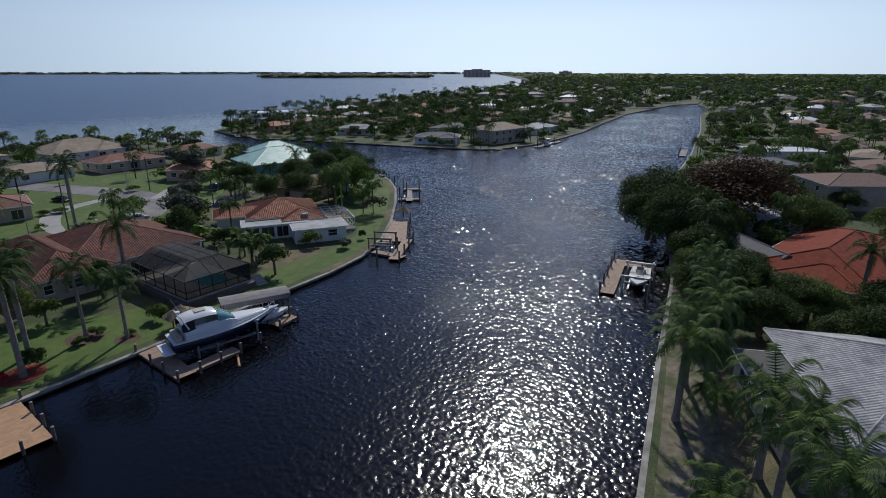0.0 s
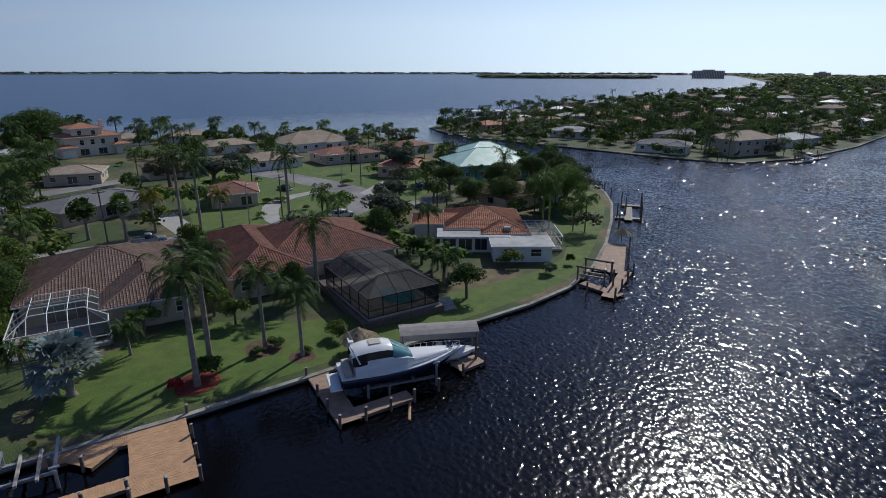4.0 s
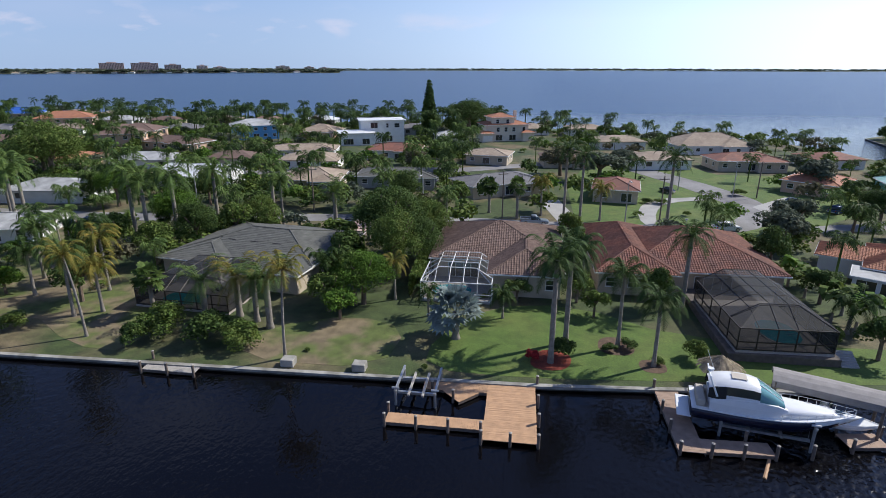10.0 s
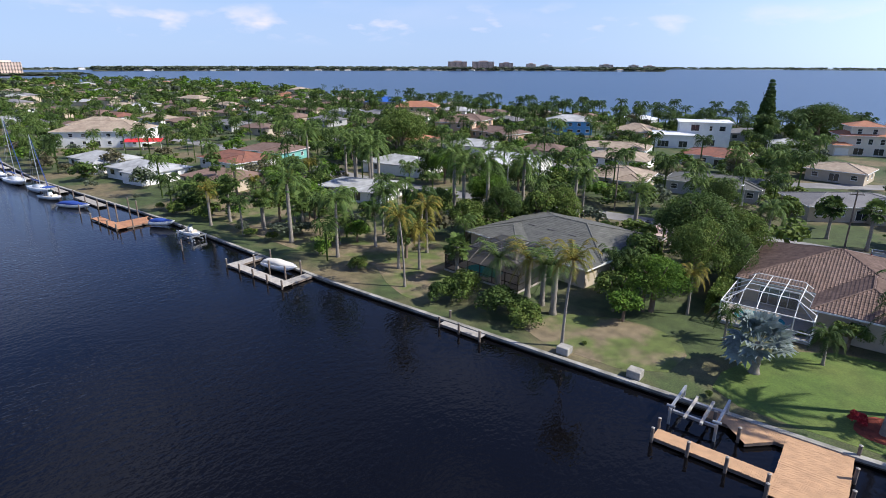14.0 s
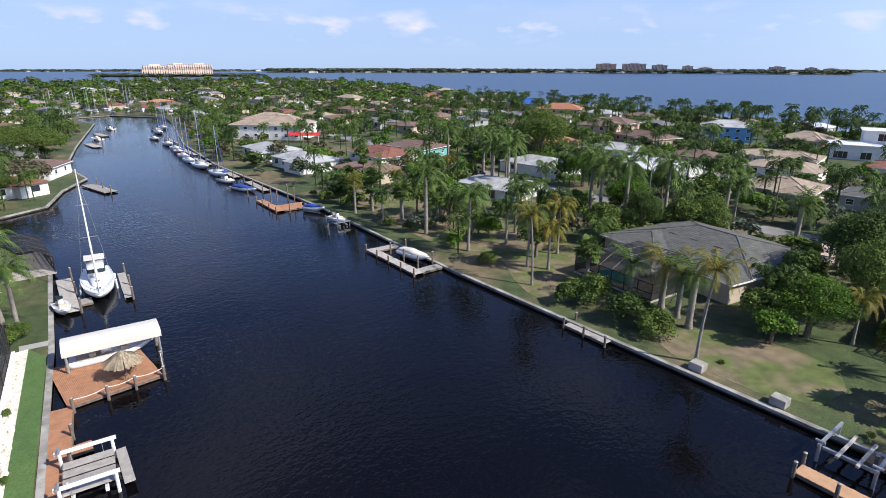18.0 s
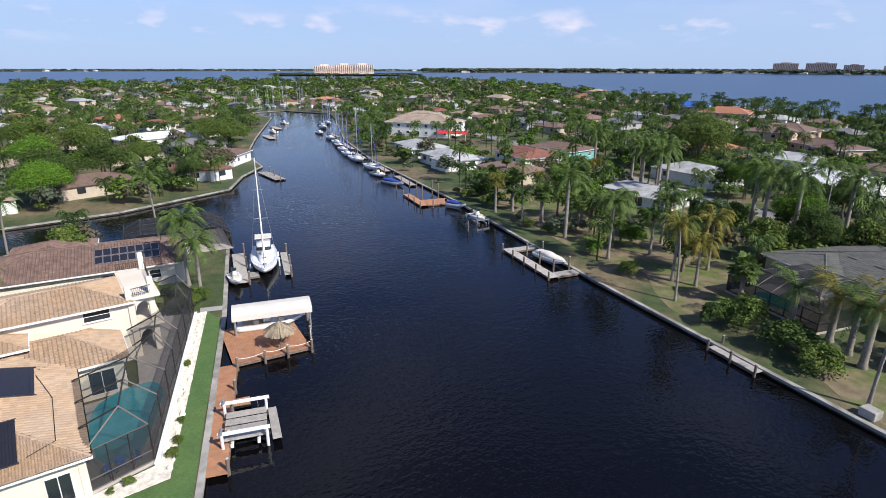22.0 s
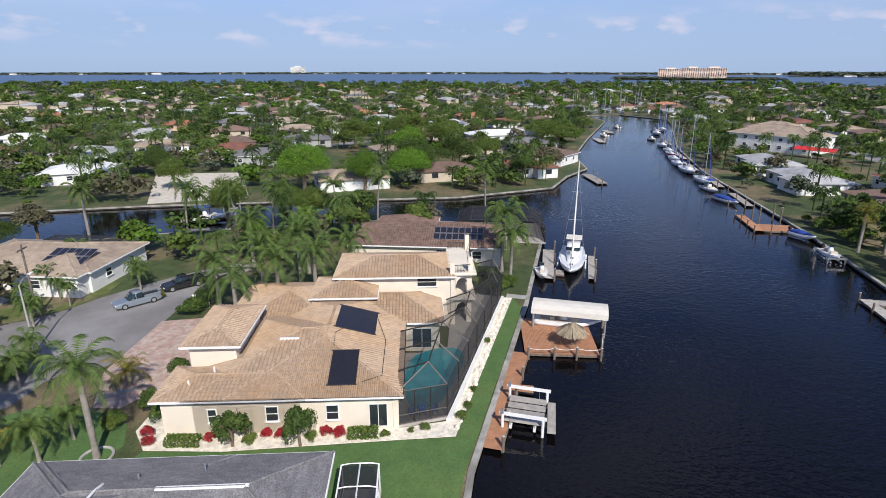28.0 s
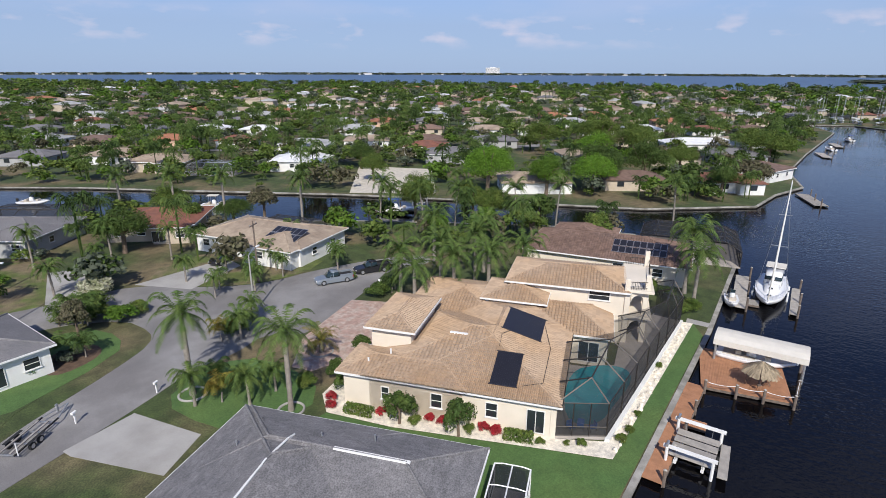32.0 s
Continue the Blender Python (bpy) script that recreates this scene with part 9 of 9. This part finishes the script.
for _a in range(3):
    st = thing("bar_stool", pose(-56.8 + 1.1 * math.cos(_a * 2.1), 2.9 + 1.1 * math.sin(_a * 2.1), 1.25), "dark wooden bar stool under the thatch", "stool", "stools under the thatch")
    part("seat", rodded((0, 0, 0.7), (0, 0, 0.76), 0.2), PILE, st)
    for _b in range(3):
        part("leg", rodded((0.17 * math.cos(_b * 2.1), 0.17 * math.sin(_b * 2.1), 0), (0.1 * math.cos(_b * 2.1), 0.1 * math.sin(_b * 2.1), 0.7), 0.02, n=5), PILE, st)
sailboat(-86.0, 3.8, -4.0, 13.6, "white sailing yacht with a tall mast moored at a dock", 15.9)
dock("dock", "grey timber dock beside the sailing yacht", DECK_GREY, [(-92.0, -0.9, 0, 14.0, 1.8), (-80.0, 0.9, 90, 1.6, 2.0), (-90, 6.6, -3, 11, 1.0)], [(-92, 1.0, 1.6), (-85, 1.0, 1.6), (-78, 1.0, 1.6), (-90, 7.6, 1.4), (-84, 7.4, 1.4), (-79, 7.0, 1.4)])
small_boat(-79.0, -0.9, 8, 1.8, 4.2, 1.8, "small white inflatable tender at the dock", GEL, None)
# first bank: dock and boat under the trees
dock("dock", "brown timber dock with a rail under the trees", DECK_OLD, [(65.9, 14.2, 15, 16.5, 2.0), (82.0, 12.2, 105, 6.4, 1.6)], along(65.4, 16.2, 81.2, 20.4, 5) + [(67.0, 10.0, 2.2), (72.5, 10.8, 2.2), (78, 12.4, 2.2)], pile_top=1.6)
small_boat(73.6, 13.3, 195, 2.0, 9.0, 3.0, "white motor boat with seats on a lift beside the dock", GEL, None, top=None)
boat_lift(69.6, 10.4, 15, 7.0, 3.8, 2.4, "grey boat lift under the trees of the first bank", GALV, 0.5)
dock("dock", "pale dock across the canal", DECK_GREY, [(214, 46.5, 14, 20, 2.5)], [(214, 49.2, 2), (224, 51.8, 2), (233, 54, 2)])
for _x, _y, _r in ((148, 238, 60), (150, 222, 80), (186, 122, -60), (205, 106, 0), (222, 107, 5)):
    dock("dock", "dark timber dock of the point", DECK_GREY, [(_x - 4, _y - 3, _r, 9, 2.2)], [(_x - 4, _y - 3, 2.4), (_x, _y - 2, 2.4), (_x + 3, _y + 1, 2.4)])
small_boat(212, 104, 5, SEA + 0.9, 7, 2.5, "white motor boat at a dock of the point", GEL, top=WHITE)
# side canal
small_boat(-99, -70, 122, SEA + 1.2, 9, 3.0, "white motor boat with a blue canvas top on a lift", GEL, NAVY, top=BLUE_CANVAS)
boat_lift(-103.5, -69, 122, 3.4, 5.5, 3.4, "grey boat lift on the side canal", GALV, 0.7)
small_boat(-82, -110, 122, SEA + 0.8, 7, 2.5, "white motor boat moored on the side canal", GEL, top=CREAM_CANVAS)
small_boat(-62, -150, 122, SEA + 0.8, 7, 2.5, "white motor boat moored on the side canal", GEL)
dock("dock", "grey timber dock on the side canal", DECK_GREY, [(-94, -63, 30, 3, 2), (-96, -76, 122, 12, 1.6)], [(-96, -76, 2), (-100, -70, 2), (-103, -65, 2)])


# ---- vehicles and street things ----
def wheel(root, x, y, r=0.36, w=0.24):
    sg = 1 if y > 0 else -1
    t = part("wheel", rodded((x, y - w / 2, r), (x, y + w / 2, r), r, n=18), BLACK, root)
    part("rim", rodded((x, y + sg * (w / 2 - 0.02), r), (x, y + sg * (w / 2 + 0.015), r), r * 0.62, n=12), ALU, t)


def car(x, y, rot, kind, paint, label):
    """A car along +x: body, glazed cabin, wheels, lamps and bumpers."""
    root = thing("pickup_truck" if kind == "pickup" else "car", pose(x, y, GROUND + 0.03, 0, 0, rot), label, "truck" if kind == "pickup" else "car", "parked vehicles")
    L, W = {"pickup": (5.7, 2.0), "suv": (4.9, 1.95), "sedan": (4.7, 1.8)}[kind]
    hb = {"pickup": 1.05, "suv": 1.05, "sedan": 0.9}[kind]
    top = {"pickup": 1.85, "suv": 1.78, "sedan": 1.43}[kind]
    rings = []
    for s, w, z0, z1 in ((0, 0.86, 0.45, hb - 0.12), (0.02, 0.95, 0.34, hb - 0.03), (0.12, 1.0, 0.28, hb), (0.5, 1.0, 0.28, hb + 0.02), (0.72, 1.0, 0.28, hb), (0.9, 0.97, 0.3, hb - 0.1), (0.98, 0.9, 0.36, hb - 0.22), (1.0, 0.8, 0.45, hb - 0.32)):
        hw = W / 2 * w
        rings.append([(L * (s - 0.5), -hw, z0), (L * (s - 0.5), -hw, z1 * 0.75), (L * (s - 0.5), -hw * 0.93, z1), (L * (s - 0.5), hw * 0.93, z1), (L * (s - 0.5), hw, z1 * 0.75), (L * (s - 0.5), hw, z0)])
    part("body", loft(bmesh.new(), rings), paint, root)
    x0, x1 = {"pickup": (-0.75, 1.3), "suv": (-2.3, 1.2), "sedan": (-1.75, 1.1)}[kind]
    f0 = {"pickup": 0.15, "suv": 0.3, "sedan": 0.75}[kind]
    cabin(root, "glasshouse", x0, x1, W * 0.92, W * 0.92, hb - 0.02, top - 0.06, TINT, f0, 0.85, 0.8)
    cabin(root, "roof", x0 + f0 * 0.8, x1 - 0.75, W * 0.78, W * 0.78, top - 0.12, top, paint, 0.06, 0.08, 0.92)
    for sg in (-1, 1):
        for xx in {"pickup": (0.25,), "suv": (-1.2, 0.0), "sedan": (-0.4,)}[kind]:
            part("door_pillar", rodded((xx, sg * W * 0.465, hb), (xx + 0.02, sg * W * 0.385, top - 0.1), 0.05, n=5), paint, root)
        part("mirror", boxed(x1 - 0.7, x1 - 0.5, sg * W * 0.5 - 0.1, sg * W * 0.5 + 0.1, hb, hb + 0.18, bevel=0.03), paint, root)
        part("headlight", boxed(L / 2 - 0.22, L / 2 - 0.02, sg * W * 0.36 - 0.2, sg * W * 0.36 + 0.14, hb - 0.4, hb - 0.24, bevel=0.03), GEL, root)
        part("tail_light", boxed(-L / 2 - 0.02, -L / 2 + 0.12, sg * W * 0.42 - 0.1, sg * W * 0.42 + 0.08, hb - 0.36, hb - 0.12, bevel=0.02), RED_LAMP, root)
        for xx in (-L * 0.31, L * 0.31):
            wheel(root, xx, sg * (W / 2 - 0.1), 0.39 if kind != "sedan" else 0.33)
    if kind == "pickup":
        part("cargo_bed", boxed(-L / 2 + 0.12, -0.85, -W * 0.4, W * 0.4, hb + 0.005, hb + 0.03), BLACK, root)
        for sg in (-1, 1):
            part("bed_side", boxed(-L / 2 + 0.05, -0.75, sg * W * 0.45 - 0.06, sg * W * 0.45 + 0.06, hb - 0.02, hb + 0.28, bevel=0.02), paint, root)
        part("tailgate", boxed(-L / 2 + 0.02, -L / 2 + 0.1, -W * 0.43, W * 0.43, hb - 0.1, hb + 0.27, bevel=0.02), paint, root)
    part("bumper", boxed(-L / 2 - 0.1, -L / 2 + 0.05, -W * 0.43, W * 0.43, 0.4, 0.58, bevel=0.04), GALV, root)
    return root


car(-57.6, -53.6, -34, "pickup", CAR_SILVER, "silver-blue pickup truck parked at the street")
car(-64.2, -51.4, -36, "pickup", CAR_BLACK, "black pickup truck parked behind another truck")
car(-55.2, -75.4, 12, "suv", CAR_BLACK, "black suv parked in a white driveway")
car(40.8, 110.4, 8, "suv", CAR_WHITE, "white suv on the residential street")
car(63.6, 136.0, 20, "sedan", CAR_WHITE, "white car parked at a house")
car(37.6, 145.0, 110, "sedan", CAR_BLACK, "dark car parked at the roadside")
car(69.5, 128.0, 30, "suv", CAR_BLUE, "dark blue car parked on a drive")
car(-90.6, 95.6, 15, "suv", CAR_BLUE, "blue car parked in front of the white house")
car(-85.4, 97.6, 15, "sedan", CAR_BLUE, "dark blue car parked at the roadside")
car(5.6, 129.4, 85, "sedan", CAR_BLUE, "blue car in a concrete driveway")
car(3.6, 110.0, 4, "pickup", CAR_SILVER, "silver pickup truck on the street")
car(-33.4, 104.4, 95, "sedan", CAR_BLACK, "black car parked on red bricks")
# empty boat trailer at the kerb
tr = thing("boat_trailer", pose(-15.6, -51.6, GROUND + 0.03, 0, 0, 208), "empty black boat trailer with two axles at the kerb", "trailer")
for sg in (-1, 1):
    part("frame_rail", boxed(-3.0, 2.2, sg * 0.75 - 0.06, sg * 0.75 + 0.06, 0.5, 0.62), BLACK, tr)
    part("tongue", rodded((2.2, sg * 0.75, 0.56), (4.6, 0, 0.52), 0.06, n=6), GALV, tr)
    part("bunk", boxed(-3.0, 1.4, sg * 0.45 - 0.08, sg * 0.45 + 0.08, 0.72, 0.82), DECK_GREY, tr)
    part("guide_post", rodded((-2.9, sg * 1.0, 0.5), (-2.9, sg * 1.0, 1.7), 0.05), WHITE, tr)
    part("fender", boxed(-1.9, 0.1, sg * 1.0 - 0.16, sg * 1.0 + 0.16, 0.72, 0.77, bevel=0.02), BLACK, tr)
    for xx in (-1.4, -0.45):
        wheel(tr, xx, sg * 1.0, 0.33, 0.2)
for xx in (-2.9, -1.4, 0.2, 1.6):
    part("cross_member", boxed(xx - 0.05, xx + 0.05, -0.8, 0.8, 0.48, 0.58), GALV, tr)
part("winch_stand", boxed(3.1, 3.3, -0.08, 0.08, 0.55, 1.3), GALV, tr)


def street_lamp(x, y, rot, h, arm=2.2):
    root = thing("street_lamp", pose(x, y, GROUND, 0, 0, rot), "pale concrete street lamp with a curved arm", "street lamp", "street lamps")
    part("pole", rodded((0, 0, 0), (0, 0, h), 0.13, 0.08, 10), CONCRETE, root)
    bm = bmesh.new()
    pts = [(0, 0, h - 0.1), (arm * 0.4, 0, h + 0.35), (arm, 0, h + 0.45)]
    for a, b in zip(pts, pts[1:]):
        rod(bm, a, b, 0.045)
    part("arm", bm, ALU, root)
    part("lamp_head", boxed(arm - 0.1, arm + 0.65, -0.16, 0.16, h + 0.34, h + 0.52, bevel=0.05), WHITE, root)
    return root


street_lamp(-43.8, -55.4, 200, 8.0)
for _x, _y, _r in ((22, 113.5, 270), (52, 141, 200), (-20, 114.5, 270), (-70, 111, 270), (-24, -78, 120), (41, 148, 200)):
    street_lamp(_x, _y, _r, 8.5)
for _x, _y, _r in ((-18.6, -50.6, 20), (-40.6, -41.0, 100), (-59.2, -46.2, 90), (-25.4, -48.9, 20), (34, 113.6, 0)):
    mb = thing("mailbox", pose(_x, _y, GROUND, 0, 0, _r), "white roadside mailbox on a post", "mailbox", "mailboxes")
    part("post", boxed(-0.06, 0.06, -0.06, 0.06, 0, 1.05), WHITE, mb)
    part("box", boxed(-0.28, 0.28, -0.12, 0.12, 1.05, 1.3, bevel=0.05), WHITE, mb)
for _x, _y, _h in ((-52, -63.5, 9.5), (-30, -92, 10), (28.5, 112.6, 10), (-3, 113.8, 10), (-44, 113, 10), (-128, 114, 10), (57.5, 141, 9)):
    up = thing("utility_pole", pose(_x, _y, GROUND, 0, 0, 20), "weathered wooden utility pole with a crossarm", "utility pole", "utility poles")
    part("pole", rodded((0, 0, 0), (0, 0, _h), 0.16, 0.11), PILE, up)
    part("crossarm", boxed(-1.1, 1.1, -0.06, 0.06, _h - 0.7, _h - 0.55), PILE, up)
    for xx in (-0.9, 0, 0.9):
        part("insulator", rodded((xx, 0, _h - 0.55), (xx, 0, _h - 0.35), 0.05), GALV, up)
for _x, _y, _r in ((-29.9, -35.3, 1.2), (-27.0, -45.6, 1.3), (-40.0, -40.5, 1.3)):
    ring = tagged(obj("edging_ring", bmesh.new(), CONCRETE), "round white concrete edging at the foot of a palm", "edging", "palm edgings")
    bm = bmesh.new()
    for i in range(20):
        a, b = i * 0.314, (i + 1) * 0.314
        rod(bm, (_r * math.cos(a), _r * math.sin(a), 0.08), (_r * math.cos(b), _r * math.sin(b), 0.08), 0.12, n=6)
    bm.to_mesh(ring.data)
    bm.free()
    ring.location = (_x, _y, GROUND)
